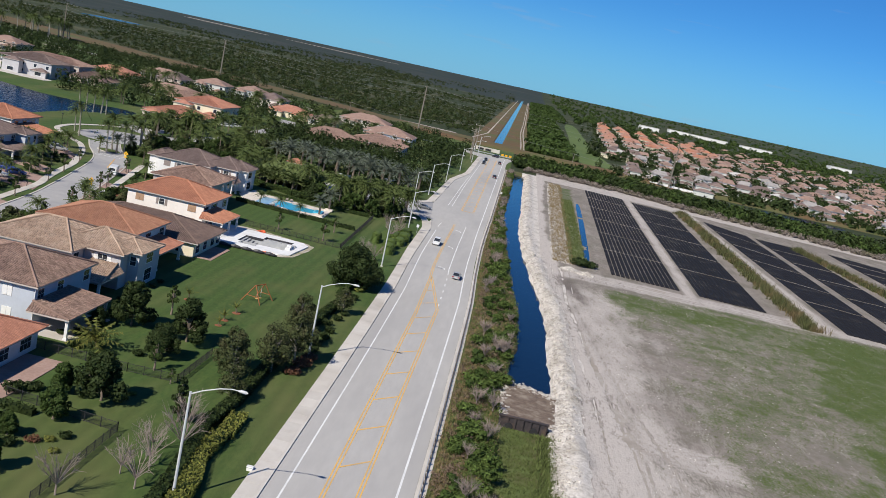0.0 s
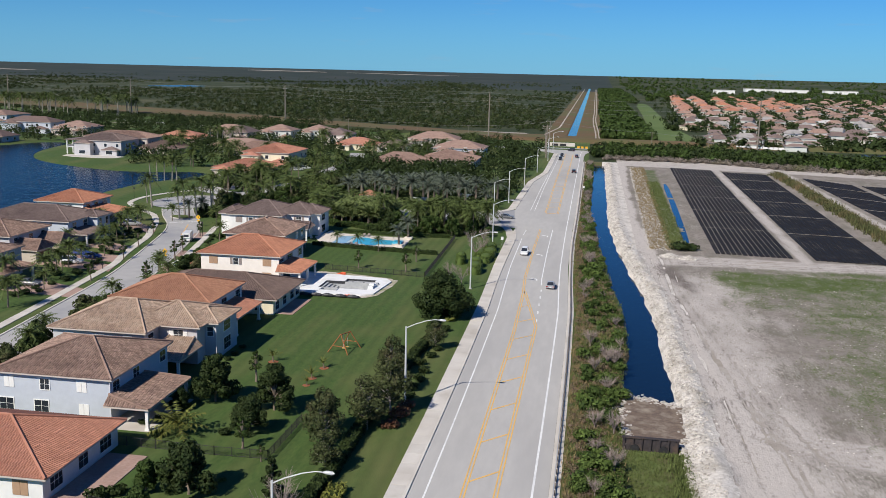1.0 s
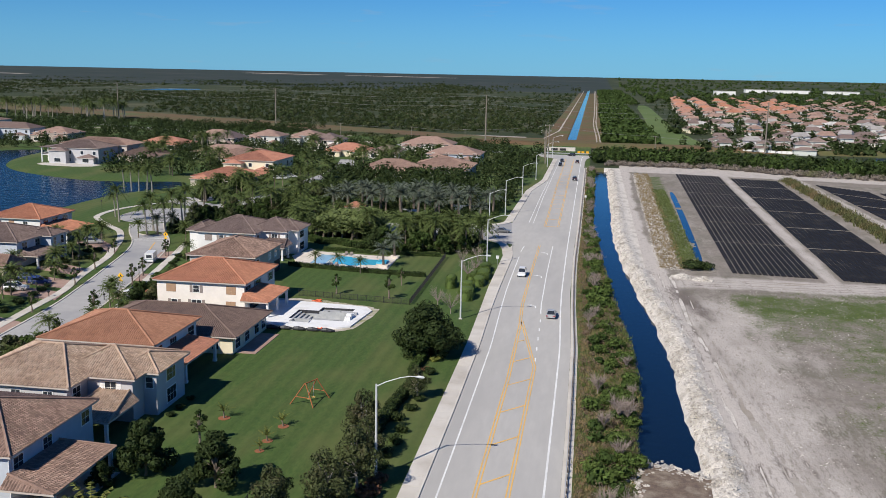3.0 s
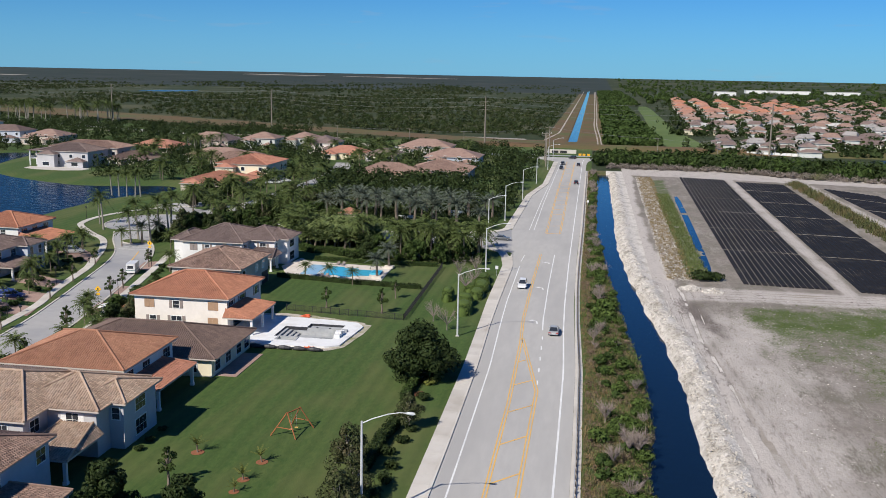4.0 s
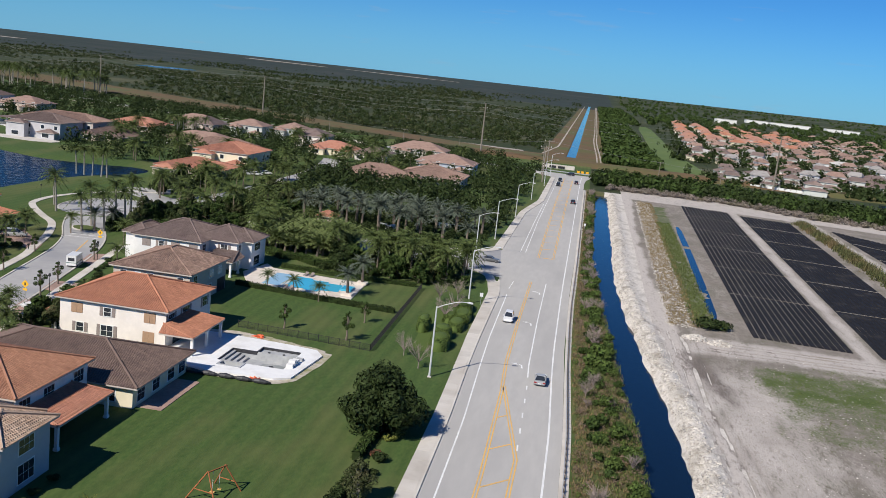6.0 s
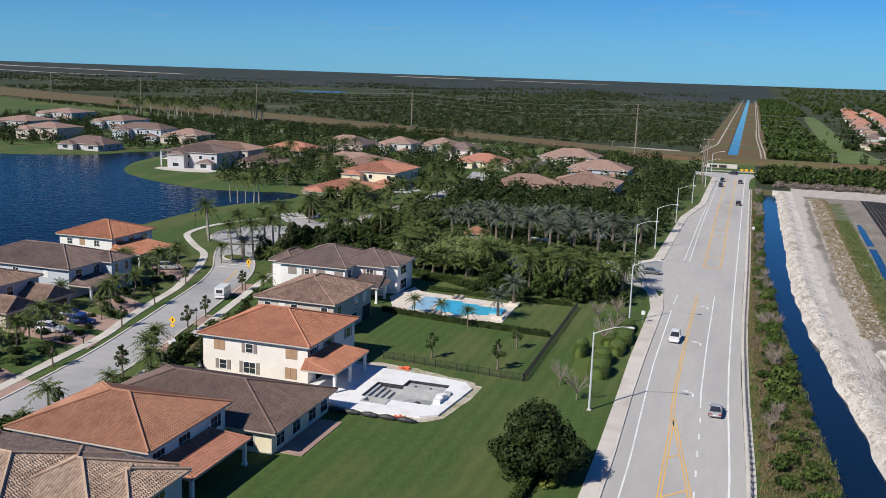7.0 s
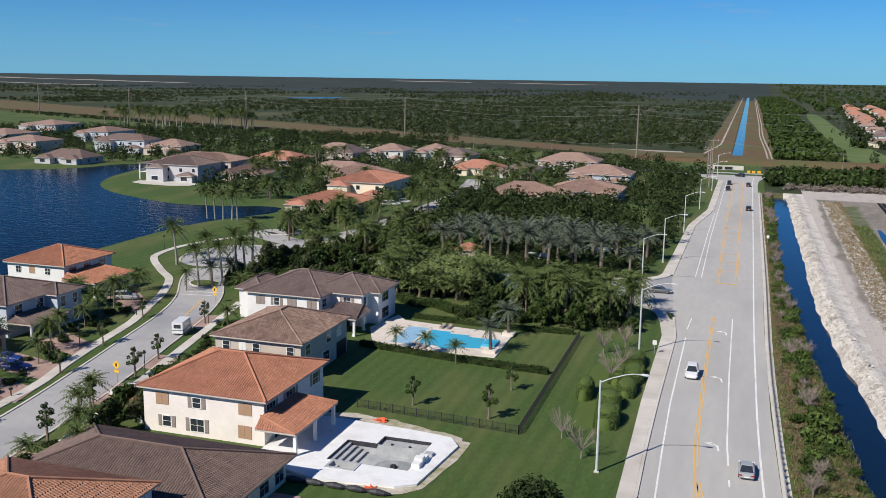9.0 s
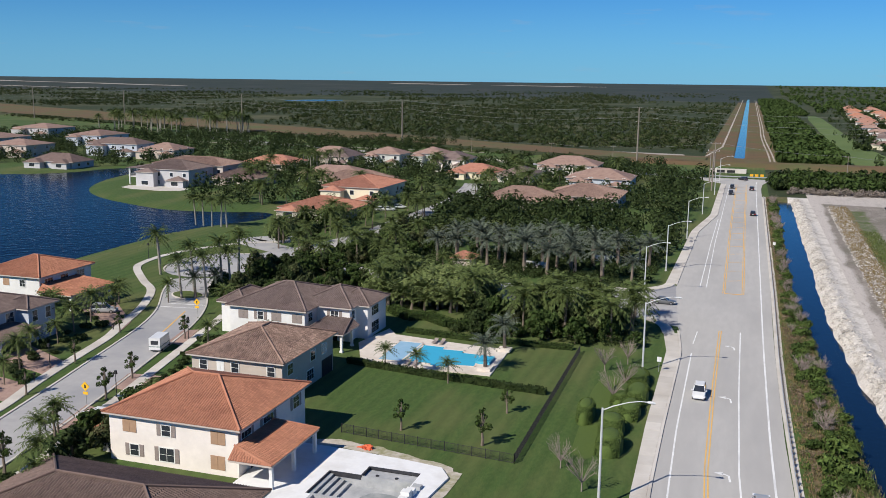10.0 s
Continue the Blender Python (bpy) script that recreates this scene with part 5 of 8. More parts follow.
small = broad_tree("young slim tree in the lawn", 4, 4.6, 1.1, 1.5, 7, 130, .13, LEAF, name="young_tree", group="young trees")
place(small, [at(-48.9, 212.0), at(-37.3, 210.5, 50, 1.15), at(-37.2, 223.0, 90, .9), at(-43.8, 130.2, 20, 1.1), at(-36.7, 106.2, 10, .95), at(-33.2, 103.0, 5, .5),
               at(-105.0, 206.6, 0, .9), at(-93.2, 209.1, 10, 1.1), at(-95.2, 218.0, 20), at(-100.2, 239.9, 30), at(-90.2, 195.0, 40, 1.1), at(-87.6, 183.5, 45, 1.2), at(-109.0, 222, 60), at(-85.0, 167, 60), at(-100.6, 184, 60, .9), at(-113.5, 239.5, 30, .9)])
bare = bare_tree("leafless pale flowering tree on the verge", 6, 4.4)
place(bare, [at(-26.5, 206.9, 0, .8), at(-23.0, 201.3, 60, .95), at(-27.1, 247.1, 100, .9), at(-23.8, 232.8, 30, .95), at(-22.9, 239.3, 200, .9), at(-24.0, 252, 130, .9), at(-26.5, 80.2, 10, 1.0), at(-24.9, 84.9, 80, 1.15), at(-26.2, 90.4, 140, 1.05), at(-25.9, 75.2, 40, 1.0), at(-31.7, 70.5, 90, 1.0), at(-28.4, 77.4, 190, .8), at(-27.8, 84.2, 230, .7)])
coco = palm("green coconut palm with arching fronds", 7, 5.2, 3.3, 30, FROND, name="coconut_palm")
place(coco, [at(-60.9, 236.8, 0, .62), at(-55.0, 235.4, 40, .62), at(-48.9, 232.6, 80, .62), at(-118.5, 262, 20, .8), at(-98, 252, 40, .8), at(-103, 258, 40, .9), at(-88, 190, 40, .8), at(-90.5, 196, 10, .75),
              at(-129.5, 240, 90, .95), at(-131, 243, 10, .9), at(-127, 236, 60, .9), at(-124, 214, 30, .8), at(-112, 192, 0, .7), at(-115, 176, 0, 1.0), at(-84, 240, 0, .7), at(-93, 236, 0, .8), at(-80, 180, 0, .7)])
royal = palm("tall royal palm with a smooth pale trunk", 8, 8.6, 3.5, 28, FROND, .22, 1.15, name="royal_palm", bark=BARK_PALE, group="royal palms")
date = palm("date palm with dense grey-green fronds", 9, 5.2, 3.1, 34, FROND_GREY, .3, .75, name="date_palm", bark=BARK, group="date palms")
sago = palm("low young palm with yellowish fronds", 10, 1.4, 3.6, 26, FROND_YELLOW, .2, .55, bark=BARK)
place(sago, [at(-45.9, 109.0, 0, 1.05)])
banana = palm("young banana plant in a mulch ring on the lawn", 16, .9, 1.5, 9, FROND_YELLOW, .09, .5, name="banana_plant", group="young plants", up0=1.4, fan=1.0)
MULCH = mat("red_mulch", (0.30, 0.12, 0.06), (0.22, 0.09, 0.045), 6.0, None, rough=1.0, bump=.03, bscale=20)
Kit().sheet([(.75 * math.cos(i * .524), .75 * math.sin(i * .524)) for i in range(12)], .05, thick=.05).make("mulch_ring", MULCH, banana, base=(0, 0, 0))
place(banana, [at(-44.5, 139.8, 0, 1.1), at(-35.8, 138.6, 60, 1.0), at(-36.2, 133.5, 130, .95), at(-36.1, 130.3, 200, .8)])
place(royal, [at(-170.2, 353.2), at(-167, 352.5, 60), at(-164, 352.5, 100, .95), at(-160.5, 352, 200), at(-158.4, 351.9, 10, 1.05), at(-136.2, 285.0, 0, 1.15), at(-142.0, 293.5, 0, .8), at(-119.6, 273.3, 0, 1.15), at(-116.2, 279.0, 50, 1.2), at(-115.5, 284.9, 120, 1.25), at(-113.7, 268.7, 0, 1.05),
              at(-118, 266, 0, 1.0), at(-111, 274, 20, 1.1)] + [at(R.uniform(-505, -385), R.uniform(735, 775), 30 * i, R.uniform(1.4, 1.9)) for i in range(34)]
      + [at(R.uniform(-215, -195), R.uniform(505, 530), 30 * i, 1.1) for i in range(7)])
dates = []
for row, x0, x1, y0 in ((0, -84, -42, 322), (1, -81, -27, 331), (2, -78, -28, 341), (3, -54, -27, 316)):
    n = int((x1 - x0) / 5.6)
    for i in range(n):
        dates.append(at(x0 + (x1 - x0) * (i + .5) / n + R.uniform(-1.2, 1.2), y0 + R.uniform(-3.2, 3.2), R.uniform(0, 360), R.uniform(1.0, 1.5)))
dates += [at(-45.2, 240.6, 0, .9), at(-44.9, 252.0, 0, .95), at(-112.8, 271, 0, .9), at(-115.3, 267, 0, .9)]
place(date, dates)
cocos2 = palm("tall green palm with long drooping fronds", 11, 5.4, 3.6, 30, FROND, .15, 1.25, group="grove palms")


def estate_x(y, a, b):
    """A spot between a and b metres towards the lake from the estate sidewalk."""
    return float(np.interp(y, [130, 165, 186, 211, 235, 257, 270], [-95.5, -99.5, -102.3, -107.4, -113.2, -121.5, -128.4])) - R.uniform(a, b)


place(cocos2, [at(R.uniform(-57, -25), R.uniform(264, 284), R.uniform(0, 360), R.uniform(1.0, 1.4)) for i in range(22)]
      + [at(-75.5, 312, 20, .75), at(-71.8, 311, 90, .7), at(-68.2, 312.5, 200, .75)]
      + [at(R.uniform(-84, -76), R.uniform(276, 300), R.uniform(0, 360), R.uniform(.9, 1.3)) for i in range(8)]
      + [m for m in (at(R.uniform(-135, -84), R.uniform(300, 405), R.uniform(0, 360), R.uniform(.8, 1.35)) for i in range(52)) if math.hypot(m.translation.x + 130, m.translation.y - 298) > 19]
      + [at(R.uniform(-230, -60), R.uniform(400, 580), R.uniform(0, 360), R.uniform(.9, 1.5)) for i in range(44)]
      + [at(-83 + R.uniform(-3, 2), y, R.uniform(0, 360), R.uniform(.6, .9)) for y in (118, 126, 132, 141, 150, 158, 166, 175, 184, 205, 212, 222)]
      + [at(estate_x(y, 3.5, 10), y, R.uniform(0, 360), R.uniform(.6, 1.0)) for y in range(160, 262, 7)])
areca = palm("bushy bright green palm clump in the dense screen", 15, 2.3, 3.5, 40, FROND_BRIGHT, .25, .85, name="areca_palm", group="areca palms", up0=1.45, fan=1.25)
place(areca, [at(-77.5 + 2.5 * (i % 9) + R.uniform(-.8, .8), 275.2 + 2.9 * (i // 9) + R.uniform(-.9, .9), R.uniform(0, 360), R.uniform(.95, 1.35)) for i in range(72)])
grove = broad_tree("dense green tree in the grove", 12, 6.2, 3.2, 1.0, 14, 140, .32, LEAF, group="grove trees")


def clear_of(x, y):
    """Keeps trees off streets, houses and water."""
    if any(a[0] - 2 < x < a[1] + 2 and a[2] - 2 < y < a[3] + 2 for a in FAR):
        return False
    if math.hypot(x + 130, y - 299) < 16.5 or x < -138 and y < 372:
        return False
    if -123 < x < -106 and 318 < y < 500 or abs(y - float(np.interp(x, [-130, -120, -108, -92, -78], [306, 316, 312, 303, 298]))) < 5 and x < -80 or -121.5 < x and y < 292 and x < -113 - (y - 258) * .15 and x > -128:
        return False
    return inside_distance(LAKE_SHORE, np.array([x]), np.array([y]))[0] < -4


grove_olive = broad_tree("broad olive-green tree in the grove", 44, 6.8, 3.6, 1.2, 15, 140, .32, LEAF_OLIVE, group="grove trees")
grove_dark = broad_tree("dense dark green tree in the grove", 45, 5.6, 3.4, .6, 15, 150, .31, LEAF_DARK, group="grove trees")
spots = []
for n, box in ((40, (-57, -24, 260, 280)), (110, (-118, -84, 300, 352)), (120, (-86, -25, 348, 425)), (95, (-106, -84, 350, 425)), (50, (-138, -123, 330, 400)), (70, (-117, -84, 268, 303)), (70, (-48, -24, 425, 575)), (800, (-260, -50, 400, 610)), (1150, (-560, -200, 480, 735)), (24, (-84, -79, 115, 215))):
    for i in range(n):
        x, y = R.uniform(box[0], box[1]), R.uniform(box[2], box[3])
        if clear_of(x, y):
            spots.append(at(x, y, R.uniform(0, 360), R.uniform(.45, .92)))
near_spots = sorted((m for m in spots if m.translation.y < 425), key=lambda m: m.translation.y)
far_spots = [m for m in spots if m.translation.y >= 425] + near_spots[235:]
near_spots = near_spots[:235]
R.shuffle(near_spots)
third = len(near_spots) // 3
place(grove, near_spots[:third]), place(grove_dark, near_spots[third:2 * third + 20]), place(grove_olive, near_spots[2 * third + 20:])


under = [(R.uniform(-86, -27), R.uniform(308, 347), 0, R.uniform(.8, 1.7), R.uniform(1.0, 2.4)) for i in range(420)] + [(R.uniform(-57, -26), R.uniform(261, 284), 0, R.uniform(.8, 1.5), R.uniform(1.0, 2.4)) for i in range(150)]
under = [q for q in under if not (-75.5 < q[0] < -68.5 and 315 < q[1] < 322)]
scatter("dark shrubs filling the ground under the palms", "grove_understory", LEAF_DARK, under, 46, "shrubs", 90, .34)
far_spots = [m for m in far_spots if not (-272 < m.translation.x < -205 and m.translation.y < 436)]
estate = [(m.translation.x, m.translation.y, 0, 4.2 * m.to_scale().x, 8.0 * m.to_scale().x) for m in far_spots]
scatter("garden trees between the far estate houses", "estate_trees", LEAF_DARK, estate, 14, "trees", 90, .34)


# ---- planting beds under black film ----
def bed(x0, y0, x1, y1):
    w, t, h = 0.62, 0.47, 0.26
    k = Kit()
    n = 7
    rows = []
    for i in range(n):
        f = i / (n - 1)
        x, y = x0 + (x1 - x0) * f, y0 + (y1 - y0) * f
        rows.append([(x - w, y, 0.02), (x - t, y, h), (x, y, h + .03), (x + t, y, h), (x + w, y, 0.02)])
    v = [p for r in rows for p in r]
    f = [(i * 5 + j, i * 5 + j + 1, (i + 1) * 5 + j + 1, (i + 1) * 5 + j) for i in range(n - 1) for j in range(4)]
    f += [(4, 3, 2, 1, 0), tuple((n - 1) * 5 + j for j in range(5))]
    k.add(v, f)
    ob = k.make("planting_bed", PLASTIC, base=(x0, y0, 0))
    return tagged(ob, "long raised planting bed under black plastic film", "planting bed", "planting beds")


BLOCKS = [((37.4, 254.6), (57.0, 253.0), (42.8, 484.0), (62.4, 478.5), 14), ((62.2, 251.8), (80.8, 249.8), (66.6, 472.5), (86.6, 468.0), 14),
          ((101.5, 245.0), (119.0, 243.0), (100.8, 458.0), (118.0, 437.0), 12), ((124.0, 243.0), (141.0, 242.0), (121.0, 434.0), (137.5, 431.0), 12), ((160, 300), (181, 298), (156, 437), (177, 425), 14)]
for a, b, c, d, n in BLOCKS:
    for i in range(n):
        f = (i + .5) / n
        bed(a[0] + (b[0] - a[0]) * f, a[1] + (b[1] - a[1]) * f, c[0] + (d[0] - c[0]) * f, c[1] + (d[1] - c[1]) * f)
    for j in range(1, 6):
        g = j / 6 + .02
        p = (a[0] + (c[0] - a[0]) * g, a[1] + (c[1] - a[1]) * g, .31)
        q = (b[0] + (d[0] - b[0]) * g, b[1] + (d[1] - b[1]) * g, .31)
        tagged(Kit().tube([p, ((p[0] + q[0]) / 2, (p[1] + q[1]) / 2 + .4, .3), q], [.05, .05, .05], 5).make("irrigation_hose", DIRT, base=p), "pale irrigation hose laid across the film beds", "hose", "irrigation hoses")

# wet ditch and green swale between track and beds
k = Kit().sheet(rounded([(34.2, 412), (36.2, 412), (35.4, 372), (34.6, 340), (33.0, 290), (32.0, 266), (30.4, 266), (31.0, 300), (32.9, 350)], 1), 0.06)
tagged(k.make("water_ditch", CANAL), "narrow blue ditch beside the planting beds", "ditch", kind="structure")
PLUG = rounded([(10.4, 118), (14, 117.8), (18.0, 119), (18.4, 126), (18.8, 132), (16, 134.2), (13, 135), (11.0, 136.2), (9.4, 130), (9.8, 123)], 2)
prng = random.Random(3)
k = Kit().sheet([(x + prng.uniform(-.35, .35), y + prng.uniform(-.35, .35)) for x, y in PLUG], 0.14)
tagged(k.make("ground_plug", mat("earth_fill", (0.20, 0.15, 0.115), (0.13, 0.095, 0.075), 1.5, (0.32, 0.27, 0.21), 0.5, 0.4, 1.0, 0.2, 4.0, detail=10)), "brown earth fill between canal and culvert", "soil", kind="structure")
wrng = random.Random(19)
k = Kit().sheet([(9.0, 60), (15.6, 60)] + [(15.9 + wrng.uniform(-.6, .7), 62.0 + 2.4 * i) for i in range(23)] + [(16.6, 117.2), (9.0, 117.2)], -0.45)
SCUM = mat("pond_weed", (0.085, 0.12, 0.032), (0.125, 0.155, 0.05), 1.2, (0.10, 0.09, 0.04), 0.22, 0.55, 0.9, 0.05, 6.0)
tagged(k.make("water_ditch_green", SCUM), "ditch covered with bright green water weed", "ditch", kind="structure")

PILE = mat("black_steel_piling", (0.035, 0.03, 0.032), (0.06, 0.05, 0.05), 2.0, (0.10, 0.07, 0.055), 0.6, 0.4, rough=0.7)
cw = thing("culvert_wall", (13.1, 117.4, -0.5), "dark ribbed sheet-pile culvert headwall above green weed", "culvert")
Kit().box(9.5, 16.5, 117.35, 117.55, -1.0, 1.15).make("sheet_panel", PILE, cw)
for i in range(7):
    x = 9.7 + i * 1.1
    Kit().box(x - .07, x + .07, 117.1, 117.35, -1.0, 1.25).make("rib", PILE, cw)
Kit().box(9.4, 16.6, 117.2, 117.7, 1.15, 1.3).make("cap_beam", PILE, cw)
# capped pipe stubs, black all over to carry the shade inside their mouths
for x in (11.0, 14.6):
    Kit().tube([(x, 117.34, -.25), (x, 117.0, -.25)], [.62, .62], 16).make("pipe_mouth", BLACK, cw)

# spoil bank stones
rs = np.random.default_rng(11)


def stones(name, label, spots, material, seed):
    g = np.random.default_rng(seed)
    b = np.array(spots)
    n = len(b)
    form = np.array([(-1, -1, -.5), (1, -1, -.5), (1, 1, -.5), (-1, 1, -.5), (-.6, -.5, .5), (.7, -.5, .6), (.5, .7, .45), (-.5, .6, .7)])
    v = (form[None] + g.normal(size=(n, 8, 3)) * np.array([.2, .2, .08])) * b[:, 3][:, None, None] * np.array([1, .8, .8])
    a = g.random(n)[:, None] * 6.283
    q = np.stack([v[..., 0] * np.cos(a) - v[..., 1] * np.sin(a), v[..., 0] * np.sin(a) + v[..., 1] * np.cos(a), v[..., 2]], 2) + b[:, None, :3]
    k = Kit().bulk(q, [(4, 5, 6, 7), (0, 1, 5, 4), (1, 2, 6, 5), (2, 3, 7, 6), (3, 0, 4, 7)])
    return tagged(k.make(name, material), label, "rubble", kind="stuff")


spots = []
for i in range(17000):
    y = 70 + (495 - 70) * rs.random() ** 1.25
    right = float(np.interp(y, [r[0] for r in CANAL_BANKS], [r[2] for r in CANAL_BANKS])) if y > 118 else 16.2
    x = right + 0.4 + abs(rs.normal()) * 1.7
    if x > right + 4.6:
        continue
    spots.append((x, y, 0.0, .06 + .22 * rs.random() ** 2.6))
sp = np.array(spots)
sp[:, 2] = land_height(sp[:, 0], sp[:, 1]) + .02
spots = [tuple(q) for q in sp.tolist()]
for i in range(300):
    a, r = rs.random() * 6.28, rs.random() ** .5
    cx, cy, s = ((25.0, 246.5, 1.9), (29.6, 244.5, 1.8))[i % 2]
    spots.append((cx + math.cos(a) * r * s * 1.3, cy + math.sin(a) * r * s, .1 + (1 - r) * .9, .25 + .15 * rs.random()))
for i in range(500):
    x, y = PLUG[i % len(PLUG)]
    if y > 131 or x > 16.5 or x < 10.2:
        spots.append((x + rs.normal() * .6, y + rs.normal() * .6, .12, .1 + .2 * rs.random()))
for i in range(3200):
    y = rs.uniform(255, 480)
    spots.append((rs.uniform(20.0, 26.0) + (y - 255) * .01, y, .1, .08 + .2 * rs.random() ** 2))
stones("spoil_stones", "pale limestone rubble heaped along the canal bank", spots, RUBBLE, 12)

# scrub on the strip between guardrail and canal
sbush = bush("green roadside shrub in dry weeds", 21, 1.25, 1.7, 330, .2, LEAF_BANK, "shrub", "roadside shrubs")
sdark = bush("broad-leaved dark green shrub on the canal bank", 22, 1.0, 1.3, 260, .24, LEAF, "shrub", "roadside shrubs")
sgrey = bare_tree("leafless grey shrub on the canal bank", 23, 2.4)
sgrey.name = "bare_shrub"
tagged(sgrey, "", "shrub", "bare shrubs")
pb, pd, pg = [at(6.0, 221, 0, 1.7), at(4.6, 216, 50, 1.5)], [at(6.0, 114, 0, 1.1)], [at(8.0, 150, 0, 1.2)]
for i in range(330):
    y = 84 + 400 * rs.random() ** 1.3
    xl = lerp_table(RAIL, y)[0] + 1.8
    xr = float(np.interp(y, [r[0] for r in CANAL_BANKS], [r[1] for r in CANAL_BANKS])) - .6 if y > 134 else 9.4
    x = xl + (xr - xl) * (0.15 + .85 * rs.random())
    (pb, pd, pg)[int(rs.choice([0, 0, 1, 1, 2]))].append(at(x, y, rs.random() * 360, .55 + .7 * rs.random()))
place(sbush, pb), place(sdark, pd), place(sgrey, pg)
hb = bush("rounded dense green bush at the end of the ditch", 24, 2.9, 2.4, 700, .3, LEAF_DARK, "bush", "bushes")
place(hb, [at(28.6, 257), at(31.3, 257.5, 90, .8)])


def tufts(name, label, material, spots, seed, h=0.6):
    g = np.random.default_rng(seed)
    b = np.repeat(np.array(spots), 6, axis=0)
    n, s = len(b), b[:, 3]
    a, l = g.random(n) * 6.283, s * h * (0.6 + .8 * g.random(n))
    x, y = b[:, 0] + g.normal(size=n) * .18 * s, b[:, 1] + g.normal(size=n) * .18 * s
    dx, dy = np.cos(a), np.sin(a)
    w = .05 * s
    q = np.stack([np.stack([x - dy * w, y + dx * w, b[:, 2]], 1), np.stack([x + dy * w, y - dx * w, b[:, 2]], 1),
                  np.stack([x + dx * l * .5, y + dy * l * .5, b[:, 2] + l], 1)], 1)
    k = Kit().bulk(q, [(0, 1, 2)])
    return tagged(k.make(name, material), label, "grass", kind="stuff")


STRAW = mat("straw_grass", (0.25, 0.18, 0.09), (0.19, 0.15, 0.07), 2.0, None, rough=0.9, island=0.3)
GREENBLADE = mat("green_blades", (0.085, 0.115, 0.032), (0.12, 0.145, 0.045), 2.0, None, rough=0.9, island=0.35)
ga, gb = [], []
for i in range(20000):
    y = 70 + 430 * rs.random() ** 1.5
    xl = lerp_table(RAIL, y)[0] + .9
    xr = float(np.interp(y, [r[0] for r in CANAL_BANKS], [r[1] for r in CANAL_BANKS])) - .2 if y > 134 else 9.4
    x = xl + (xr - xl) * rs.random()
    (ga if rs.random() < .72 - .45 * (x - xl) / (xr - xl) else gb).append((x, y, -.05, .6 + .8 * rs.random()))
for i in range(3000):
    y = rs.uniform(256, 480)
    ga.append((rs.uniform(20.5, 27.0) + (y - 255) * .012, y, 0, .7 + .9 * rs.random()))
tufts("dry_grass_tufts", "straw-coloured dry grass along the guardrail", STRAW, ga, 31, .38)
for i in range(2500):
    y = 258 + 160 * rs.random()
    gb.append((rs.uniform(25.8, 31.0) + (y - 275) * .014, y, 0, .8 + .7 * rs.random()))
for i in range(3600):
    gb.append((rs.uniform(9.1, 16.6), rs.uniform(84, 117), -.46, .35 + .4 * rs.random()))
for i in range(700):
    gb.append((16.4 + rs.normal() * .7, rs.uniform(84, 116), -.2, .8 + .7 * rs.random()))
tufts("green_grass_tufts", "rough green grass and weeds on the banks", GREENBLADE, gb, 32, .42)
hr = []
for i in range(2600):
    f = rs.random()
    hr.append((90.0 + rs.normal() * 1.3 + 1.5 * f, 238 + 234 * f, 0, 1.6 + 1.4 * rs.random()))
    if i % 2:
        hr.append((151 + rs.normal() * 1.3 - 14 * f, 300 + 124 * f, 0, 1.6 + 1.4 * rs.random()))
HR = mat("cane_leaves", (0.06, 0.078, 0.026), (0.10, 0.10, 0.04), 0.6, (0.16, 0.115, 0.06), 0.12, 0.5, rough=0.9, island=0.3)
tufts("cane_hedgerow", "tall yellow-green cane grass between the bed blocks", HR, hr, 33, .75)

# low brush between the rail and the canal
BROWNBRUSH = mat("brown_brush", (0.15, 0.105, 0.075), (0.21, 0.155, 0.115), 1.5, (0.10, 0.09, 0.04), .3, .4, rough=.95, island=.35, spec=.1)
low_g, low_b = [], []
for i in range(4200):
    y = 76 + 420 * rs.random() ** 1.4
    xl = lerp_table(RAIL, y)[0] + 1.1
    xr = float(np.interp(y, [r[0] for r in CANAL_BANKS], [r[1] for r in CANAL_BANKS])) - .1 if y > 134 else 9.4
    f = rs.random()
    r = .25 + .45 * rs.random() ** 2
    (low_b if rs.random() < .95 - .55 * f + .35 * noise.noise((y * .06, f * 2, 0)) else low_g).append((xl + (xr - xl) * f, y, -.1, r, r * 1.7))
scatter("low green weeds on the canal bank", "bank_weeds", LEAF_BANK, low_g, 35, "weeds", 40, .42)
scatter("brown dry brush along the guardrail", "bank_brush", BROWNBRUSH, low_b, 36, "brush", 40, .36)

# weeds in the bare field, thick where the sheet is green
fw = []
gx, gy = rs.uniform(30, 140, 60000), rs.uniform(100, 238, 60000)
dens = G_[np.clip(np.searchsorted(fy, gy), 0, len(fy) - 1), np.clip(np.searchsorted(fx, gx), 0, len(fx) - 1)]
for a, b, d, u in zip(gx.tolist(), gy.tolist(), dens.tolist(), rs.random(60000).tolist()):
    if u < (d - .15) * .75:
        fw.append((a, b, 0.02, .22 + .42 * rs.random()))
tufts("field_weeds", "low green weeds scattered over the bare field", GREENBLADE, fw, 34, .6)
clods = [(30 + 110 * rs.random() ** 1.3, 75 + 165 * rs.random(), .04, .05 + .12 * rs.random() ** 3) for i in range(5200)]
stones("field_clods", "pale clods and stones strewn over the bare field", clods, RUBBLE, 13)


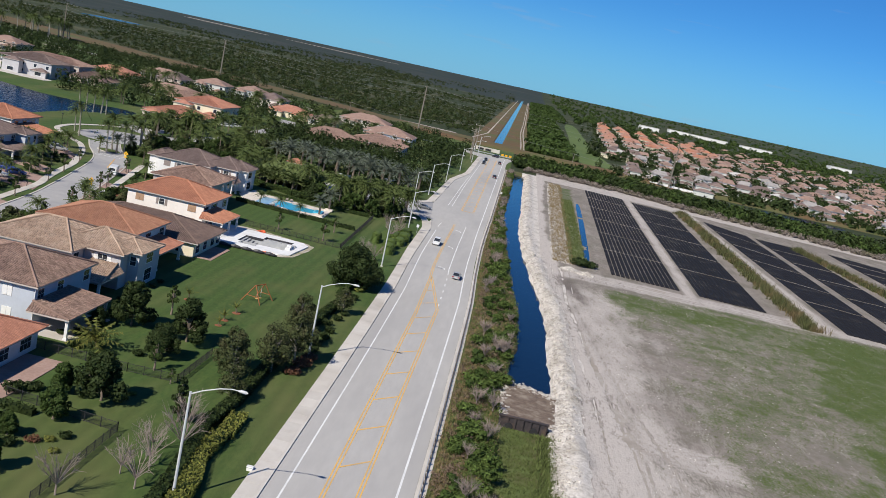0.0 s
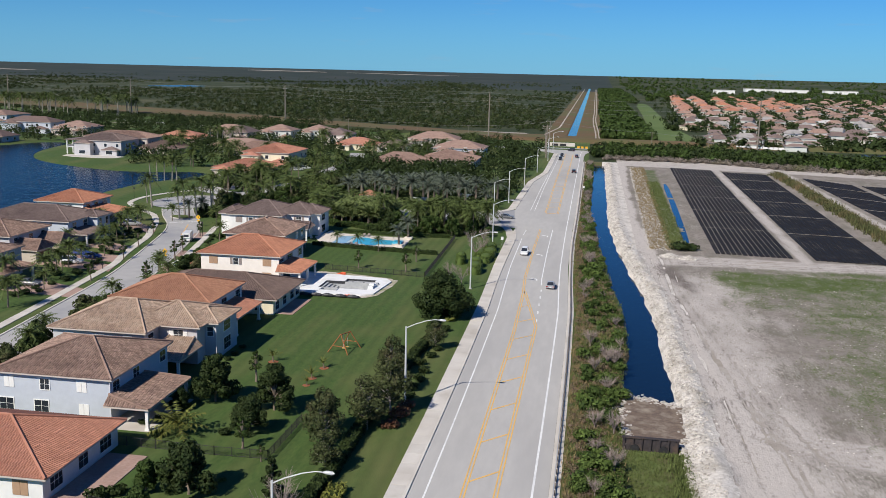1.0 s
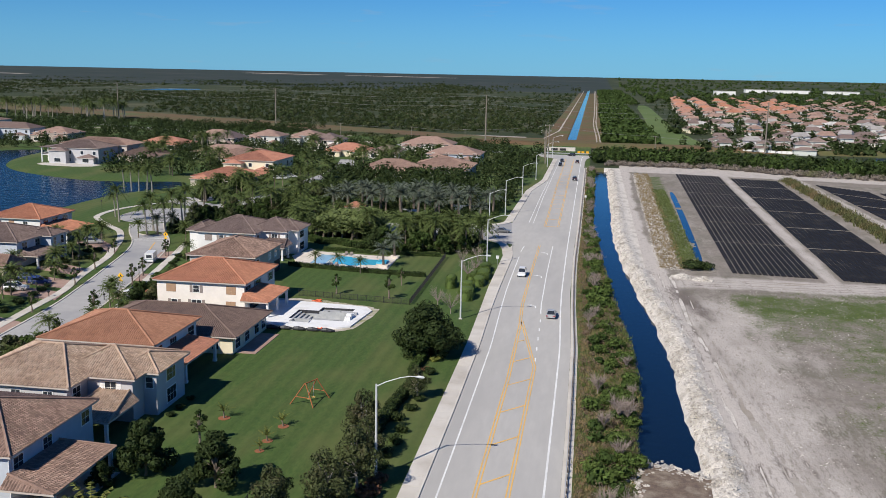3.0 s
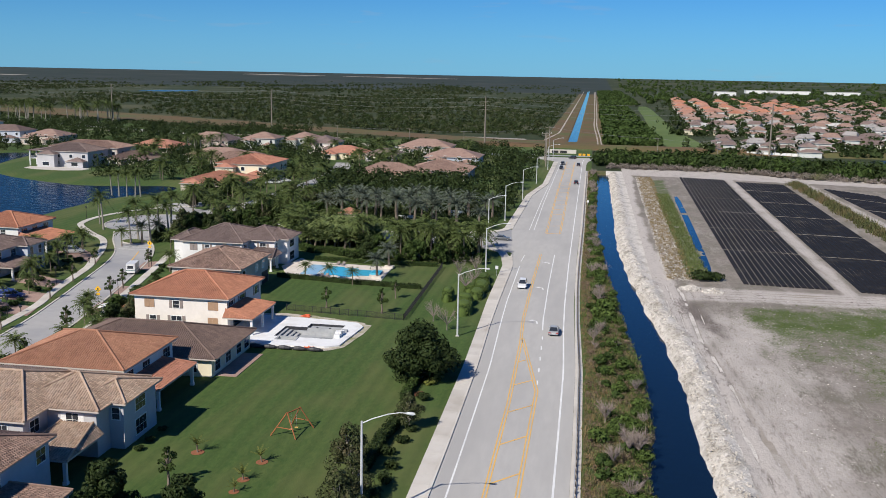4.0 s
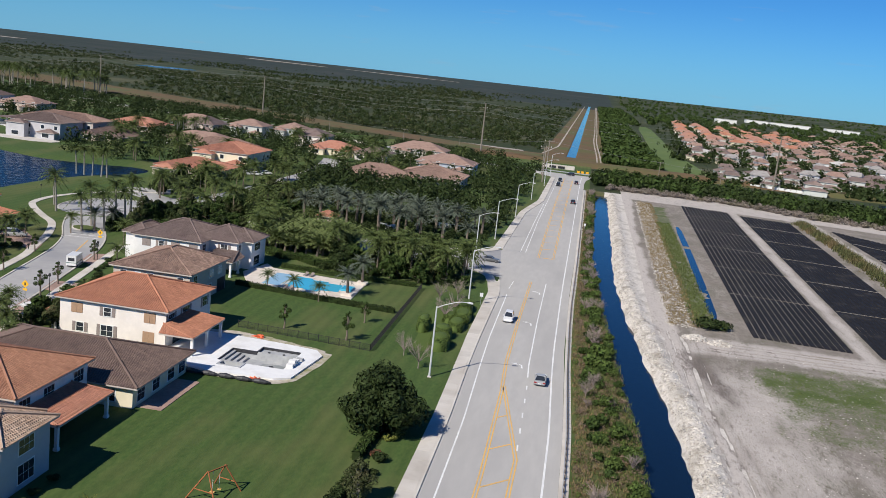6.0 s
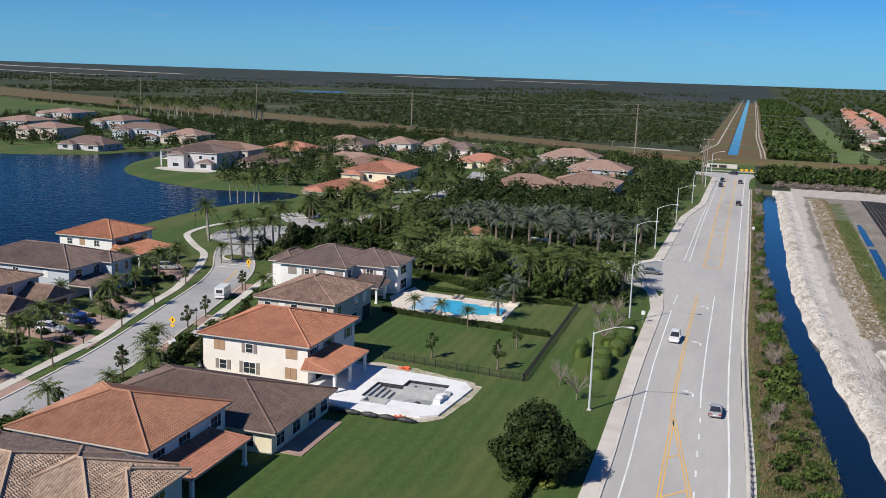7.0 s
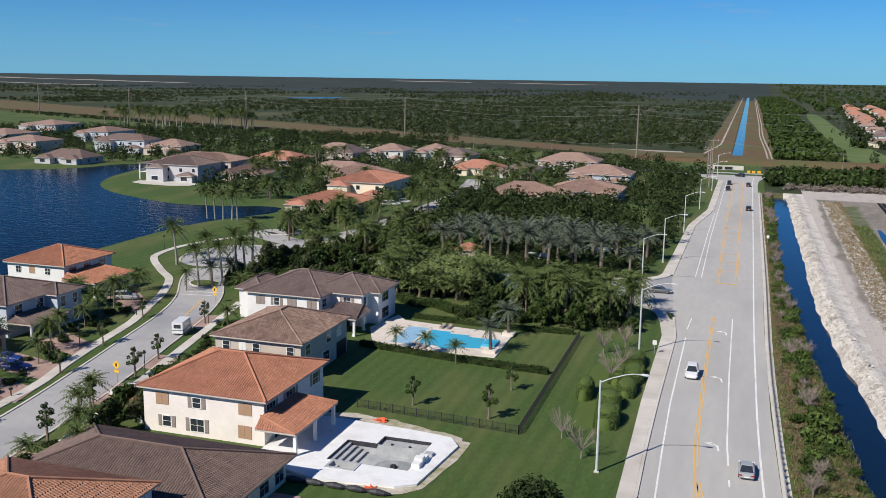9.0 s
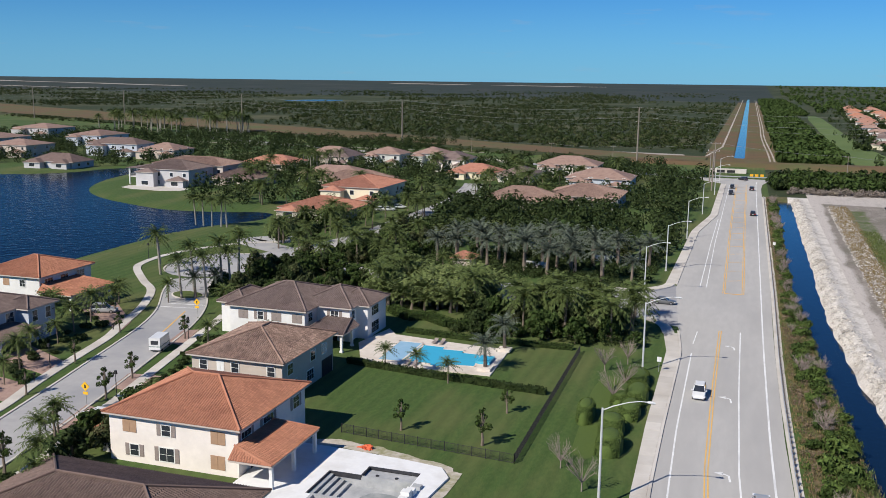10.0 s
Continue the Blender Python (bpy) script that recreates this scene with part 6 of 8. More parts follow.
# ---- estate street, sidewalks, driveways, cars ----
def ribbon(centre, width):
    """Left and right edges of a road with rounded bends along a centre line."""
    pts = [Vector((*p, 0)) for p in centre]
    fine = []
    for i in range(len(pts) - 1):
        p0, p1, p2, p3 = pts[max(i - 1, 0)], pts[i], pts[i + 1], pts[min(i + 2, len(pts) - 1)]
        for j in range(6):
            t = j / 6
            fine.append(.5 * ((2 * p1) + (p2 - p0) * t + (2 * p0 - 5 * p1 + 4 * p2 - p3) * t * t + (3 * p1 - p0 - 3 * p2 + p3) * t ** 3))
    fine.append(pts[-1])
    left, right = [], []
    for i, p in enumerate(fine):
        d = (fine[min(i + 1, len(fine) - 1)] - fine[max(i - 1, 0)]).normalized()
        n = Vector((-d.y, d.x, 0)) * width / 2
        left.append(((p + n).x, (p + n).y))
        right.append(((p - n).x, (p - n).y))
    return left, right


ST = [(-84.5, 100), (-90.0, 150), (-94.3, 186), (-98.4, 206.5), (-103.3, 227), (-108.0, 245.2), (-113.2, 258.5), (-121, 272), (-127, 284)]
street = tagged(new("road_estate"), "pale grey asphalt estate street ending in a round bulb", "road", kind="structure")
k = Kit()
l, r = ribbon(ST, 9.2)
k.strip(l, r, .05)
k.make("carriageway", STREET, street)
k = Kit().sheet([(-130.0 + 11.5 * math.cos(a), 300 + 15.0 * math.sin(a)) for a in np.linspace(0, 2 * math.pi, 40, endpoint=False)], .062)
k.make("bulb", STREET, street)
k = Kit()
for line in ([(-130, 306), (-120, 316), (-108, 312), (-92, 303), (-78, 298), (-58, 298)], [(-128, 308), (-121, 322), (-113, 352), (-112.5, 380), (-112, 435), (-118, 480), (-122, 500)], [(-122, 322), (-140, 334), (-128, 342)], [(-110, 445), (-95, 470), (-100, 490)]):
    l, r = ribbon(line, 8.5)
    k.strip(l, r, .055 + .004 * line[0][0] % .01)
k.make("branch", STREET, street)
kerbs = tagged(new("pavement_kerb"), "pale concrete kerbs edging the estate street", "kerb", kind="structure")
l, r = ribbon(ST, 9.5)
for side, sgn in ((l, -1), (r, 1)):
    k = Kit()
    k.strip([(x - .18, y) for x, y in side], [(x + .18, y) for x, y in side], .17, thick=.2)
    k.make("kerb", CONCRETE, kerbs)
k = Kit()
ring = [(-130.0 + 11.7 * math.cos(a), 300 + 15.2 * math.sin(a)) for a in np.linspace(1.2, 4.0, 30)]
k.strip([(x * 1 - .2, y) for x, y in ring], [(x + .25, y + .1) for x, y in ring], .17, thick=.2)
k.make("kerb", CONCRETE, kerbs)
# estate sidewalk on the lake side, and the near side's inner edge
SWL = [(-95.5, 130), (-99.5, 165), (-102.3, 186), (-104.3, 200.5), (-107.4, 211), (-110.3, 222.6), (-113.2, 235.2), (-116.2, 243.2), (-121.5, 257.3), (-128.4, 270.2), (-135.5, 277.6), (-145.0, 288.3), (-148.3, 295), (-149.0, 306.8)]
swk = tagged(new("pavement_estate"), "pale concrete sidewalks along the estate street", "sidewalk", kind="structure")
for line, w in ((SWL + [(-145.0, 320), (-138, 330), (-128, 336)], 1.8),
                ([(-79.5, 150), (-86.4, 188), (-90.9, 207), (-94.6, 223), (-99.2, 243), (-102.6, 257)], 1.7), ([(-19.2, 274), (-21.0, 280.5), (-26, 285), (-36, 287.5)], 2.2), ([(-22.2, 319), (-23.4, 314.5), (-27.5, 310.5), (-36, 308.2)], 2.2)):
    l, r = ribbon(line, w)
    for i in range(len(l) - 1):
        n = max(1, int(math.hypot(l[i + 1][0] - l[i][0], l[i + 1][1] - l[i][1]) / 1.9))
        for j in range(n):
            f0, f1 = j / n, (j + .96) / n
            mixp = lambda a, b, f: (a[0] + (b[0] - a[0]) * f, a[1] + (b[1] - a[1]) * f)
            Kit().strip([mixp(l[i], l[i + 1], f0), mixp(l[i], l[i + 1], f1)], [mixp(r[i], r[i + 1], f0), mixp(r[i], r[i + 1], f1)], .13, thick=.2).make("slab", CONCRETE, swk)
isl = thing("traffic_island", (-118, 269, 0), "kerbed planted island in the street bulb", "traffic island")
pts = [(-118.5 + 3.2 * math.cos(a) - 2.6 * math.sin(a), 269 + 3.0 * math.sin(a) + 4.0 * math.cos(a) * .3) for a in np.linspace(0, 2 * math.pi, 24, endpoint=False)]
Kit().sheet(pts, .2, thick=.25).make("kerb", CONCRETE, isl)
Kit().sheet([((x + 118.5) * .9 - 118.5, (y - 269) * .9 + 269) for x, y in pts], .24).make("planting", LAWN, isl)
drv = tagged(new("pavement_driveways"), "reddish brick paver driveways and aprons", "driveway", kind="structure")
for q in ([(-121.5, 196.5), (-101.6, 193.5), (-103.2, 199.5), (-121.5, 204)], [(-121.5, 206), (-105.0, 203.0), (-107.0, 210), (-121.5, 213.5)], [(-122, 219), (-107.5, 214.5), (-109.5, 221.0), (-122, 227)],
          [(-133.5, 252.5), (-113.8, 240), (-116.2, 246.5), (-131, 261)], [(-113.5, 172), (-97.2, 170), (-98.2, 177), (-113.5, 183)], [(-84.5, 197), (-91.9, 197), (-94.0, 206), (-84.5, 203)],
          [(-85.5, 212), (-95.6, 213.5), (-97.2, 220), (-85.0, 221)], [(-98.5, 236), (-101.8, 237.0), (-103.6, 244.5), (-99.6, 247)], [(-80, 168), (-86.3, 168), (-88.6, 180), (-80, 180)]):
    Kit().sheet(q, .09, thick=.1).make("driveway", PAVER, drv)
grass = Kit().sheet(rounded([(-168, 300), (-146, 300), (-150, 322), (-130, 336), (-135, 352), (-168, 350)], 1), .03)
tagged(grass.make("ground_park", LAWN), "smooth lawn sloping to the lake", "lawn", kind="structure")

# cars
RUBBER = mat("tyre_rubber", (0.02, 0.02, 0.02), (0.03, 0.03, 0.03), 4.0, None, rough=0.9)
RIM = mat("alloy_rim", (0.5, 0.5, 0.52), (0.42, 0.42, 0.44), 4.0, None, rough=0.35, metal=0.8)
REDLAMP = mat("red_lamp", (0.35, 0.02, 0.02), (0.3, 0.02, 0.02), 4.0, None, rough=0.3)
CLEARLAMP = mat("clear_lamp", (0.75, 0.77, 0.8), (0.7, 0.72, 0.75), 4.0, None, rough=0.2)


def paint(name, c):
    return mat(name, c, tuple(v * .94 for v in c), 2.0, None, rough=0.28, spec=0.6)


def car(label, material, length=4.7, width=1.84, height=1.46, suv=False, name="car"):
    """A car heading +y, built of a lofted body, a glass cabin, wheels and lamps."""
    t = new(name)
    tagged(t, label, "car", "cars")
    hl, hw = length / 2, width / 2
    belt = height * (.60 if suv else .62)
    sect = [(-hl, .40, belt * .88, .86), (-hl + .12, .28, belt * .97, .95), (-hl * .55, .22, belt, 1.0), (0, .2, belt, 1.0), (hl * .45, .2, belt * .96, 1.0), (hl - .55, .24, belt * .84, .96), (hl - .08, .3, belt * .72, .84), (hl, .4, belt * .62, .74)]
    v, n = [], 8
    for y, z0, z1, w in sect:
        x = hw * w
        v += [(-x * .9, y, z0), (x * .9, y, z0), (x, y, z0 + (z1 - z0) * .35), (x, y, z0 + (z1 - z0) * .75), (x * .9, y, z1), (-x * .9, y, z1), (-x, y, z0 + (z1 - z0) * .75), (-x, y, z0 + (z1 - z0) * .35)]
    f = [(i * n + j, i * n + (j + 1) % n, (i + 1) * n + (j + 1) % n, (i + 1) * n + j) for i in range(len(sect) - 1) for j in range(n)]
    f += [tuple(range(n)), tuple((len(sect) - 1) * n + j for j in reversed(range(n)))]
    body = Kit().add(v, f).make("body", material, t, base=(0, 0, 0), smooth=False)
    y0, y1 = (-hl + .15, hl * .42) if suv else (-hl + .55, hl * .40)
    t0, t1 = (-hl + .45, hl * .08) if suv else (-hl * .42, hl * .02)
    v = [(-hw * .88, y0, belt - .02), (hw * .88, y0, belt - .02), (hw * .88, y1, belt - .04), (-hw * .88, y1, belt - .04),
         (-hw * .68, t0, height - .05), (hw * .68, t0, height - .05), (hw * .68, t1, height - .05), (-hw * .68, t1, height - .05)]
    Kit().add(v, [(4, 5, 6, 7), (0, 1, 5, 4), (1, 2, 6, 5), (2, 3, 7, 6), (3, 0, 4, 7)]).make("glasshouse", GLASS, t, base=(0, 0, 0))
    Kit().box(-hw * .7, hw * .7, t0 - .02, t1 + .02, height - .06, height, 0, .96).make("roof_panel", material, t, base=(0, 0, 0))
    for sx in (-1, 1):
        Kit().tube([(sx * hw * .885, y0 + .02, belt), (sx * hw * .69, t0, height - .04)], [.05, .05], 5).make("pillar", material, t, base=(0, 0, 0))
        Kit().tube([(sx * hw * .885, y1 - .02, belt - .02), (sx * hw * .69, t1, height - .04)], [.045, .045], 5).make("pillar", material, t, base=(0, 0, 0))
        Kit().box(sx * hw * .8 - .2, sx * hw * .8 + .2, hl - .22, hl - .02, belt * .58, belt * .72).make("headlight", CLEARLAMP, t, base=(0, 0, 0))
        Kit().box(sx * hw * .74 - .2, sx * hw * .74 + .2, -hl - .015, -hl + .1, belt * .66, belt * .86).make("tail_light", REDLAMP, t, base=(0, 0, 0))
        Kit().box(sx * (hw + .08) - .09, sx * (hw + .08) + .09, y1 - .35, y1 - .22, belt, belt + .14).make("mirror", material, t, base=(0, 0, 0))
        for y in (-hl * .58, hl * .62):
            w = Kit().tube([(sx * (hw - .2), y, .33), (sx * (hw + .005), y, .33)], [.33, .33], 14).make("wheel", RUBBER, t, base=(0, 0, 0))
            Kit().tube([(sx * (hw - .02), y, .33), (sx * (hw + .015), y, .33)], [.2, .2], 10).make("rim", RIM, w, base=(0, 0, 0))
    Kit().box(-.26, .26, -hl - .02, -hl + .05, belt * .5, belt * .64).make("number_plate", WHITE, t, base=(0, 0, 0))
    return t


SILVER, WHITEP, BLACKP, BLUEP, GREYP = paint("silver_paint", (.36, .37, .38)), paint("white_car_paint", (.75, .75, .74)), paint("black_car_paint", (.02, .02, .022)), paint("blue_car_paint", (.02, .05, .22)), paint("grey_car_paint", (.12, .125, .13))
car("silver-grey saloon car driving on the road", SILVER).matrix_basis = at(-3.6, 203.5, 0, 1.0, ROAD_Z)
car("white sport utility car on the road", WHITEP, 4.8, 1.92, 1.75, True).matrix_basis = at(-12.0, 239.6, 180, 1.0, ROAD_Z)
blk = car("small black sport utility car on the road", BLACKP, 4.7, 1.9, 1.72, True)
place(blk, [at(-4.1, 443, 0, 1, ROAD_Z), at(-12.6, 528, 180, 1, ROAD_Z), at(-12.6, 505, 180, 1, ROAD_Z), at(-4.4, 524, 0, 1, ROAD_Z), at(-8.5, 566, 60, 1, ROAD_Z)])
car("dark saloon car waiting at the estate exit", GREYP).matrix_basis = at(-22.0, 297.5, -90, 1.0, .06)
car("white sport utility car parked on the driveway", WHITEP, 4.9, 1.95, 1.8, True).matrix_basis = at(-113.8, 199.2, -75, 1, .09)
car("blue saloon car parked on the driveway", BLUEP).matrix_basis = at(-112.6, 205.6, -75, 1, .09)
car("second blue car parked close to the garage", BLUEP).matrix_basis = at(-117.0, 208.6, -75, 1, .09)
car("pale grey sport utility car parked on the driveway", SILVER, 4.9, 1.95, 1.8, True).matrix_basis = at(-125.3, 250.6, -70, 1, .09)
car("white pickup-sized car parked before the garage", WHITEP, 5.3, 1.98, 1.8, True).matrix_basis = at(-88.6, 201.2, 95, 1, .09)
car("dark car parked before the garage", GREYP).matrix_basis = at(-88.2, 204.6, 95, 1, .09)
car("dark car parked at the kerbside", GREYP).matrix_basis = at(-110.5, 177.0, -85, 1, .09)
for x, y in ((-128.0, 404), (-125.5, 405), (-124, 412)):
    car("white car parked before the cream house", WHITEP, 4.7, 1.85, 1.6, True).matrix_basis = at(x, y, -60, 1, .05)

# crosswalk and centre line of the estate street
k = Kit()
for y0 in (258.6, 261.4):
    k.strip([(-118.0, y0 - .2), (-110.2, y0 + .9)], [(-118.0, y0 + .15), (-110.2, y0 + 1.25)], .075)
k.make("crosswalk_marking", WHITE, street)
k = Kit()
k.strip([(-106.0, 240.5), (-107.4, 245.0), (-111.3, 256.8)], [(-105.7, 240.5), (-107.1, 245.0), (-111.0, 256.8)], .075)
k.make("centre_marking", YELLOW, street)
rv = thing("camper_van", (-100.7, 233.3, 0), "white camper van parked on the estate street", "camper van")


def rvpart(name, kit, material):
    ob = kit.make(name, material, base=(0, 0, 0))
    ob.parent = rv
    ob.matrix_basis = Matrix.Translation((0, 0, .06)) @ pose(0, 0, 0, 0, 0, 14) @ Matrix.Scale(.85, 4)
    return ob


rvpart("body", Kit().box(-1.15, 1.15, -3.0, 2.0, .5, 2.9).box(-1.0, 1.0, 2.0, 3.1, .5, 1.5, 0, .9), WHITEP)
rvpart("cab_window", Kit().add([(-.95, 2.02, 1.5), (.95, 2.02, 1.5), (.85, 2.6, 1.5), (-.85, 2.6, 1.5), (-.9, 2.02, 2.3), (.9, 2.02, 2.3)], [(3, 2, 5, 4), (0, 3, 4), (2, 1, 5)]), GLASS)
rvpart("side_window", Kit().box(-1.17, -1.12, -2.2, -.2, 1.5, 2.3), GLASS)
rvpart("rear_window", Kit().box(-.75, .75, -3.03, -2.97, 1.6, 2.4), GLASS)
rvpart("stripe", Kit().box(-1.165, 1.165, -3.01, 1.9, 1.1, 1.25), mat("rv_stripe", (.12, .22, .2), (.12, .2, .2), 2., None))
for sx in (-1, 1):
    for y in (-1.9, 2.2):
        rvpart("wheel", Kit().tube([(sx * .9, y, .38), (sx * 1.14, y, .38)], [.38, .38], 14), RUBBER)

sg = thing("warning_sign", (-94.2, 206.2, 0), "yellow diamond warning sign with a small plate below", "road sign")
Kit().tube([(-94.2, 206.2, -.1), (-94.2, 206.2, 3.1)], [.05, .05], 6).make("post", STEEL, sg)
SIGNY = mat("sign_yellow", (.85, .48, .03), (.8, .45, .03), 2., None, rough=.5)
Kit().add([(-94.2, 206.1, 2.0), (-93.5, 206.1, 2.7), (-94.2, 206.1, 3.4), (-94.9, 206.1, 2.7), (-94.2, 206.14, 2.0), (-93.5, 206.14, 2.7), (-94.2, 206.14, 3.4), (-94.9, 206.14, 2.7)],
          [(0, 1, 2, 3), (7, 6, 5, 4), (0, 4, 5, 1), (1, 5, 6, 2), (2, 6, 7, 3), (3, 7, 4, 0)]).make("plate", SIGNY, sg)
Kit().box(-94.32, -94.08, 206.07, 206.1, 2.45, 2.95).make("mark", BLACK, sg)
Kit().box(-94.6, -93.8, 206.08, 206.13, 1.5, 1.9).make("small_plate", SIGNY, sg)
s2 = copy_thing(sg, at(-107.2, 255.0))


def post_lamp():
    t = new("post_lamp")
    tagged(t, "small black garden street lamp on a post", "street lamp", "estate lamps")
    Kit().tube([(0, 0, -.1), (0, 0, 3.6)], [.07, .05], 7).make("post", BLACK, t, base=(0, 0, 0))
    Kit().box(-.2, .2, -.2, .2, 3.6, 4.1, 0, .7).make("lantern", BLACK, t, base=(0, 0, 0))
    return t


pl = post_lamp()
place(pl, [at(-103.9, 191), at(-121, 240), at(-110.5, 218), at(-92, 210), at(-99.5, 240), at(-150, 300), at(-166, 330)])


def mailbox():
    t = new("mailbox")
    tagged(t, "small dark mailbox on a post by the street", "mailbox", "mailboxes")
    Kit().box(-.06, .06, -.06, .06, -.1, 1.0).make("post", BLACK, t, base=(0, 0, 0))
    Kit().box(-.15, .15, -.25, .25, 1.0, 1.3).make("box", BLACK, t, base=(0, 0, 0))
    return t


place(mailbox(), [at(-104.2, 195.5), at(-115.6, 240.5), at(-108.3, 212), at(-92.5, 196)])
# pergola and gatehouse roofs in the grove
gh = thing("gatehouse", (-71.5, 318, 0), "small gatehouse with orange tile roof among palms", "gatehouse")
walls(gh, -74.4, -69.6, 316.4, 320.6, 2.6, STUCCO_TAUPE)
roof(gh, -75.0, -69.0, 315.8, 321.2, 2.8, 4.2, TILE_RUST, 'x')
for (ax, bx, y) in ((-58, -53, 325), (-43.5, -32, 339.5)):
    w = thing("garden_wall", (ax, y, 0), "low white garden wall among the palms", "wall", "boundary walls")
    Kit().box(ax, bx, y, y + .25, 0, 1.5).box(ax - .1, bx + .1, y - .06, y + .31, 1.5, 1.62).make("wall_panel", STUCCO_WHITE, w)


# ---- gardens: pools, fences, hedges, play frame ----
PLASTER = mat("white_pool_plaster", (0.80, 0.80, 0.79), (0.74, 0.74, 0.74), 1.0, (0.66, 0.65, 0.63), 0.3, 0.4, 0.9)
GREYCON = mat("raw_concrete", (0.40, 0.41, 0.42), (0.32, 0.33, 0.34), 1.2, (0.48, 0.48, 0.48), 0.4, 0.5, 0.9)
DECK = mat("travertine_deck", (0.62, 0.55, 0.48), (0.70, 0.64, 0.57), 0.8, (0.54, 0.47, 0.40), 0.3, 0.4, 0.9)
RUBBLESAND = mat("spilled_sand", (0.55, 0.50, 0.43), (0.42, 0.37, 0.30), 1.2, (0.24, 0.24, 0.10), 0.3, 0.5, 1.0, .05, 4)
NET = mat("orange_net", (0.75, 0.16, 0.07), (0.65, 0.13, 0.06), 3.0, None, rough=0.8)
LINER = mat("black_liner", (0.03, 0.03, 0.035), (0.06, 0.06, 0.065), 3.0, None, rough=0.45)

new_pool = thing("pool_under_construction", (-47, 193.5, 0), "unfinished white plastered pool with grey concrete steps", "swimming pool")
bx0, bx1, by0, by1 = -52.0, -41.6, 190.0, 196.3
k = Kit()
# deck as slabs round the basin, the shelf and the spa
k.sheet([(-61.0, 187.0), (-54.3, 185.4), (bx0, 184.8), (bx0, 202.9), (-53.1, 203.0), (-61.0, 203.2)], .32, thick=.4)
k.sheet([(bx0, by1), (-48.0, by1), (-48.0, 199.0), (bx1, 199.0), (bx1, 201.9), (-45.0, 202.4), (bx0, 202.9)], .32, thick=.4)
k.sheet([(bx1, 185.5), (-39.4, 187.0), (-38.2, 199.2), (-39.8, 201.6), (bx1, 201.9)], .32, thick=.4)
k.sheet([(bx0, 184.8), (-51.0, 184.4), (bx1, 185.5), (bx1, by0), (-47.5, by0), (-47.5, 187.7), (-51.3, 187.7), (-51.3, by0), (bx0, by0)], .32, thick=.4)
k.make("deck", PLASTER, new_pool)
k = Kit()
k.sheet([(bx0, by0), (bx1, by0), (bx1, by1), (bx0, by1)], -1.0)
for a, b in (((bx0, by0), (bx1, by0)), ((bx1, by0), (bx1, by1)), ((bx1, by1), (bx0, by1)), ((bx0, by1), (bx0, by0))):
    k.quad((*a, -1.0), (*b, -1.0), (*b, .32), (*a, .32))
k.make("basin", GREYCON, new_pool)
# darker grey sheet over one end of the basin floor
DARKCON = mat("dark_concrete", (0.27, 0.29, 0.29), (0.22, 0.24, 0.245), 1.5, (0.34, 0.35, 0.35), .6, .4, .8)
Kit().sheet(rounded([(-47.4, 190.1), (-41.8, 190.1), (-41.8, 194.6), (-44.5, 195.4), (-46.8, 194.6)], 1), -.985).make("damp_floor", DARKCON, new_pool)
for i in range(4):
    Kit().box(bx0 + .1 + i * .7, bx0 + .62 + i * .7, by0 + .25, by1 - .2, -1.0, .12 - .27 * i).make("step", GREYCON, new_pool)
# shallow shelf with a dark rim, and the square spa with a bench inside
Kit().box(-48.0, bx1, by1 + .05, 199.0, -.6, .0).make("shelf", GREYCON, new_pool)
k = Kit().box(-48.06, -47.9, by1, 199.0, -.2, .35).box(-47.9, bx1, 198.9, 199.06, -.2, .35).box(bx0, -48.0, by1 - .06, by1 + .1, -.2, .35).box(bx0 - .06, bx0 + .1, by0, by1, -.2, .35)
k.make("rim", LINER, new_pool)
Kit().box(-48.0, bx1, by1 - .02, by1 + .06, -1.0, .06).make("shelf_wall", GREYCON, new_pool)
for x in (-46.4, -44.0):
    Kit().tube([(x, 197.4, 0), (x, 197.4, .12)], [.2, .2], 8).make("drain_pipe", BLACK, new_pool)
k = Kit()
for a, b, c, d in ((-51.3, -47.5, 187.7, 188.05), (-51.3, -47.5, 189.65, 190.0), (-51.3, -50.95, 188.05, 189.65), (-47.85, -47.5, 188.05, 189.65)):
    k.box(a, b, c, d, -1.0, .42)
k.make("spa_wall", GREYCON, new_pool)
Kit().box(-50.95, -47.85, 188.05, 189.65, -1.0, -.55).box(-50.95, -50.3, 188.05, 189.65, -.55, -.1).box(-48.5, -47.85, 188.05, 189.65, -.55, -.1).make("spa_bench", GREYCON, new_pool)
Kit().box(-49.0, -48.6, 188.3, 188.7, -.5, -.3).make("pump_lid", BLACK, new_pool)
Kit().box(-44.9, -44.2, 192.6, 193.3, -.98, -.6, 0, .8).make("bucket", BLACK, new_pool)
for x, y, h in ((-41.0, 191.4, .55), (-41.0, 192.5, .85), (-40.9, 193.6, .6), (-40.7, 195.2, .35)):
    Kit().box(x - .55, x + .55, y - .5, y + .5, .32, .32 + h, 0, .92).make("block", PLASTER if h > .5 else GREYCON, new_pool)
k = Kit()
srng = random.Random(8)
ring = rounded([(-61, 186.0), (-52, 183.4), (-41.0, 183.6), (-38.0, 186.5), (-36.6, 200.4), (-39, 202.8), (-46, 204.4), (-51, 206.0), (-57, 206.0), (-61, 204.5)], 2)
ring = [(x + srng.uniform(-.4, .4), y + srng.uniform(-.4, .4)) for x, y in ring]
inner = [(-47.5 + (x + 47.5) * .84, 194 + (y - 194) * .8) for x, y in ring]
k.strip(ring + ring[:1], inner + inner[:1], .05)
tagged(k.make("ground_sand", RUBBLESAND), "spilled pale sand round the unfinished pool", "sand", kind="structure")
rs = np.random.default_rng(41)
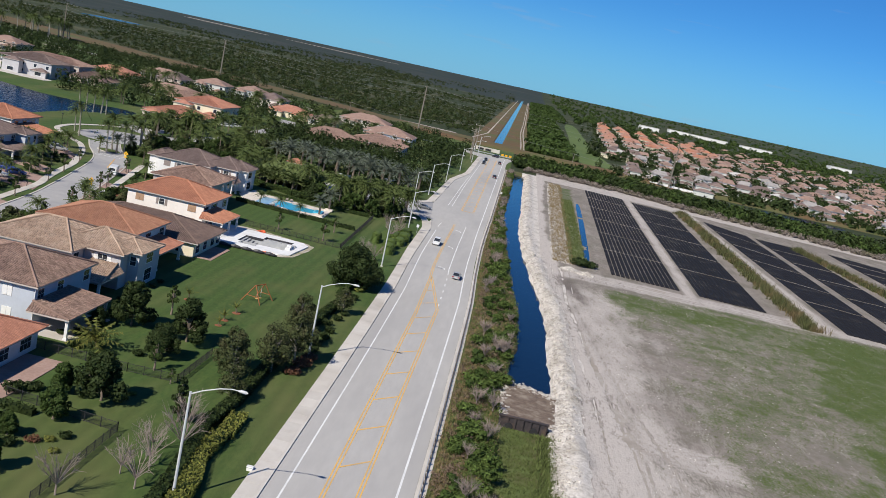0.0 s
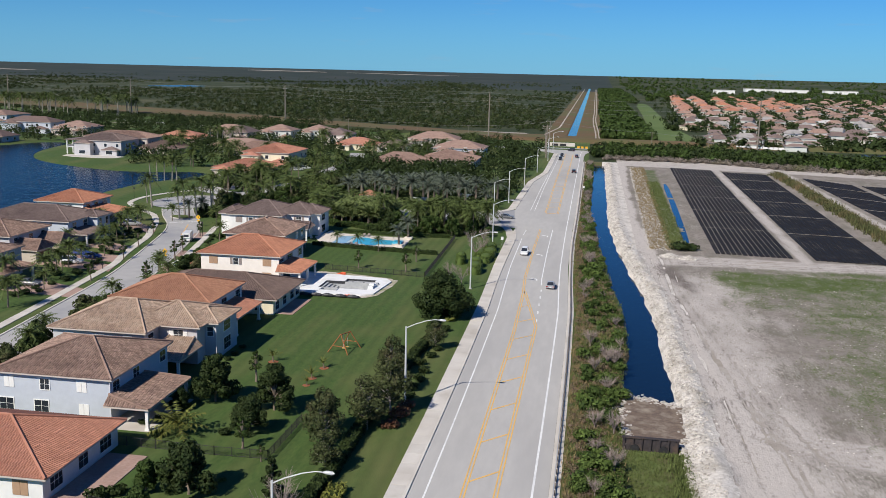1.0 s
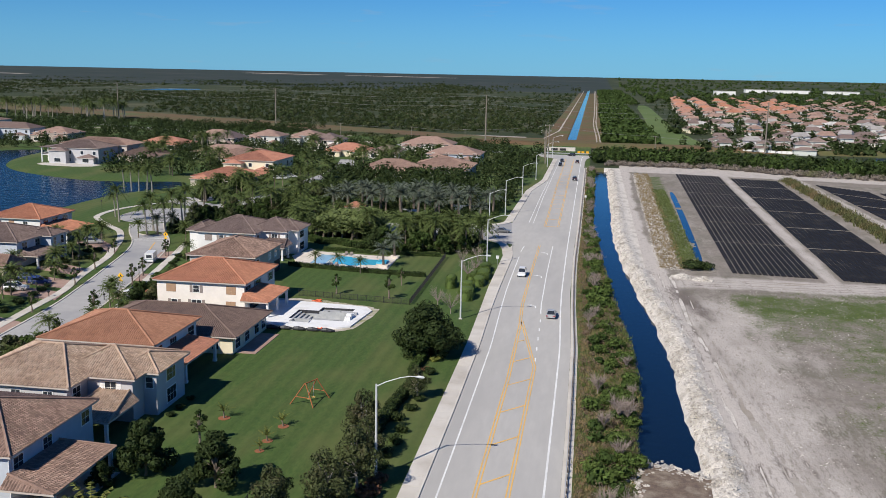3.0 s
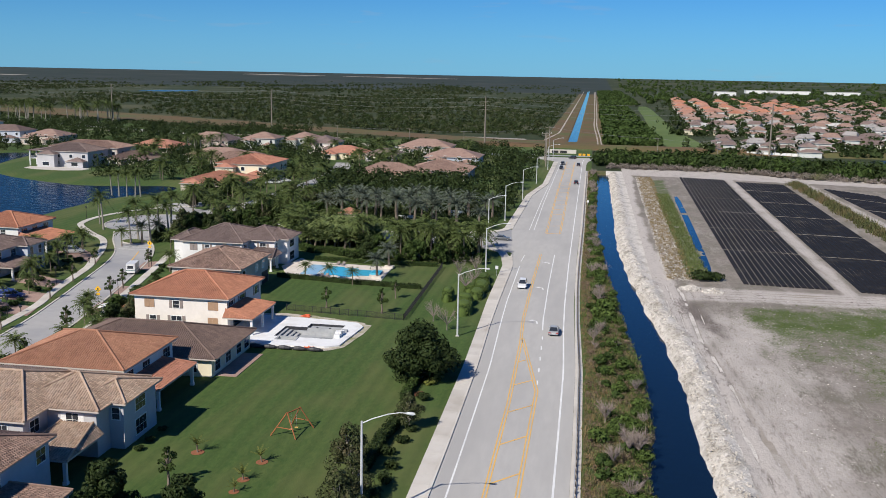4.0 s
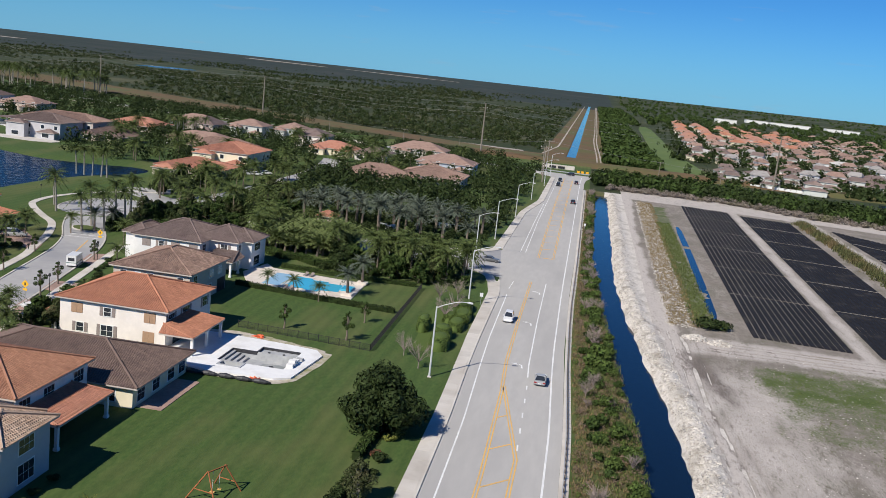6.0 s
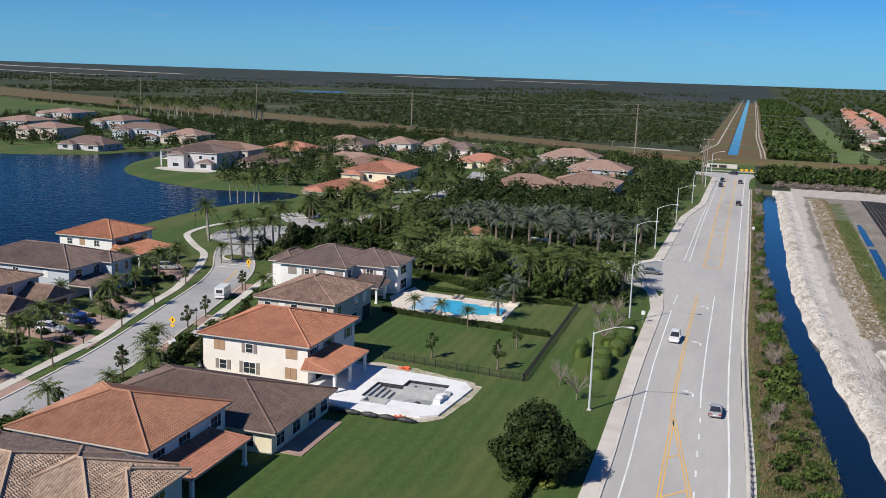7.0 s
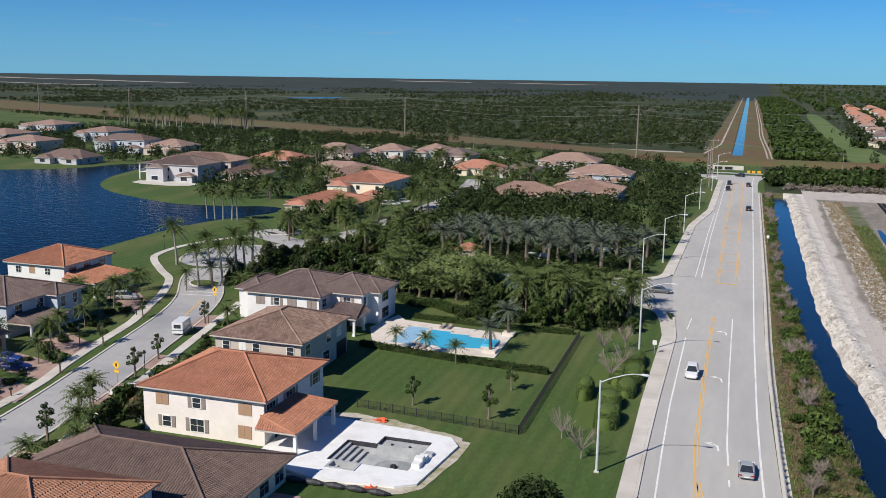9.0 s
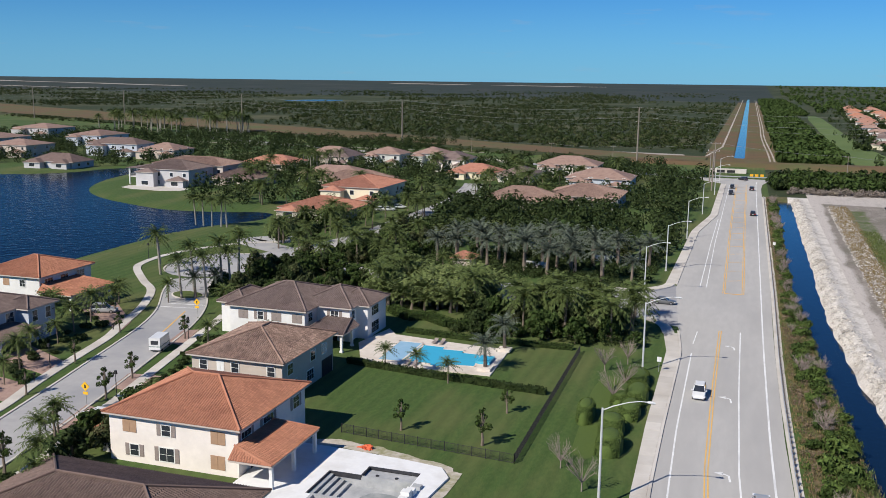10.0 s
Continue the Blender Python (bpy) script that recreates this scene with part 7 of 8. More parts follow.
for i in range(5):
    x = -53.2 + i * 2.6
    k = Kit().tube([(x - 1.5, 183.7, .2), (x - .8, 183.4, .34), (x, 183.35, .4), (x + .8, 183.4, .32), (x + 1.5, 183.7, .2)], [.1, .32, .4, .3, .12], 9)
    tagged(k.make("liner_roll", LINER, base=(x, 183.5, 0)), "crumpled roll of black plastic liner by the pool", "plastic liner", "liner rolls")
for x, y in ((-43.9, 184.2), (-50.6, 204.6)):
    k = Kit()
    for j in range(14):
        k.tube([(x + rs.normal() * .5, y + rs.normal() * .3, .05), (x + rs.normal() * .5, y + rs.normal() * .3, .4), (x + rs.normal() * .6, y + rs.normal() * .3, .08)], [.09, .12, .08], 5)
    tagged(k.make("barrier_net", NET, base=(x, y, 0)), "heap of orange plastic barrier netting on the ground", "barrier netting", "netting heaps")

pool = thing("swimming_pool", (-56, 247, 0), "finished swimming pool with bright blue water and travertine deck", "swimming pool")
deck = [(-70.3, 248.0), (-66.2, 239.2), (-58.5, 237.6), (-43.7, 238.0), (-44.2, 252.8), (-50.5, 253.2), (-57, 254.0), (-66, 255.2), (-68.6, 258.6)]
Kit().sheet(deck, .2, thick=.3).make("deck", DECK, pool)
WATERBLUE = mat("pool_tile_floor", (0.07, 0.42, 0.60), (0.09, 0.48, 0.66), 0.5, (0.05, 0.34, 0.52), 0.3, 0.4, 0.3)
basin = [(-58.8, 240.4), (-59.0, 250.5), (-55.0, 250.4), (-54.9, 249.2), (-51.3, 249.4), (-51.2, 248.3), (-48.0, 248.2), (-47.2, 241.5), (-51.0, 240.9), (-51.2, 239.5), (-54.4, 239.6), (-54.6, 240.5)]
shelf = [(-63.5, 239.8), (-63.8, 251.4), (-59.5, 251.4), (-59.4, 240.1)]
Kit().sheet(basin, .216).make("water", POOLW, pool)
Kit().sheet(shelf, .216).make("sun_shelf", mat("shallow_water", (0.30, 0.50, 0.64), (0.36, 0.55, 0.68), .6, None, rough=.1), pool)
for name_, line, m_ in (("coping", basin, DECK), ("shelf_coping", shelf, DECK)):
    k = Kit()
    for (ax, ay), (bx, by) in zip(line, line[1:] + line[:1]):
        d = Vector((bx - ax, by - ay, 0)).normalized() * .16
        k.sheet([(ax - d.x - d.y, ay - d.y + d.x), (bx + d.x - d.y, by + d.y + d.x), (bx + d.x + d.y, by + d.y - d.x), (ax - d.x + d.y, ay - d.y - d.x)], .25, thick=.08)
    k.make(name_, m_, pool)
for i in range(3):
    Kit().box(-59.3 + i * .34, -59.12 + i * .34, 240.6, 250.2, .2, .222).make("step_edge", WATERBLUE, pool)
for x, y in ((-45.2, 240.6), (-44.9, 252.0)):
    Kit().box(x - 1.1, x + 1.1, y - 1.1, y + 1.1, .2, .62).box(x - .85, x + .85, y - .85, y + .85, .62, .66).make("planter", DECK, pool)
Kit().box(-47.6, -45.2, 243.2, 246.8, .2, .6).make("spa", WATERBLUE, pool)
Kit().box(-47.3, -45.5, 243.5, 246.5, .6, .62).make("spa_water", POOLW, pool)
for i, (x, y) in enumerate(((-57.6, 252.4), (-56.3, 252.4), (-57.8, 238.9), (-56.6, 238.9))):
    l = thing("sun_lounger", (x, y, .22), "dark sun lounger on the pool deck", "lounger", "loungers")
    Kit().box(x - .35, x + .35, y - .9, y + .5, .42, .52).make("seat", SHUTTER_GREY, l)
    k = Kit()
    k.quad((x - .35, y + .5, .5), (x + .35, y + .5, .5), (x + .35, y + 1.0, .85), (x - .35, y + 1.0, .85))
    k.quad((x - .35, y + 1.04, .8), (x + .35, y + 1.04, .8), (x + .35, y + .54, .44), (x - .35, y + .54, .44))
    k.make("backrest", SHUTTER_GREY, l)
    for dx in (-.3, .3):
        for dy in (-.8, .4):
            Kit().box(x + dx - .03, x + dx + .03, y + dy - .03, y + dy + .03, .22, .43).make("leg", SHUTTER_GREY, l)


def fence(pts, label, h=1.25, step=1.8, seed=0):
    f = thing("fence", (*pts[0], 0), label, "fence", "yard fences")
    for (ax, ay), (bx, by) in zip(pts, pts[1:]):
        d = Vector((bx - ax, by - ay, 0))
        n = max(1, int(d.length / step))
        u = d.normalized()
        for i in range(n + 1):
            p = Vector((ax, ay, 0)) + d * (i / n)
            Kit().box(p.x - .04, p.x + .04, p.y - .04, p.y + .04, 0, h + .08).make("post", BLACK, f)
        for z in (.12, h - .06):
            Kit().tube([(ax, ay, z), (bx, by, z)], [.025, .025], 4).make("rail", BLACK, f)
        k = Kit()
        m = int(d.length / .12)
        for i in range(m):
            p = Vector((ax, ay, 0)) + d * ((i + .5) / m)
            k.tube([(p.x, p.y, .1), (p.x, p.y, h)], [.017, .017], 3, cap=False)
        tagged(k.make("picket_infill", BLACK, f), kind="stuff")
    return f


fence([(-56.0, 208.6), (-32.1, 206.3), (-32.6, 256.0)], "black metal picket fence round the mown yard", seed=1)
fence([(-54.6, 104.2), (-39.3, 103.6), (-32.6, 103.8), (-32.3, 116.2)], "low black metal fence along the back garden", 1.2)
fence([(-47.0, 88.5), (-39.0, 87.2), (-32.7, 86.2), (-32.9, 68.0)], "low black metal fence beside the lawn", 1.2)


def hedge(pts, w, h, material, label, seed, dens=60, size=.17):
    rng = np.random.default_rng(seed)
    k = Kit()
    c = Kit()
    for (ax, ay), (bx, by) in zip(pts, pts[1:]):
        d = np.array([bx - ax, by - ay])
        ln = np.hypot(*d)
        n = int(ln * dens * (w + 2 * h) / 3)
        u = d / ln
        nx_, ny_ = -u[1], u[0]
        # box core in the dark leaf colour, a little smaller than the clipped outline
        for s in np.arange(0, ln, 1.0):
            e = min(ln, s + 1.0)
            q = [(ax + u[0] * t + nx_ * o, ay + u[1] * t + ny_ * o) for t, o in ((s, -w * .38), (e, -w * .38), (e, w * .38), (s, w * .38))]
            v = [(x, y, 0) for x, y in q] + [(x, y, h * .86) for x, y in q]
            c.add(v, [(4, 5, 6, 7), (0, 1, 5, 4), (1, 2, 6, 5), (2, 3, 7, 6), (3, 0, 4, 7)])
        t, f = rng.random(n) * ln, rng.random(n) * (w + 2 * h)
        o = np.where(f < h, -w / 2, np.where(f < 2 * h, w / 2, f - 2 * h - w / 2))
        z = np.where(f < h, f, np.where(f < 2 * h, f - h, h))
        p = np.stack([ax + u[0] * t + nx_ * o, ay + u[1] * t + ny_ * o, z], 1) + rng.normal(size=(n, 3)) * .05
        a, b = rng.normal(size=(n, 3)), rng.normal(size=(n, 3))
        a *= size / np.linalg.norm(a, axis=1)[:, None]
        b *= .7 * size / np.linalg.norm(b, axis=1)[:, None]
        k.bulk(np.stack([p - a, p + b, p + a, p - b], 1), [(0, 1, 2), (0, 2, 3)])
    hd = thing("hedge", (*pts[0], 0), label, "hedge", "hedges")
    k.make("foliage", material, hd)
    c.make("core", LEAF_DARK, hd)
    return hd


hedge([(-67.5, 237.0), (-50, 234.2), (-33.6, 232.6)], 1.1, 1.0, LEAF_DARK, "clipped dark green hedge along the pool garden", 51)
hedge([(-65.0, 258.0), (-50, 256.5), (-34.0, 257.2)], 1.2, .9, LEAF, "clipped green hedge behind the pool", 52)
hedge([(-73.0, 271.0), (-67.8, 266.5), (-64.5, 268.0), (-58.8, 264.2), (-52.0, 264.0)], 2.2, 1.5, LEAF, "wide clipped hedge behind the pool lawn", 53)
for pts, w, h in (([(-22.9, 70), (-23.2, 78), (-24.6, 92), (-23.9, 102.5), (-24.0, 113), (-23.0, 148), (-21.8, 160)], 1.3, 1.5), ([(-23.4, 163), (-22.6, 186)], 1.2, 1.2)):
    hedge(pts, w, h, LEAF_DARK if h > 1.25 else LEAF, "long clipped hedge along the verge", int(w * 10 + pts[0][1]))
hedge([(-22.2, 97.6), (-22.0, 91.0)], 1.9, .95, LEAF_YELLOW, "low yellow-green clipped hedge on the verge", 57, 90)
hedge([(-22.4, 90.6), (-22.7, 84.0), (-21.4, 78.5), (-20.9, 70)], 2.0, 1.15, LEAF_YELLOW, "broad yellow-green hedge on the verge", 58, 90)
hedge([(-48.5, 85.8), (-42.0, 85.4)], 1.2, .8, LEAF_DARK, "low dark hedge beside the patio", 59)
# rounded topiary masses by the sidewalk
LAWNLEAF = mat("clipped_leaves", (0.06, 0.095, 0.02), (0.09, 0.13, 0.03), 5.0, None, rough=0.9, bump=.06, bscale=9, island=0.25)


def topiary(x, y, rx, ry, h, label, seed, material=LAWNLEAF):
    rng = np.random.default_rng(seed)
    t = thing("topiary", (x, y, 0), label, "hedge", "clipped shrubs")
    k, c = Kit(), Kit()
    n = int(520 * rx * ry)
    d = rng.normal(size=(n, 3))
    d[:, 2] = np.abs(d[:, 2])
    d /= np.linalg.norm(d, axis=1)[:, None]
    f = .8 / np.maximum(np.abs(d).max(1), .72)
    p = np.stack([x + d[:, 0] * rx * f, y + d[:, 1] * ry * f, np.maximum(.05, d[:, 2] * h * f)], 1)
    a, b = rng.normal(size=(n, 3)), rng.normal(size=(n, 3))
    a *= .10 / np.linalg.norm(a, axis=1)[:, None]
    b *= .08 / np.linalg.norm(b, axis=1)[:, None]
    k.bulk(np.stack([p - a, p + b, p + a, p - b], 1), [(0, 1, 2), (0, 2, 3)])
    rings = 6
    v, f = [], []
    for i in range(rings):
        e = i / (rings - 1) * 1.45
        for j in range(14):
            g = j / 14 * 6.283
            v.append((x + math.cos(g) * rx * .95 * math.cos(e) ** .5, y + math.sin(g) * ry * .95 * math.cos(e) ** .5, h * .9 * math.sin(e)))
    f = [(i * 14 + j, i * 14 + (j + 1) % 14, (i + 1) * 14 + (j + 1) % 14, (i + 1) * 14 + j) for i in range(rings - 1) for j in range(14)] + [tuple(70 + j for j in range(14))]
    c.add(v, f)
    c.make("core", material, t, smooth=True)
    k.make("foliage", material, t)


for i, (x, y, rx, ry, h) in enumerate(((-26.4, 224.6, 1.3, 3.2, 2.9), (-22.4, 221.0, 1.9, 2.8, 2.6), (-21.8, 214.6, 1.9, 3.4, 2.7), (-20.9, 228.5, 1.7, 4.0, 1.9), (-20.7, 235.5, 1.9, 4.6, 2.0), (-21.6, 242.5, 2.2, 4.6, 2.1), (-22.8, 235.0, 1.6, 5.0, 1.7))):
    topiary(x, y, rx, ry, h, "rounded clipped green shrub beside the sidewalk", 60 + i)
mat_k = Kit().sheet(rounded([(-27.9, 243), (-26.6, 219), (-26.2, 211), (-22.8, 210), (-23.4, 229), (-23.6, 246)], 2), .045)
tagged(mat_k.make("ground_cover", LAWNLEAF), "bright green ground cover between the clipped shrubs", "ground cover", kind="structure")
cop = bush("round copper-brown bush on the verge", 25, 1.2, 1.1, 420, .16, REDLEAF, "bush", "bushes")
place(cop, [at(-20.6, 117.0, 0, 1.1), at(-20.2, 121.0, 30, 1.3), at(-19.9, 124.5, 30, 1.1), at(-21.5, 165.5, 0, .7), at(-39.0, 79.6, 0, .7)])
yel = bush("yellow-green bush under the tree", 26, 1.1, .9, 320, .16, LEAF_YELLOW, "bush", "bushes")
place(yel, [at(-20.9, 171.0), at(-36.0, 78.4, 0, .55), at(-37.6, 80.6, 10, .6), at(-35.6, 97.0, 10, .5)])
dk = bush("dark green garden shrub", 27, 1.1, 1.2, 320, .19, LEAF_DARK, "bush", "bushes")
place(dk, [at(-42.4, 80.2, 0, 1.1), at(-40.6, 77.6, 0, .9), at(-44.0, 81.6, 0, 1.2), at(-36.6, 82.0, 0, .7), at(-47.0, 90.0, 0, 1.2), at(-45.4, 91.6, 0, 1.0), at(-41.5, 99.0, 0, .7), at(-40.6, 110.0, 0, .8), at(-48.5, 107.5, 0, .9), at(-49.8, 112.0, 0, 1.1)] + [at(-21.0 + R.uniform(-1.2, 1), y, y * 7, R.uniform(.6, 1.1)) for y in range(128, 166, 4)] + [at(-52.5 + R.uniform(-.5, .5), y, 0, .7) for y in (111, 123, 131, 134)]
      + [at(-51.8, y, 0, .6) for y in (139, 142, 145.5)] + [at(R.uniform(-62, -56), 186.8 + R.uniform(-1, 1), 0, .6) for i in range(4)] + [at(R.uniform(-97, -80), 240 + R.uniform(-2, 2), 0, .9) for i in range(9)]
      + [at(-83 + R.uniform(-4, 2), y, 0, .9) for y in range(182, 214, 4)] + [at(estate_x(168 + 2.1 * i, 2.5, 13), 168 + 2.1 * i, 0, R.uniform(.6, 1.1)) for i in range(46)] + [at(float(np.interp(150 + 2.2 * i, [150, 188, 207, 243, 257], [-79.5, -86.4, -90.9, -99.2, -102.6])) + R.uniform(1.6, 4.5), 150 + 2.2 * i, 0, R.uniform(.5, .95)) for i in range(42)])

WOOD_RED = mat("cedar_timber", (0.36, 0.13, 0.05), (0.28, 0.10, 0.04), 2.0, None, rough=0.8, stretch=(1, 1, .3))
sw = thing("swing_frame", (-35.6, 149, 0), "reddish timber swing frame standing on the lawn", "swing set")
T1, T2 = Vector((-35.6, 147.6, 2.9)), Vector((-34.6, 149.8, 2.9))
for t, feet in ((T1, ((-37.6, 146.8), (-34.0, 146.0))), (T2, ((-36.2, 151.2), (-32.9, 150.4)))):
    for fx, fy in feet:
        Kit().tube([t + Vector((0, 0, .1)), (fx, fy, 0)], [.08, .08], 6).make("leg", WOOD_RED, sw)
    a, b = (t.lerp(Vector((*p, 0)), .62) for p in feet)
    Kit().tube([a, b], [.06, .06], 6).make("cross_bar", WOOD_RED, sw)
Kit().tube([T1 - (T2 - T1) * .1, T2 + (T2 - T1) * .1], [.09, .09], 6).make("top_beam", WOOD_RED, sw)
for f in (.3, .7):
    p = T1.lerp(T2, f)
    Kit().tube([p, (p.x, p.y, .5)], [.02, .02], 4).make("rope", WHITE, sw)
    Kit().box(p.x - .25, p.x + .25, p.y - .12, p.y + .12, .42, .5).make("seat", YELLOW, sw)

ub = thing("utility_box", (-17.0, 84.9, 0), "small white utility box in the verge grass", "utility box")
Kit().box(-17.35, -16.65, 84.65, 85.15, 0, .42, top=.94).make("body", TRIM, ub)
Kit().box(-17.4, -16.6, 84.6, 85.2, .42, .5, top=.9).make("lid", TRIM, ub)


# ---- street lamps, poles, wires, road signs ----
def lamp(h=11.4, arm=4.6):
    t = new("street_lamp")
    tagged(t, "tall pale metal street lamp with one bent arm", "street lamp", "road lamps")
    Kit().tube([(0, 0, -.2), (0, 0, h * .5), (0, 0, h)], [.17, .14, .11], 10).make("pole", POLEPAINT, t, base=(0, 0, 0))
    Kit().box(-.3, .3, -.3, .3, 0, .12).make("base_plate", CONCRETE, t, base=(0, 0, 0))
    pts = [(0, 0, h - .25), (arm * .25, 0, h + .35), (arm * .6, 0, h + .95), (arm * .85, 0, h + 1.2), (arm, 0, h + 1.2)]
    Kit().tube(pts, [.07, .06, .055, .05, .05], 8).make("arm", POLEPAINT, t, base=(0, 0, 0))
    k = Kit().tube([(arm - .1, 0, h + 1.18), (arm + .25, 0, h + 1.2), (arm + .75, 0, h + 1.17), (arm + .95, 0, h + 1.15)], [.06, .16, .17, .05], 10)
    k.make("lamp_head", POLEPAINT, t, base=(0, 0, 0), smooth=True)
    return t


lp = lamp()
place(lp, [at(-20.3, 125.6), at(-21.9, 75.0), at(-20.6, 198.0), at(-21.3, 249.0), at(-27.0, 306.0, 0, .92), at(-24.6, 333.0), at(-22.8, 384.0), at(-21.0, 440.0, 0, .95), at(-19.0, 500.0), at(-18.5, 548.0)])


def wood_pole(h, r=.16, arms=1, name="utility_pole"):
    t = new(name)
    tagged(t, "weathered utility pole carrying overhead wires", "utility pole", "utility poles")
    Kit().tube([(0, 0, -.3), (0, 0, h)], [r * 1.3, r * .8], 9).make("pole", WOODPOLE, t, base=(0, 0, 0))
    for i in range(arms):
        z = h - .4 - i * 2.6
        Kit().tube([(-1.3, 0, z), (1.3, 0, z)], [.07, .07], 6).make("cross_arm", WOODPOLE, t, base=(0, 0, 0))
        for x in (-1.2, 1.2):
            Kit().tube([(x, 0, z), (x, 0, z + .35)], [.06, .05], 6).make("insulator", POLEPAINT, t, base=(0, 0, 0))
    return t


tall = wood_pole(31.5, .42, 4, "transmission_pole")
tagged(tall, "very tall pale transmission pole with several wires", "transmission pole", "transmission poles")
TALL = [(-875, 972), (-713.5, 903), (-550.5, 832.5), (-389.5, 763.5), (-228.5, 694.3), (-66.0, 636.5), (108.2, 628), (300, 622), (480, 616)]
place(tall, [at(x, y) for x, y in TALL])
low = wood_pole(9.0, .14, 1)
place(low, [at(-22.0, 575, 0, 1.9), at(-118, 651), at(-172, 668), at(-80, 640), at(40, 598, 0, 1.2), at(75, 606, 0, 1.1), at(-20.8, 516, 0, 1.95), at(-23.0, 548, 0, 1.6)])


WIRE = mat("weathered_wire", (0.30, 0.30, 0.30), (0.25, 0.25, 0.25), 2.0, None, rough=0.6)


def wire(pts, sag, r, label):
    k = Kit()
    full = []
    for (a, b) in zip(pts, pts[1:]):
        a, b = Vector(a), Vector(b)
        for i in range(8):
            f = i / 8
            p = a.lerp(b, f)
            p.z -= sag * 4 * f * (1 - f)
            full.append(p)
    full.append(Vector(pts[-1]))
    k.tube(full, [r * .7] * len(full), 4)
    return tagged(k.make("overhead_wire", WIRE, base=pts[0]), label, "wire", "overhead wires")


for i in range(4):
    for dx in (-1.2, 1.2):
        if i % 2 == 0 or dx < 0:
            wire([(x + dx, y, 31.2 - 2.6 * i) for x, y in TALL], 3.2 + .3 * i, .035, "thin overhead transmission wire sagging between tall poles")
wire([(-22, 575, 16.8), (40, 598, 10.6), (75, 606, 9.8), (140, 622, 10)], 1.2, .06, "low overhead wire crossing the road end")
wire([(-22, 575, 16.5), (-80, 640, 8.8), (-118, 651, 8.8), (-172, 668, 8.8)], 1.0, .05, "low overhead wire along the levee")

# small sign on the verge, one beside the right shoulder, mast arm lamps
for x, y, lab in ((-18.8, 249.6, "back of a small white road sign on the verge"), (1.3, 372, "small white road sign by the guardrail")):
    s = thing("road_sign", (x, y, 0), lab, "road sign", "road signs")
    Kit().tube([(x, y, -.1), (x, y, 2.5)], [.04, .04], 6).make("post", STEEL, s)
    Kit().box(x - .35, x + .35, y - .03, y + .03, 1.7, 2.5).make("plate", WHITE, s)


def arrow_mark(x, y):
    k = Kit()
    z = ROAD_Z + .014
    k.quad((x + .9, y - 1.6, z), (x + 1.15, y - 1.6, z), (x + .95, y + .2, z), (x + .7, y + .1, z))
    k.quad((x + .7, y + .1, z), (x + .95, y + .2, z), (x + .1, y + .85, z), (x + .05, y + .5, z))
    k.add([(x - .9, y + .65, z), (x + .2, y + .1, z), (x + .15, y + 1.25, z)], [(0, 1, 2)])
    k.make("arrow_marking", WHITE, road)


for x, y in ((-8.0, 211.0), (-8.4, 239.5), (-8.4, 268.0)):
    arrow_mark(x, y)

# far end: junction barrier, control structure, track over the levee
bar = thing("junction_barrier", (-10, 576, 0), "low dark guardrail facing the end of the road", "guardrail")
Kit().box(-34, 8, 575.6, 575.8, .5, .95).make("rail", STEEL, bar)
for i in range(14):
    Kit().box(-33.8 + i * 3, -33.6 + i * 3, 575.8, 576.0, 0, .95).make("post", WOODPOLE, bar)
cul = thing("water_control", (-16, 601, 0), "concrete water control structure with two dark openings", "culvert")
Kit().box(-25, -7, 600, 603, -.1, 2.1).make("headwall", CONCRETE, cul)
# black slabs on the closed headwall: the openings' inner shade as plain colour
for x in (-19.5, -14.5):
    Kit().box(x - 1.9, x + 1.9, 599.8, 600.0, .3, 1.6).make("opening", BLACK, cul)
HAZARD = mat("hazard_yellow", (0.8, 0.42, 0.03), (0.7, 0.36, 0.03), 2.0, None, rough=0.6)
for x in (-4.5, -2.2, 0.4):
    b = thing("warning_board", (x, 580.6, 0), "yellow-orange warning board at the road end", "warning board", "warning boards")
    Kit().box(x - .8, x + .8, 580.5, 580.6, .6, 1.8).make("board", HAZARD, b)
    for dx in (-.6, .6):
        Kit().box(x + dx - .05, x + dx + .05, 580.6, 580.68, 0, 1.7).make("leg", WOODPOLE, b)
k = Kit()
for off in (4.2, 6.6):
    pts = [(off + 2 * math.sin(y / 90.0) * (1 - min(1, (y - 660) / 500)), y) for y in np.arange(660, 2600, 25.0)]
    k.strip([(x - .5, y) for x, y in pts], [(x + .5, y) for x, y in pts], .1)
pts = [(-24 - max(0, 800 - y) * .08, y) for y in np.arange(672, 2600, 25.0)]
k.strip([(x - .7, y) for x, y in pts], [(x + .7, y) for x, y in pts], .1)
k.sheet([(-400, 672), (60, 668), (60, 671.5), (-400, 676)], .12)
tagged(k.make("ground_levee_tracks", TRACK), "pale wheel tracks along the levee and far canal", "dirt track", kind="structure")
k = Kit().sheet([(-100, 694), (-40, 690), (-46, 716), (-92, 722)], .06)
tagged(k.make("ground_bare_patch", DIRT), "bare white sandy patch beyond the levee", "sand", kind="structure")
# pale wall along the subdivision's edge
for (ax, ay), (bx, by) in (((-170, 622), (-120, 604)), ((-110, 600), (-60, 578))):
    w = thing("garden_wall", (ax, ay, 0), "low white boundary wall of the estate", "wall", "boundary walls")
    d = Vector((bx - ax, by - ay, 0)).normalized()
    n = Vector((-d.y, d.x, 0)) * .12
    k = Kit()
    q = [(ax - n.x, ay - n.y), (bx - n.x, by - n.y), (bx + n.x, by + n.y), (ax + n.x, ay + n.y)]
    k.sheet(q, 1.3, thick=1.3)
    k.make("wall_panel", CONCRETE, w)


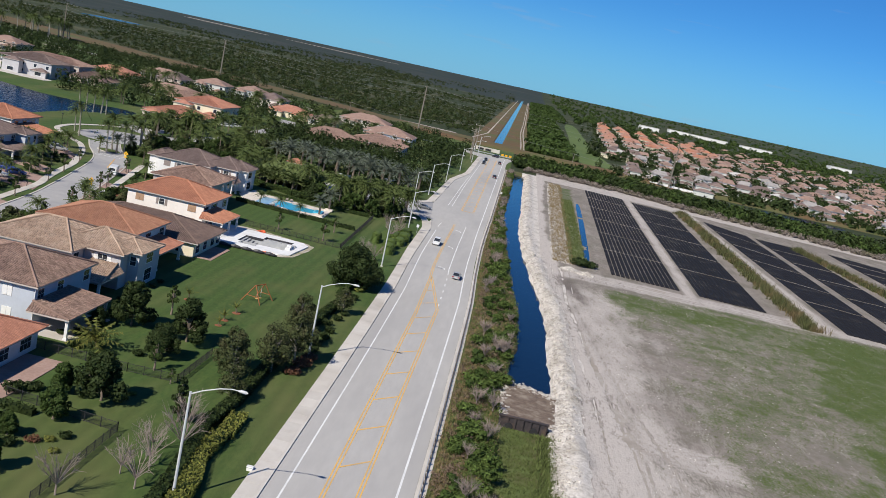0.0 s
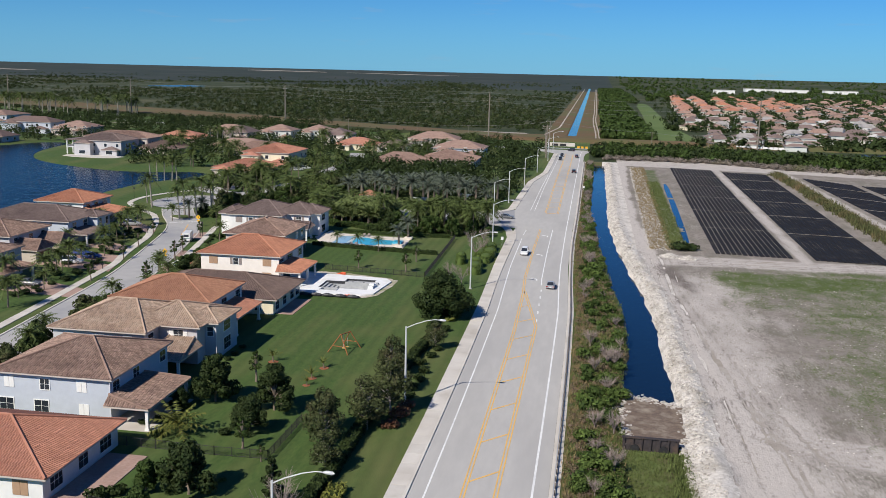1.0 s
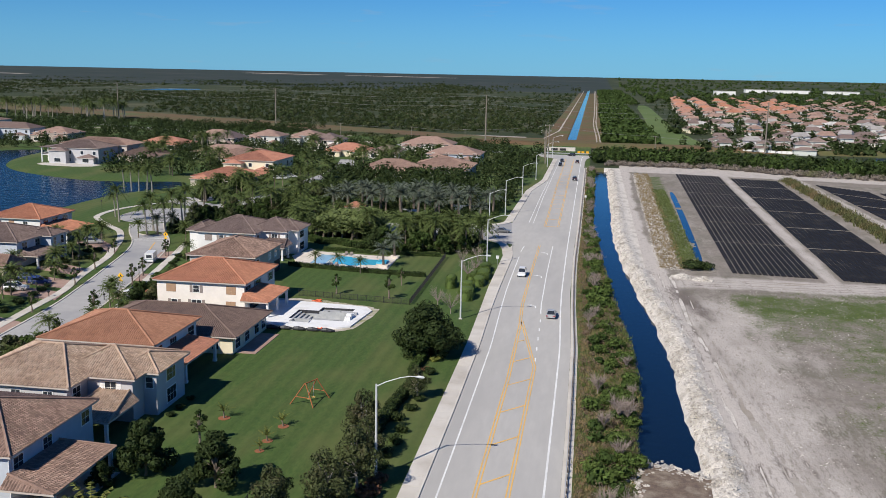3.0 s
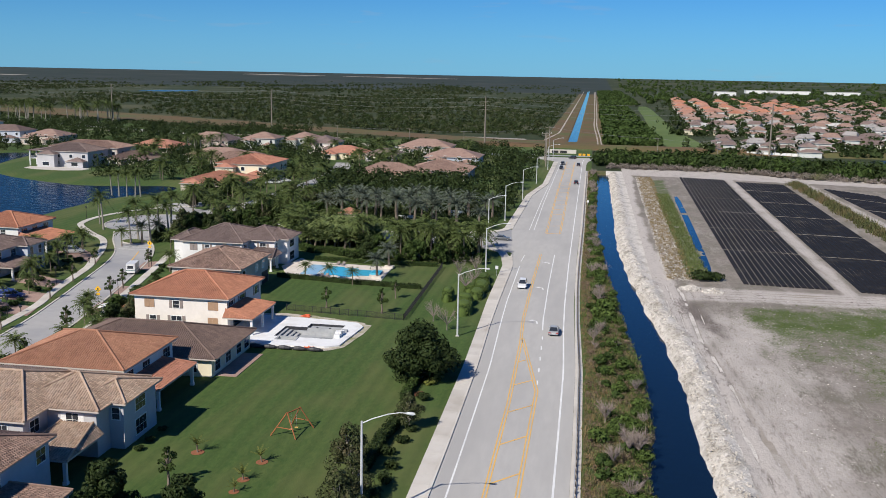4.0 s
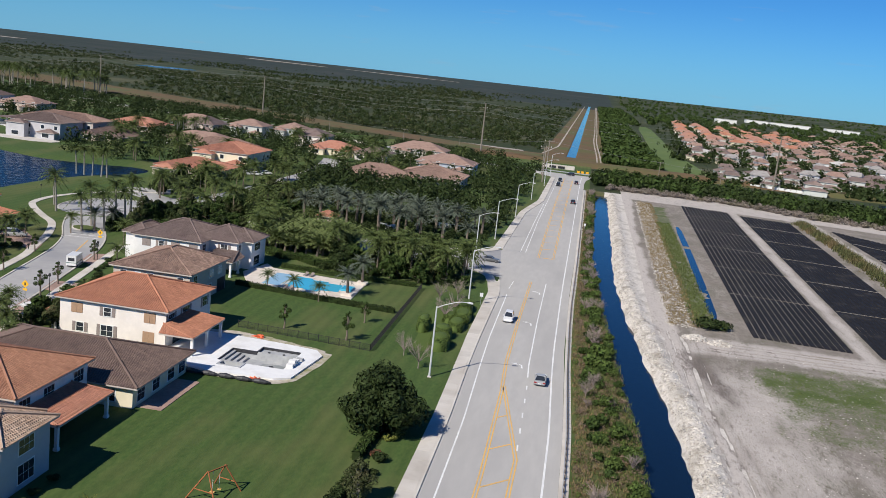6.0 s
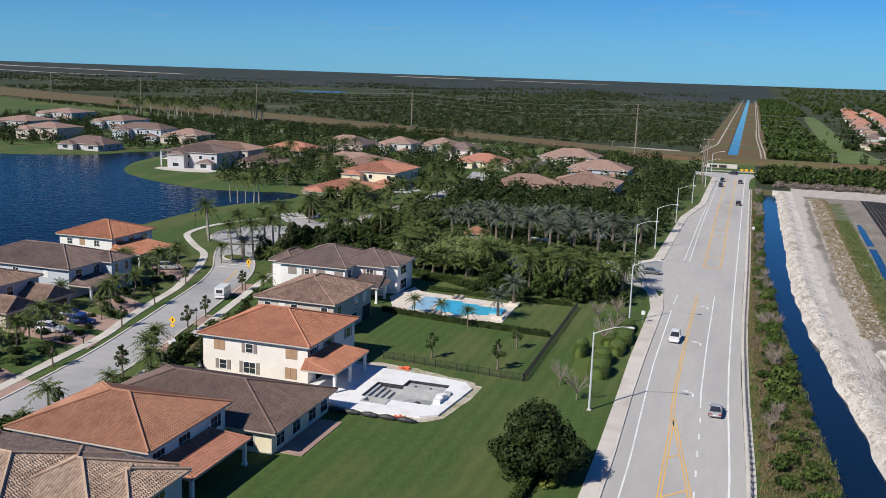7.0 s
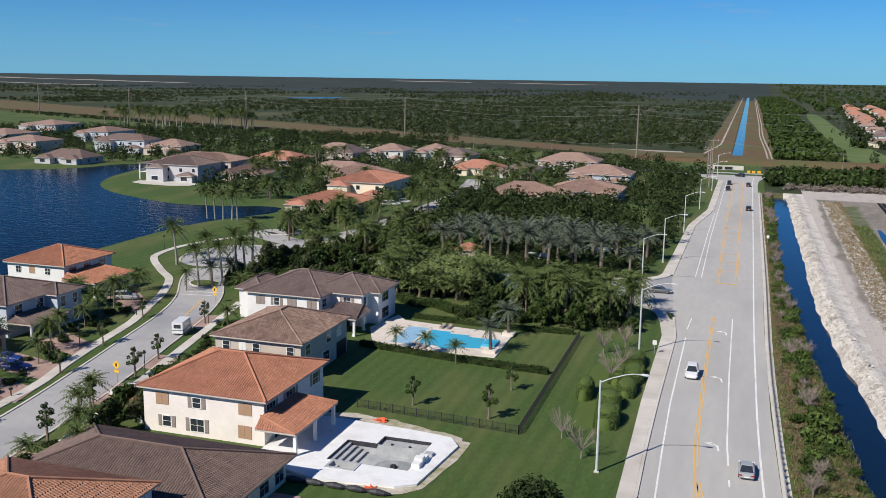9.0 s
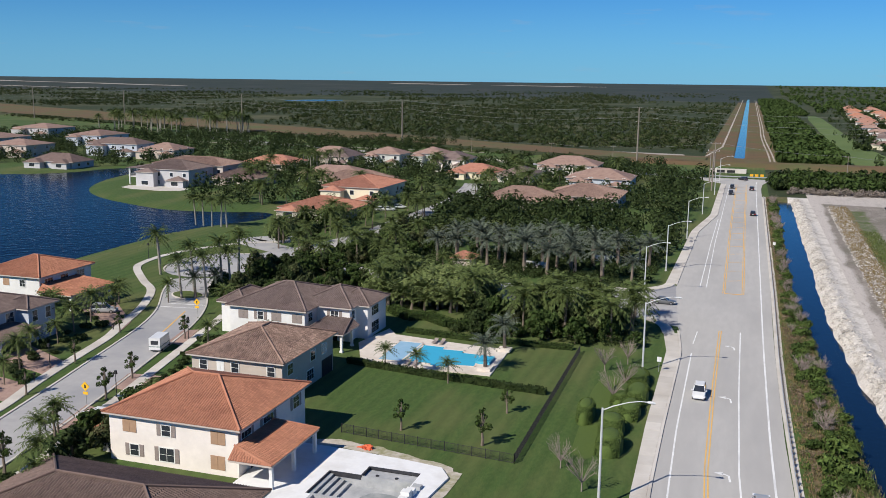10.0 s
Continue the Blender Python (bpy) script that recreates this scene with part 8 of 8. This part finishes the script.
# ---- suburb on the right, golf course, woods and wild land ----
def small_house(wm, tm, label, w=15, d=13, ze=3.2, zr=5.8, upper=False):
    t = thing("suburban_house", (0, 0, 0), label, "house", "suburban houses")
    walls(t, -w / 2, w / 2, -d / 2, d / 2, ze, wm)
    roof(t, -w / 2 - .6, w / 2 + .6, -d / 2 - .6, d / 2 + .6, ze + .1, zr, tm, 'x', d * .42, d * .42, False)
    if upper:
        walls(t, -w * .3, w * .32, -d * .3, d * .45, ze + 2.8, wm, ze - .3, "upper_wall")
        roof(t, -w * .3 - .6, w * .32 + .6, -d * .3 - .6, d * .45 + .6, ze + 2.9, zr + 2.8, tm, 'x', 1.2, 1.2, False, "upper_roof")
    for u in (-w * .25, w * .25):
        panel(t, 's', u, .9, 1.8, 1.5, -d / 2, GLASS, "window")
    if upper:
        panel(t, 's', 0, ze + .6, 1.6, 1.3, -d * .3, GLASS, "upper_window")
    return t


TILE_WHITE = tilemat("pale_shingle", (0.55, 0.53, 0.50), (0.48, 0.46, 0.44), (0.4, 0.38, 0.36))
TILE_GREY = tilemat("grey_shingle", (0.30, 0.28, 0.27), (0.36, 0.34, 0.32), (0.25, 0.23, 0.22))
kinds = [small_house(STUCCO_CREAM, TILE_DARKTAN, "cream suburban house with brown roof"), small_house(STUCCO_WHITE, TILE_GREY, "white suburban house with grey roof", 14, 12, 3.0, 5.6, True),
         small_house(STUCCO_PINK, TILE_GREYBROWN, "pink-beige suburban house with grey-brown roof", 17, 13), small_house(STUCCO_SAGE, TILE_GREYBROWN, "pale green suburban house with grey-brown roof", 14, 12, 3.0, 5.4, True),
         small_house(STUCCO_WHITE, TILE_DUSTY, "white suburban house with dusty tile roof", 15, 13, 3.2, 6.2, True), small_house(STUCCO_WHITE, TILE_WHITE, "white suburban house with pale roof", 16, 12)]
red = [small_house(STUCCO_PINK, TILE_SALMON, "pink house with salmon tile roof in the far estate", 17, 14, 4.5, 7.8), small_house(STUCCO_CREAM, TILE_ORANGE, "cream house with orange tile roof in the far estate", 16, 14, 4.5, 7.8)]
rs = np.random.default_rng(71)
put = {i: [] for i in range(8)}
trees = []
y, row = 645.0, 0
spare = []
while y < 1900:
    step = 26 + (y - 645) * .025
    x = (84 if y < 900 else 92 + (y - 900) * .06) + rs.uniform(0, 8) + (60 if 720 < y < 800 else 0)
    while x < 60 + y * .62:
        if rs.random() < .88 and not (140 < x < 200 and y < 650):
            far_estate = y > 1150 and x < 60 + y * .16
            k_ = int(rs.integers(6, 8)) if far_estate else int(rs.integers(0, 6))
            (put[k_] if (sum(len(put[q]) for q in (6, 7)) < 60 if far_estate else sum(len(put[q]) for q in range(6)) < 190) else spare).append(at(x, y + rs.normal() * 8, rs.choice([0, 0, 90, 180, -90]) + rs.normal() * 12, rs.uniform(.9, 1.2)))
        for j in range(15):
            trees.append((x + rs.normal() * 12, y - 14 + 14 * rs.random(), 0, 1.3 + 2.6 * rs.random() ** 1.6, 3.0 + 4.2 * rs.random()))
        x += 18 + rs.random() * 7 + (y - 645) * .012
    y += step
    row += 1
for i, proto in enumerate(kinds + red):
    place(proto, put[i])
for title, kk, wmat, tmat in (("far_houses", 0, STUCCO_WHITE, TILE_DUSTY), ("far_red_houses", 1, STUCCO_PINK, TILE_SALMON)):
    k = Kit()
    for m in spare:
        px, py = m.translation.x, m.translation.y
        if (px * 7.3 + py * 3.1) % 1 < .35:
            continue
        if (py > 1150 and px < 60 + py * .16) != bool(kk):
            continue
        k.box(px - 8, px + 8, py - 7, py + 7, 0, 4, 0)
        k.add([(px - 8.6, py - 7.6, 4), (px + 8.6, py - 7.6, 4), (px + 8.6, py + 7.6, 4), (px - 8.6, py + 7.6, 4), (px - 2, py, 7), (px + 2, py, 7)],
              [(0, 1, 5, 4), (1, 2, 5), (2, 3, 4, 5), (3, 0, 4)], 1)
    if k.v:
        tagged(k.make(title, [wmat, tmat]), "distant low houses with tile roofs", "houses", kind="stuff")
scatter("garden trees between the suburban houses", "suburb_trees", LEAF_DARK, trees, 72, "trees", 16, .95)
g = Kit().sheet(rounded([(50, 640), (82, 640), (77, 741), (74, 911), (78, 1138), (84, 1500), (66, 1500), (56, 1000), (48, 776)], 1), .08)
FAIRWAY = mat("fairway_turf", (0.10, 0.15, 0.045), (0.125, 0.17, 0.055), .05, (0.085, 0.13, 0.038), .01, .5, 1.0)
tagged(g.make("ground_golf", FAIRWAY), "smooth green golf fairway", "golf course", kind="structure")
w = Kit().sheet(rounded([(158, 596), (215, 594), (225, 617), (166, 622)], 1), .1)
tagged(w.make("water_pond", LAKE), "small blue pond by the suburb", "pond", kind="structure")
w = Kit().sheet(rounded([(-860, 1700), (-770, 1710), (-765, 1840), (-850, 1850)], 1), .1)
tagged(w.make("water_marsh", LAKE), "distant blue pool in the wild land", "pond", kind="structure")
wf = thing("boundary_fence", (98, 634, 0), "long white vinyl fence behind the houses", "fence")
for i in range(11):
    x = 96 + i * 3.2
    Kit().box(x, x + 3.1, 633.9 - i * .6, 634.0 - i * .6, .05, 1.9).make("panel", TRIM, wf)
for i, (x, y, wd) in enumerate(((470, 2900, 60), (560, 2880, 110), (700, 2860, 90), (330, 2500, 50), (900, 2700, 60), (1150, 2500, 60))):
    b = thing("warehouse", (x, y, 0), "long low white building on the horizon", "building", "far buildings")
    Kit().box(x - wd / 2, x + wd / 2, y, y + 40, 0, 9).make("wall", STUCCO_WHITE, b)
    Kit().box(x - wd / 2 - .5, x + wd / 2 + .5, y - .5, y + 40.5, 9, 9.8).make("roof", TILE_WHITE, b)

# wooded strip behind the beds
th_front = lambda x: float(np.interp(x, [4, 14, 70, 95, 140, 190, 420], [512, 520, 518, 500, 488, 470, 440]))
th = [(x, th_front(x) + 4 + 46 * rs.random() ** .8 + rs.normal() * 2, 0, 1.4 + 2.2 * rs.random() ** 1.3, 3.2 + 4.4 * rs.random()) for x in rs.uniform(4, 420, 1900)]
half = len(th) // 2
scatter("dense green thicket behind the beds", "thicket", LEAF_DARK, th[:half], 73, "thicket", 60, .62)
scatter("olive and green thicket behind the beds", "thicket_olive", LEAF, th[half:], 74, "thicket", 60, .62)
gt = [(x, th_front(x) - 5 + 10 * rs.random(), 0, .9 + 1.0 * rs.random(), 1.4 + 2.0 * rs.random()) for x in rs.uniform(10, 300, 620)]
DEADBRUSH = mat("grey_brush", (0.15, 0.125, 0.105), (0.22, 0.185, 0.16), 1.0, (0.12, 0.12, 0.06), .1, .4, rough=.95, island=.3)
scatter("grey leafless brush along the edge of the thicket", "dead_brush", DEADBRUSH, gt, 75, "brush", 60, .5)
# wild land to the left of the far canal: patches of bushes with open ground between
N_WILD = 34000
yy = 690 + 3300 * rs.random(N_WILD) ** 1.9
xx = -34 - rs.random(N_WILD) * (yy * .82 + 260)
keep = np.array([noise.noise((float(a) * .004, float(b) * .0025, 3.0)) + .25 * noise.noise((float(a) * .02, float(b) * .012, 1.0)) for a, b in zip(xx, yy)])
near = (xx > -430 - (yy - 690) * .2)
yl = yy - .43 * np.clip(-65 - xx, 0, 3000) - 640
band = (yl > -15) & (yl < (66 + .11 * np.clip(-65 - xx, 0, 3000)) * 1.05)
ok = ~band & (yl > 0) & (keep + np.where(near & (yy < 1700), .5, .12) > rs.random(N_WILD) * .35) & ~((yy < 760) & (rs.random(N_WILD) < .75)) & ~((xx > -115) & (xx < -36) & (yy < 735))
rad = .8 + 1.5 * rs.random(N_WILD) ** 2 + yy * .0007
spots = [(a, b, -.2, r, r * (1.0 + .9 * q)) for a, b, r, q in zip(xx[ok].tolist(), yy[ok].tolist(), rad[ok].tolist(), rs.random(ok.sum()).tolist())]
for i in range(900):
    x = -70 - 700 * rs.random()
    spots.append((x, 632 + .43 * max(0, -65 - x) + rs.normal() * 6, -.2, .8 + 1.6 * rs.random(), 1.2 + 2.4 * rs.random()))
rs.shuffle(spots)
spots = [tuple(float(v) for v in q) for q in spots]
third = len(spots) // 3
scatter("wild green bushes spreading to the horizon", "scrub", LEAF_DARK, spots[:third], 76, "scrub", 20, .75)
scatter("dark wild bushes and low trees", "scrub_dark", LEAF_DARK, spots[third:2 * third], 77, "scrub", 20, .75)
scatter("olive wild bushes on open ground", "scrub_olive", LEAF_OLIVE, spots[2 * third:], 78, "scrub", 20, .75)
# dense wood on the right bank of the far canal, and tree belts beyond the suburb
wood = []
for i in range(2300):
    y = 672 + 1900 * rs.random() ** 1.6
    wood.append((rs.uniform(12, 46 + (y > 1500) * 25), y, 0, 1.8 + 2.4 * rs.random(), 4 + 4 * rs.random()))
for i in range(2600):
    y = 1500 + 3000 * rs.random() ** 1.2
    wood.append((rs.uniform(90, y * .72), y, land_height(np.array([200.0]), np.array([y]))[0], 3 + 4 * rs.random(), 4 + 4.5 * rs.random()))
scatter("belts of trees round the suburb and along the far canal", "tree_belt", LEAF, wood, 79, "trees", 24, .95)
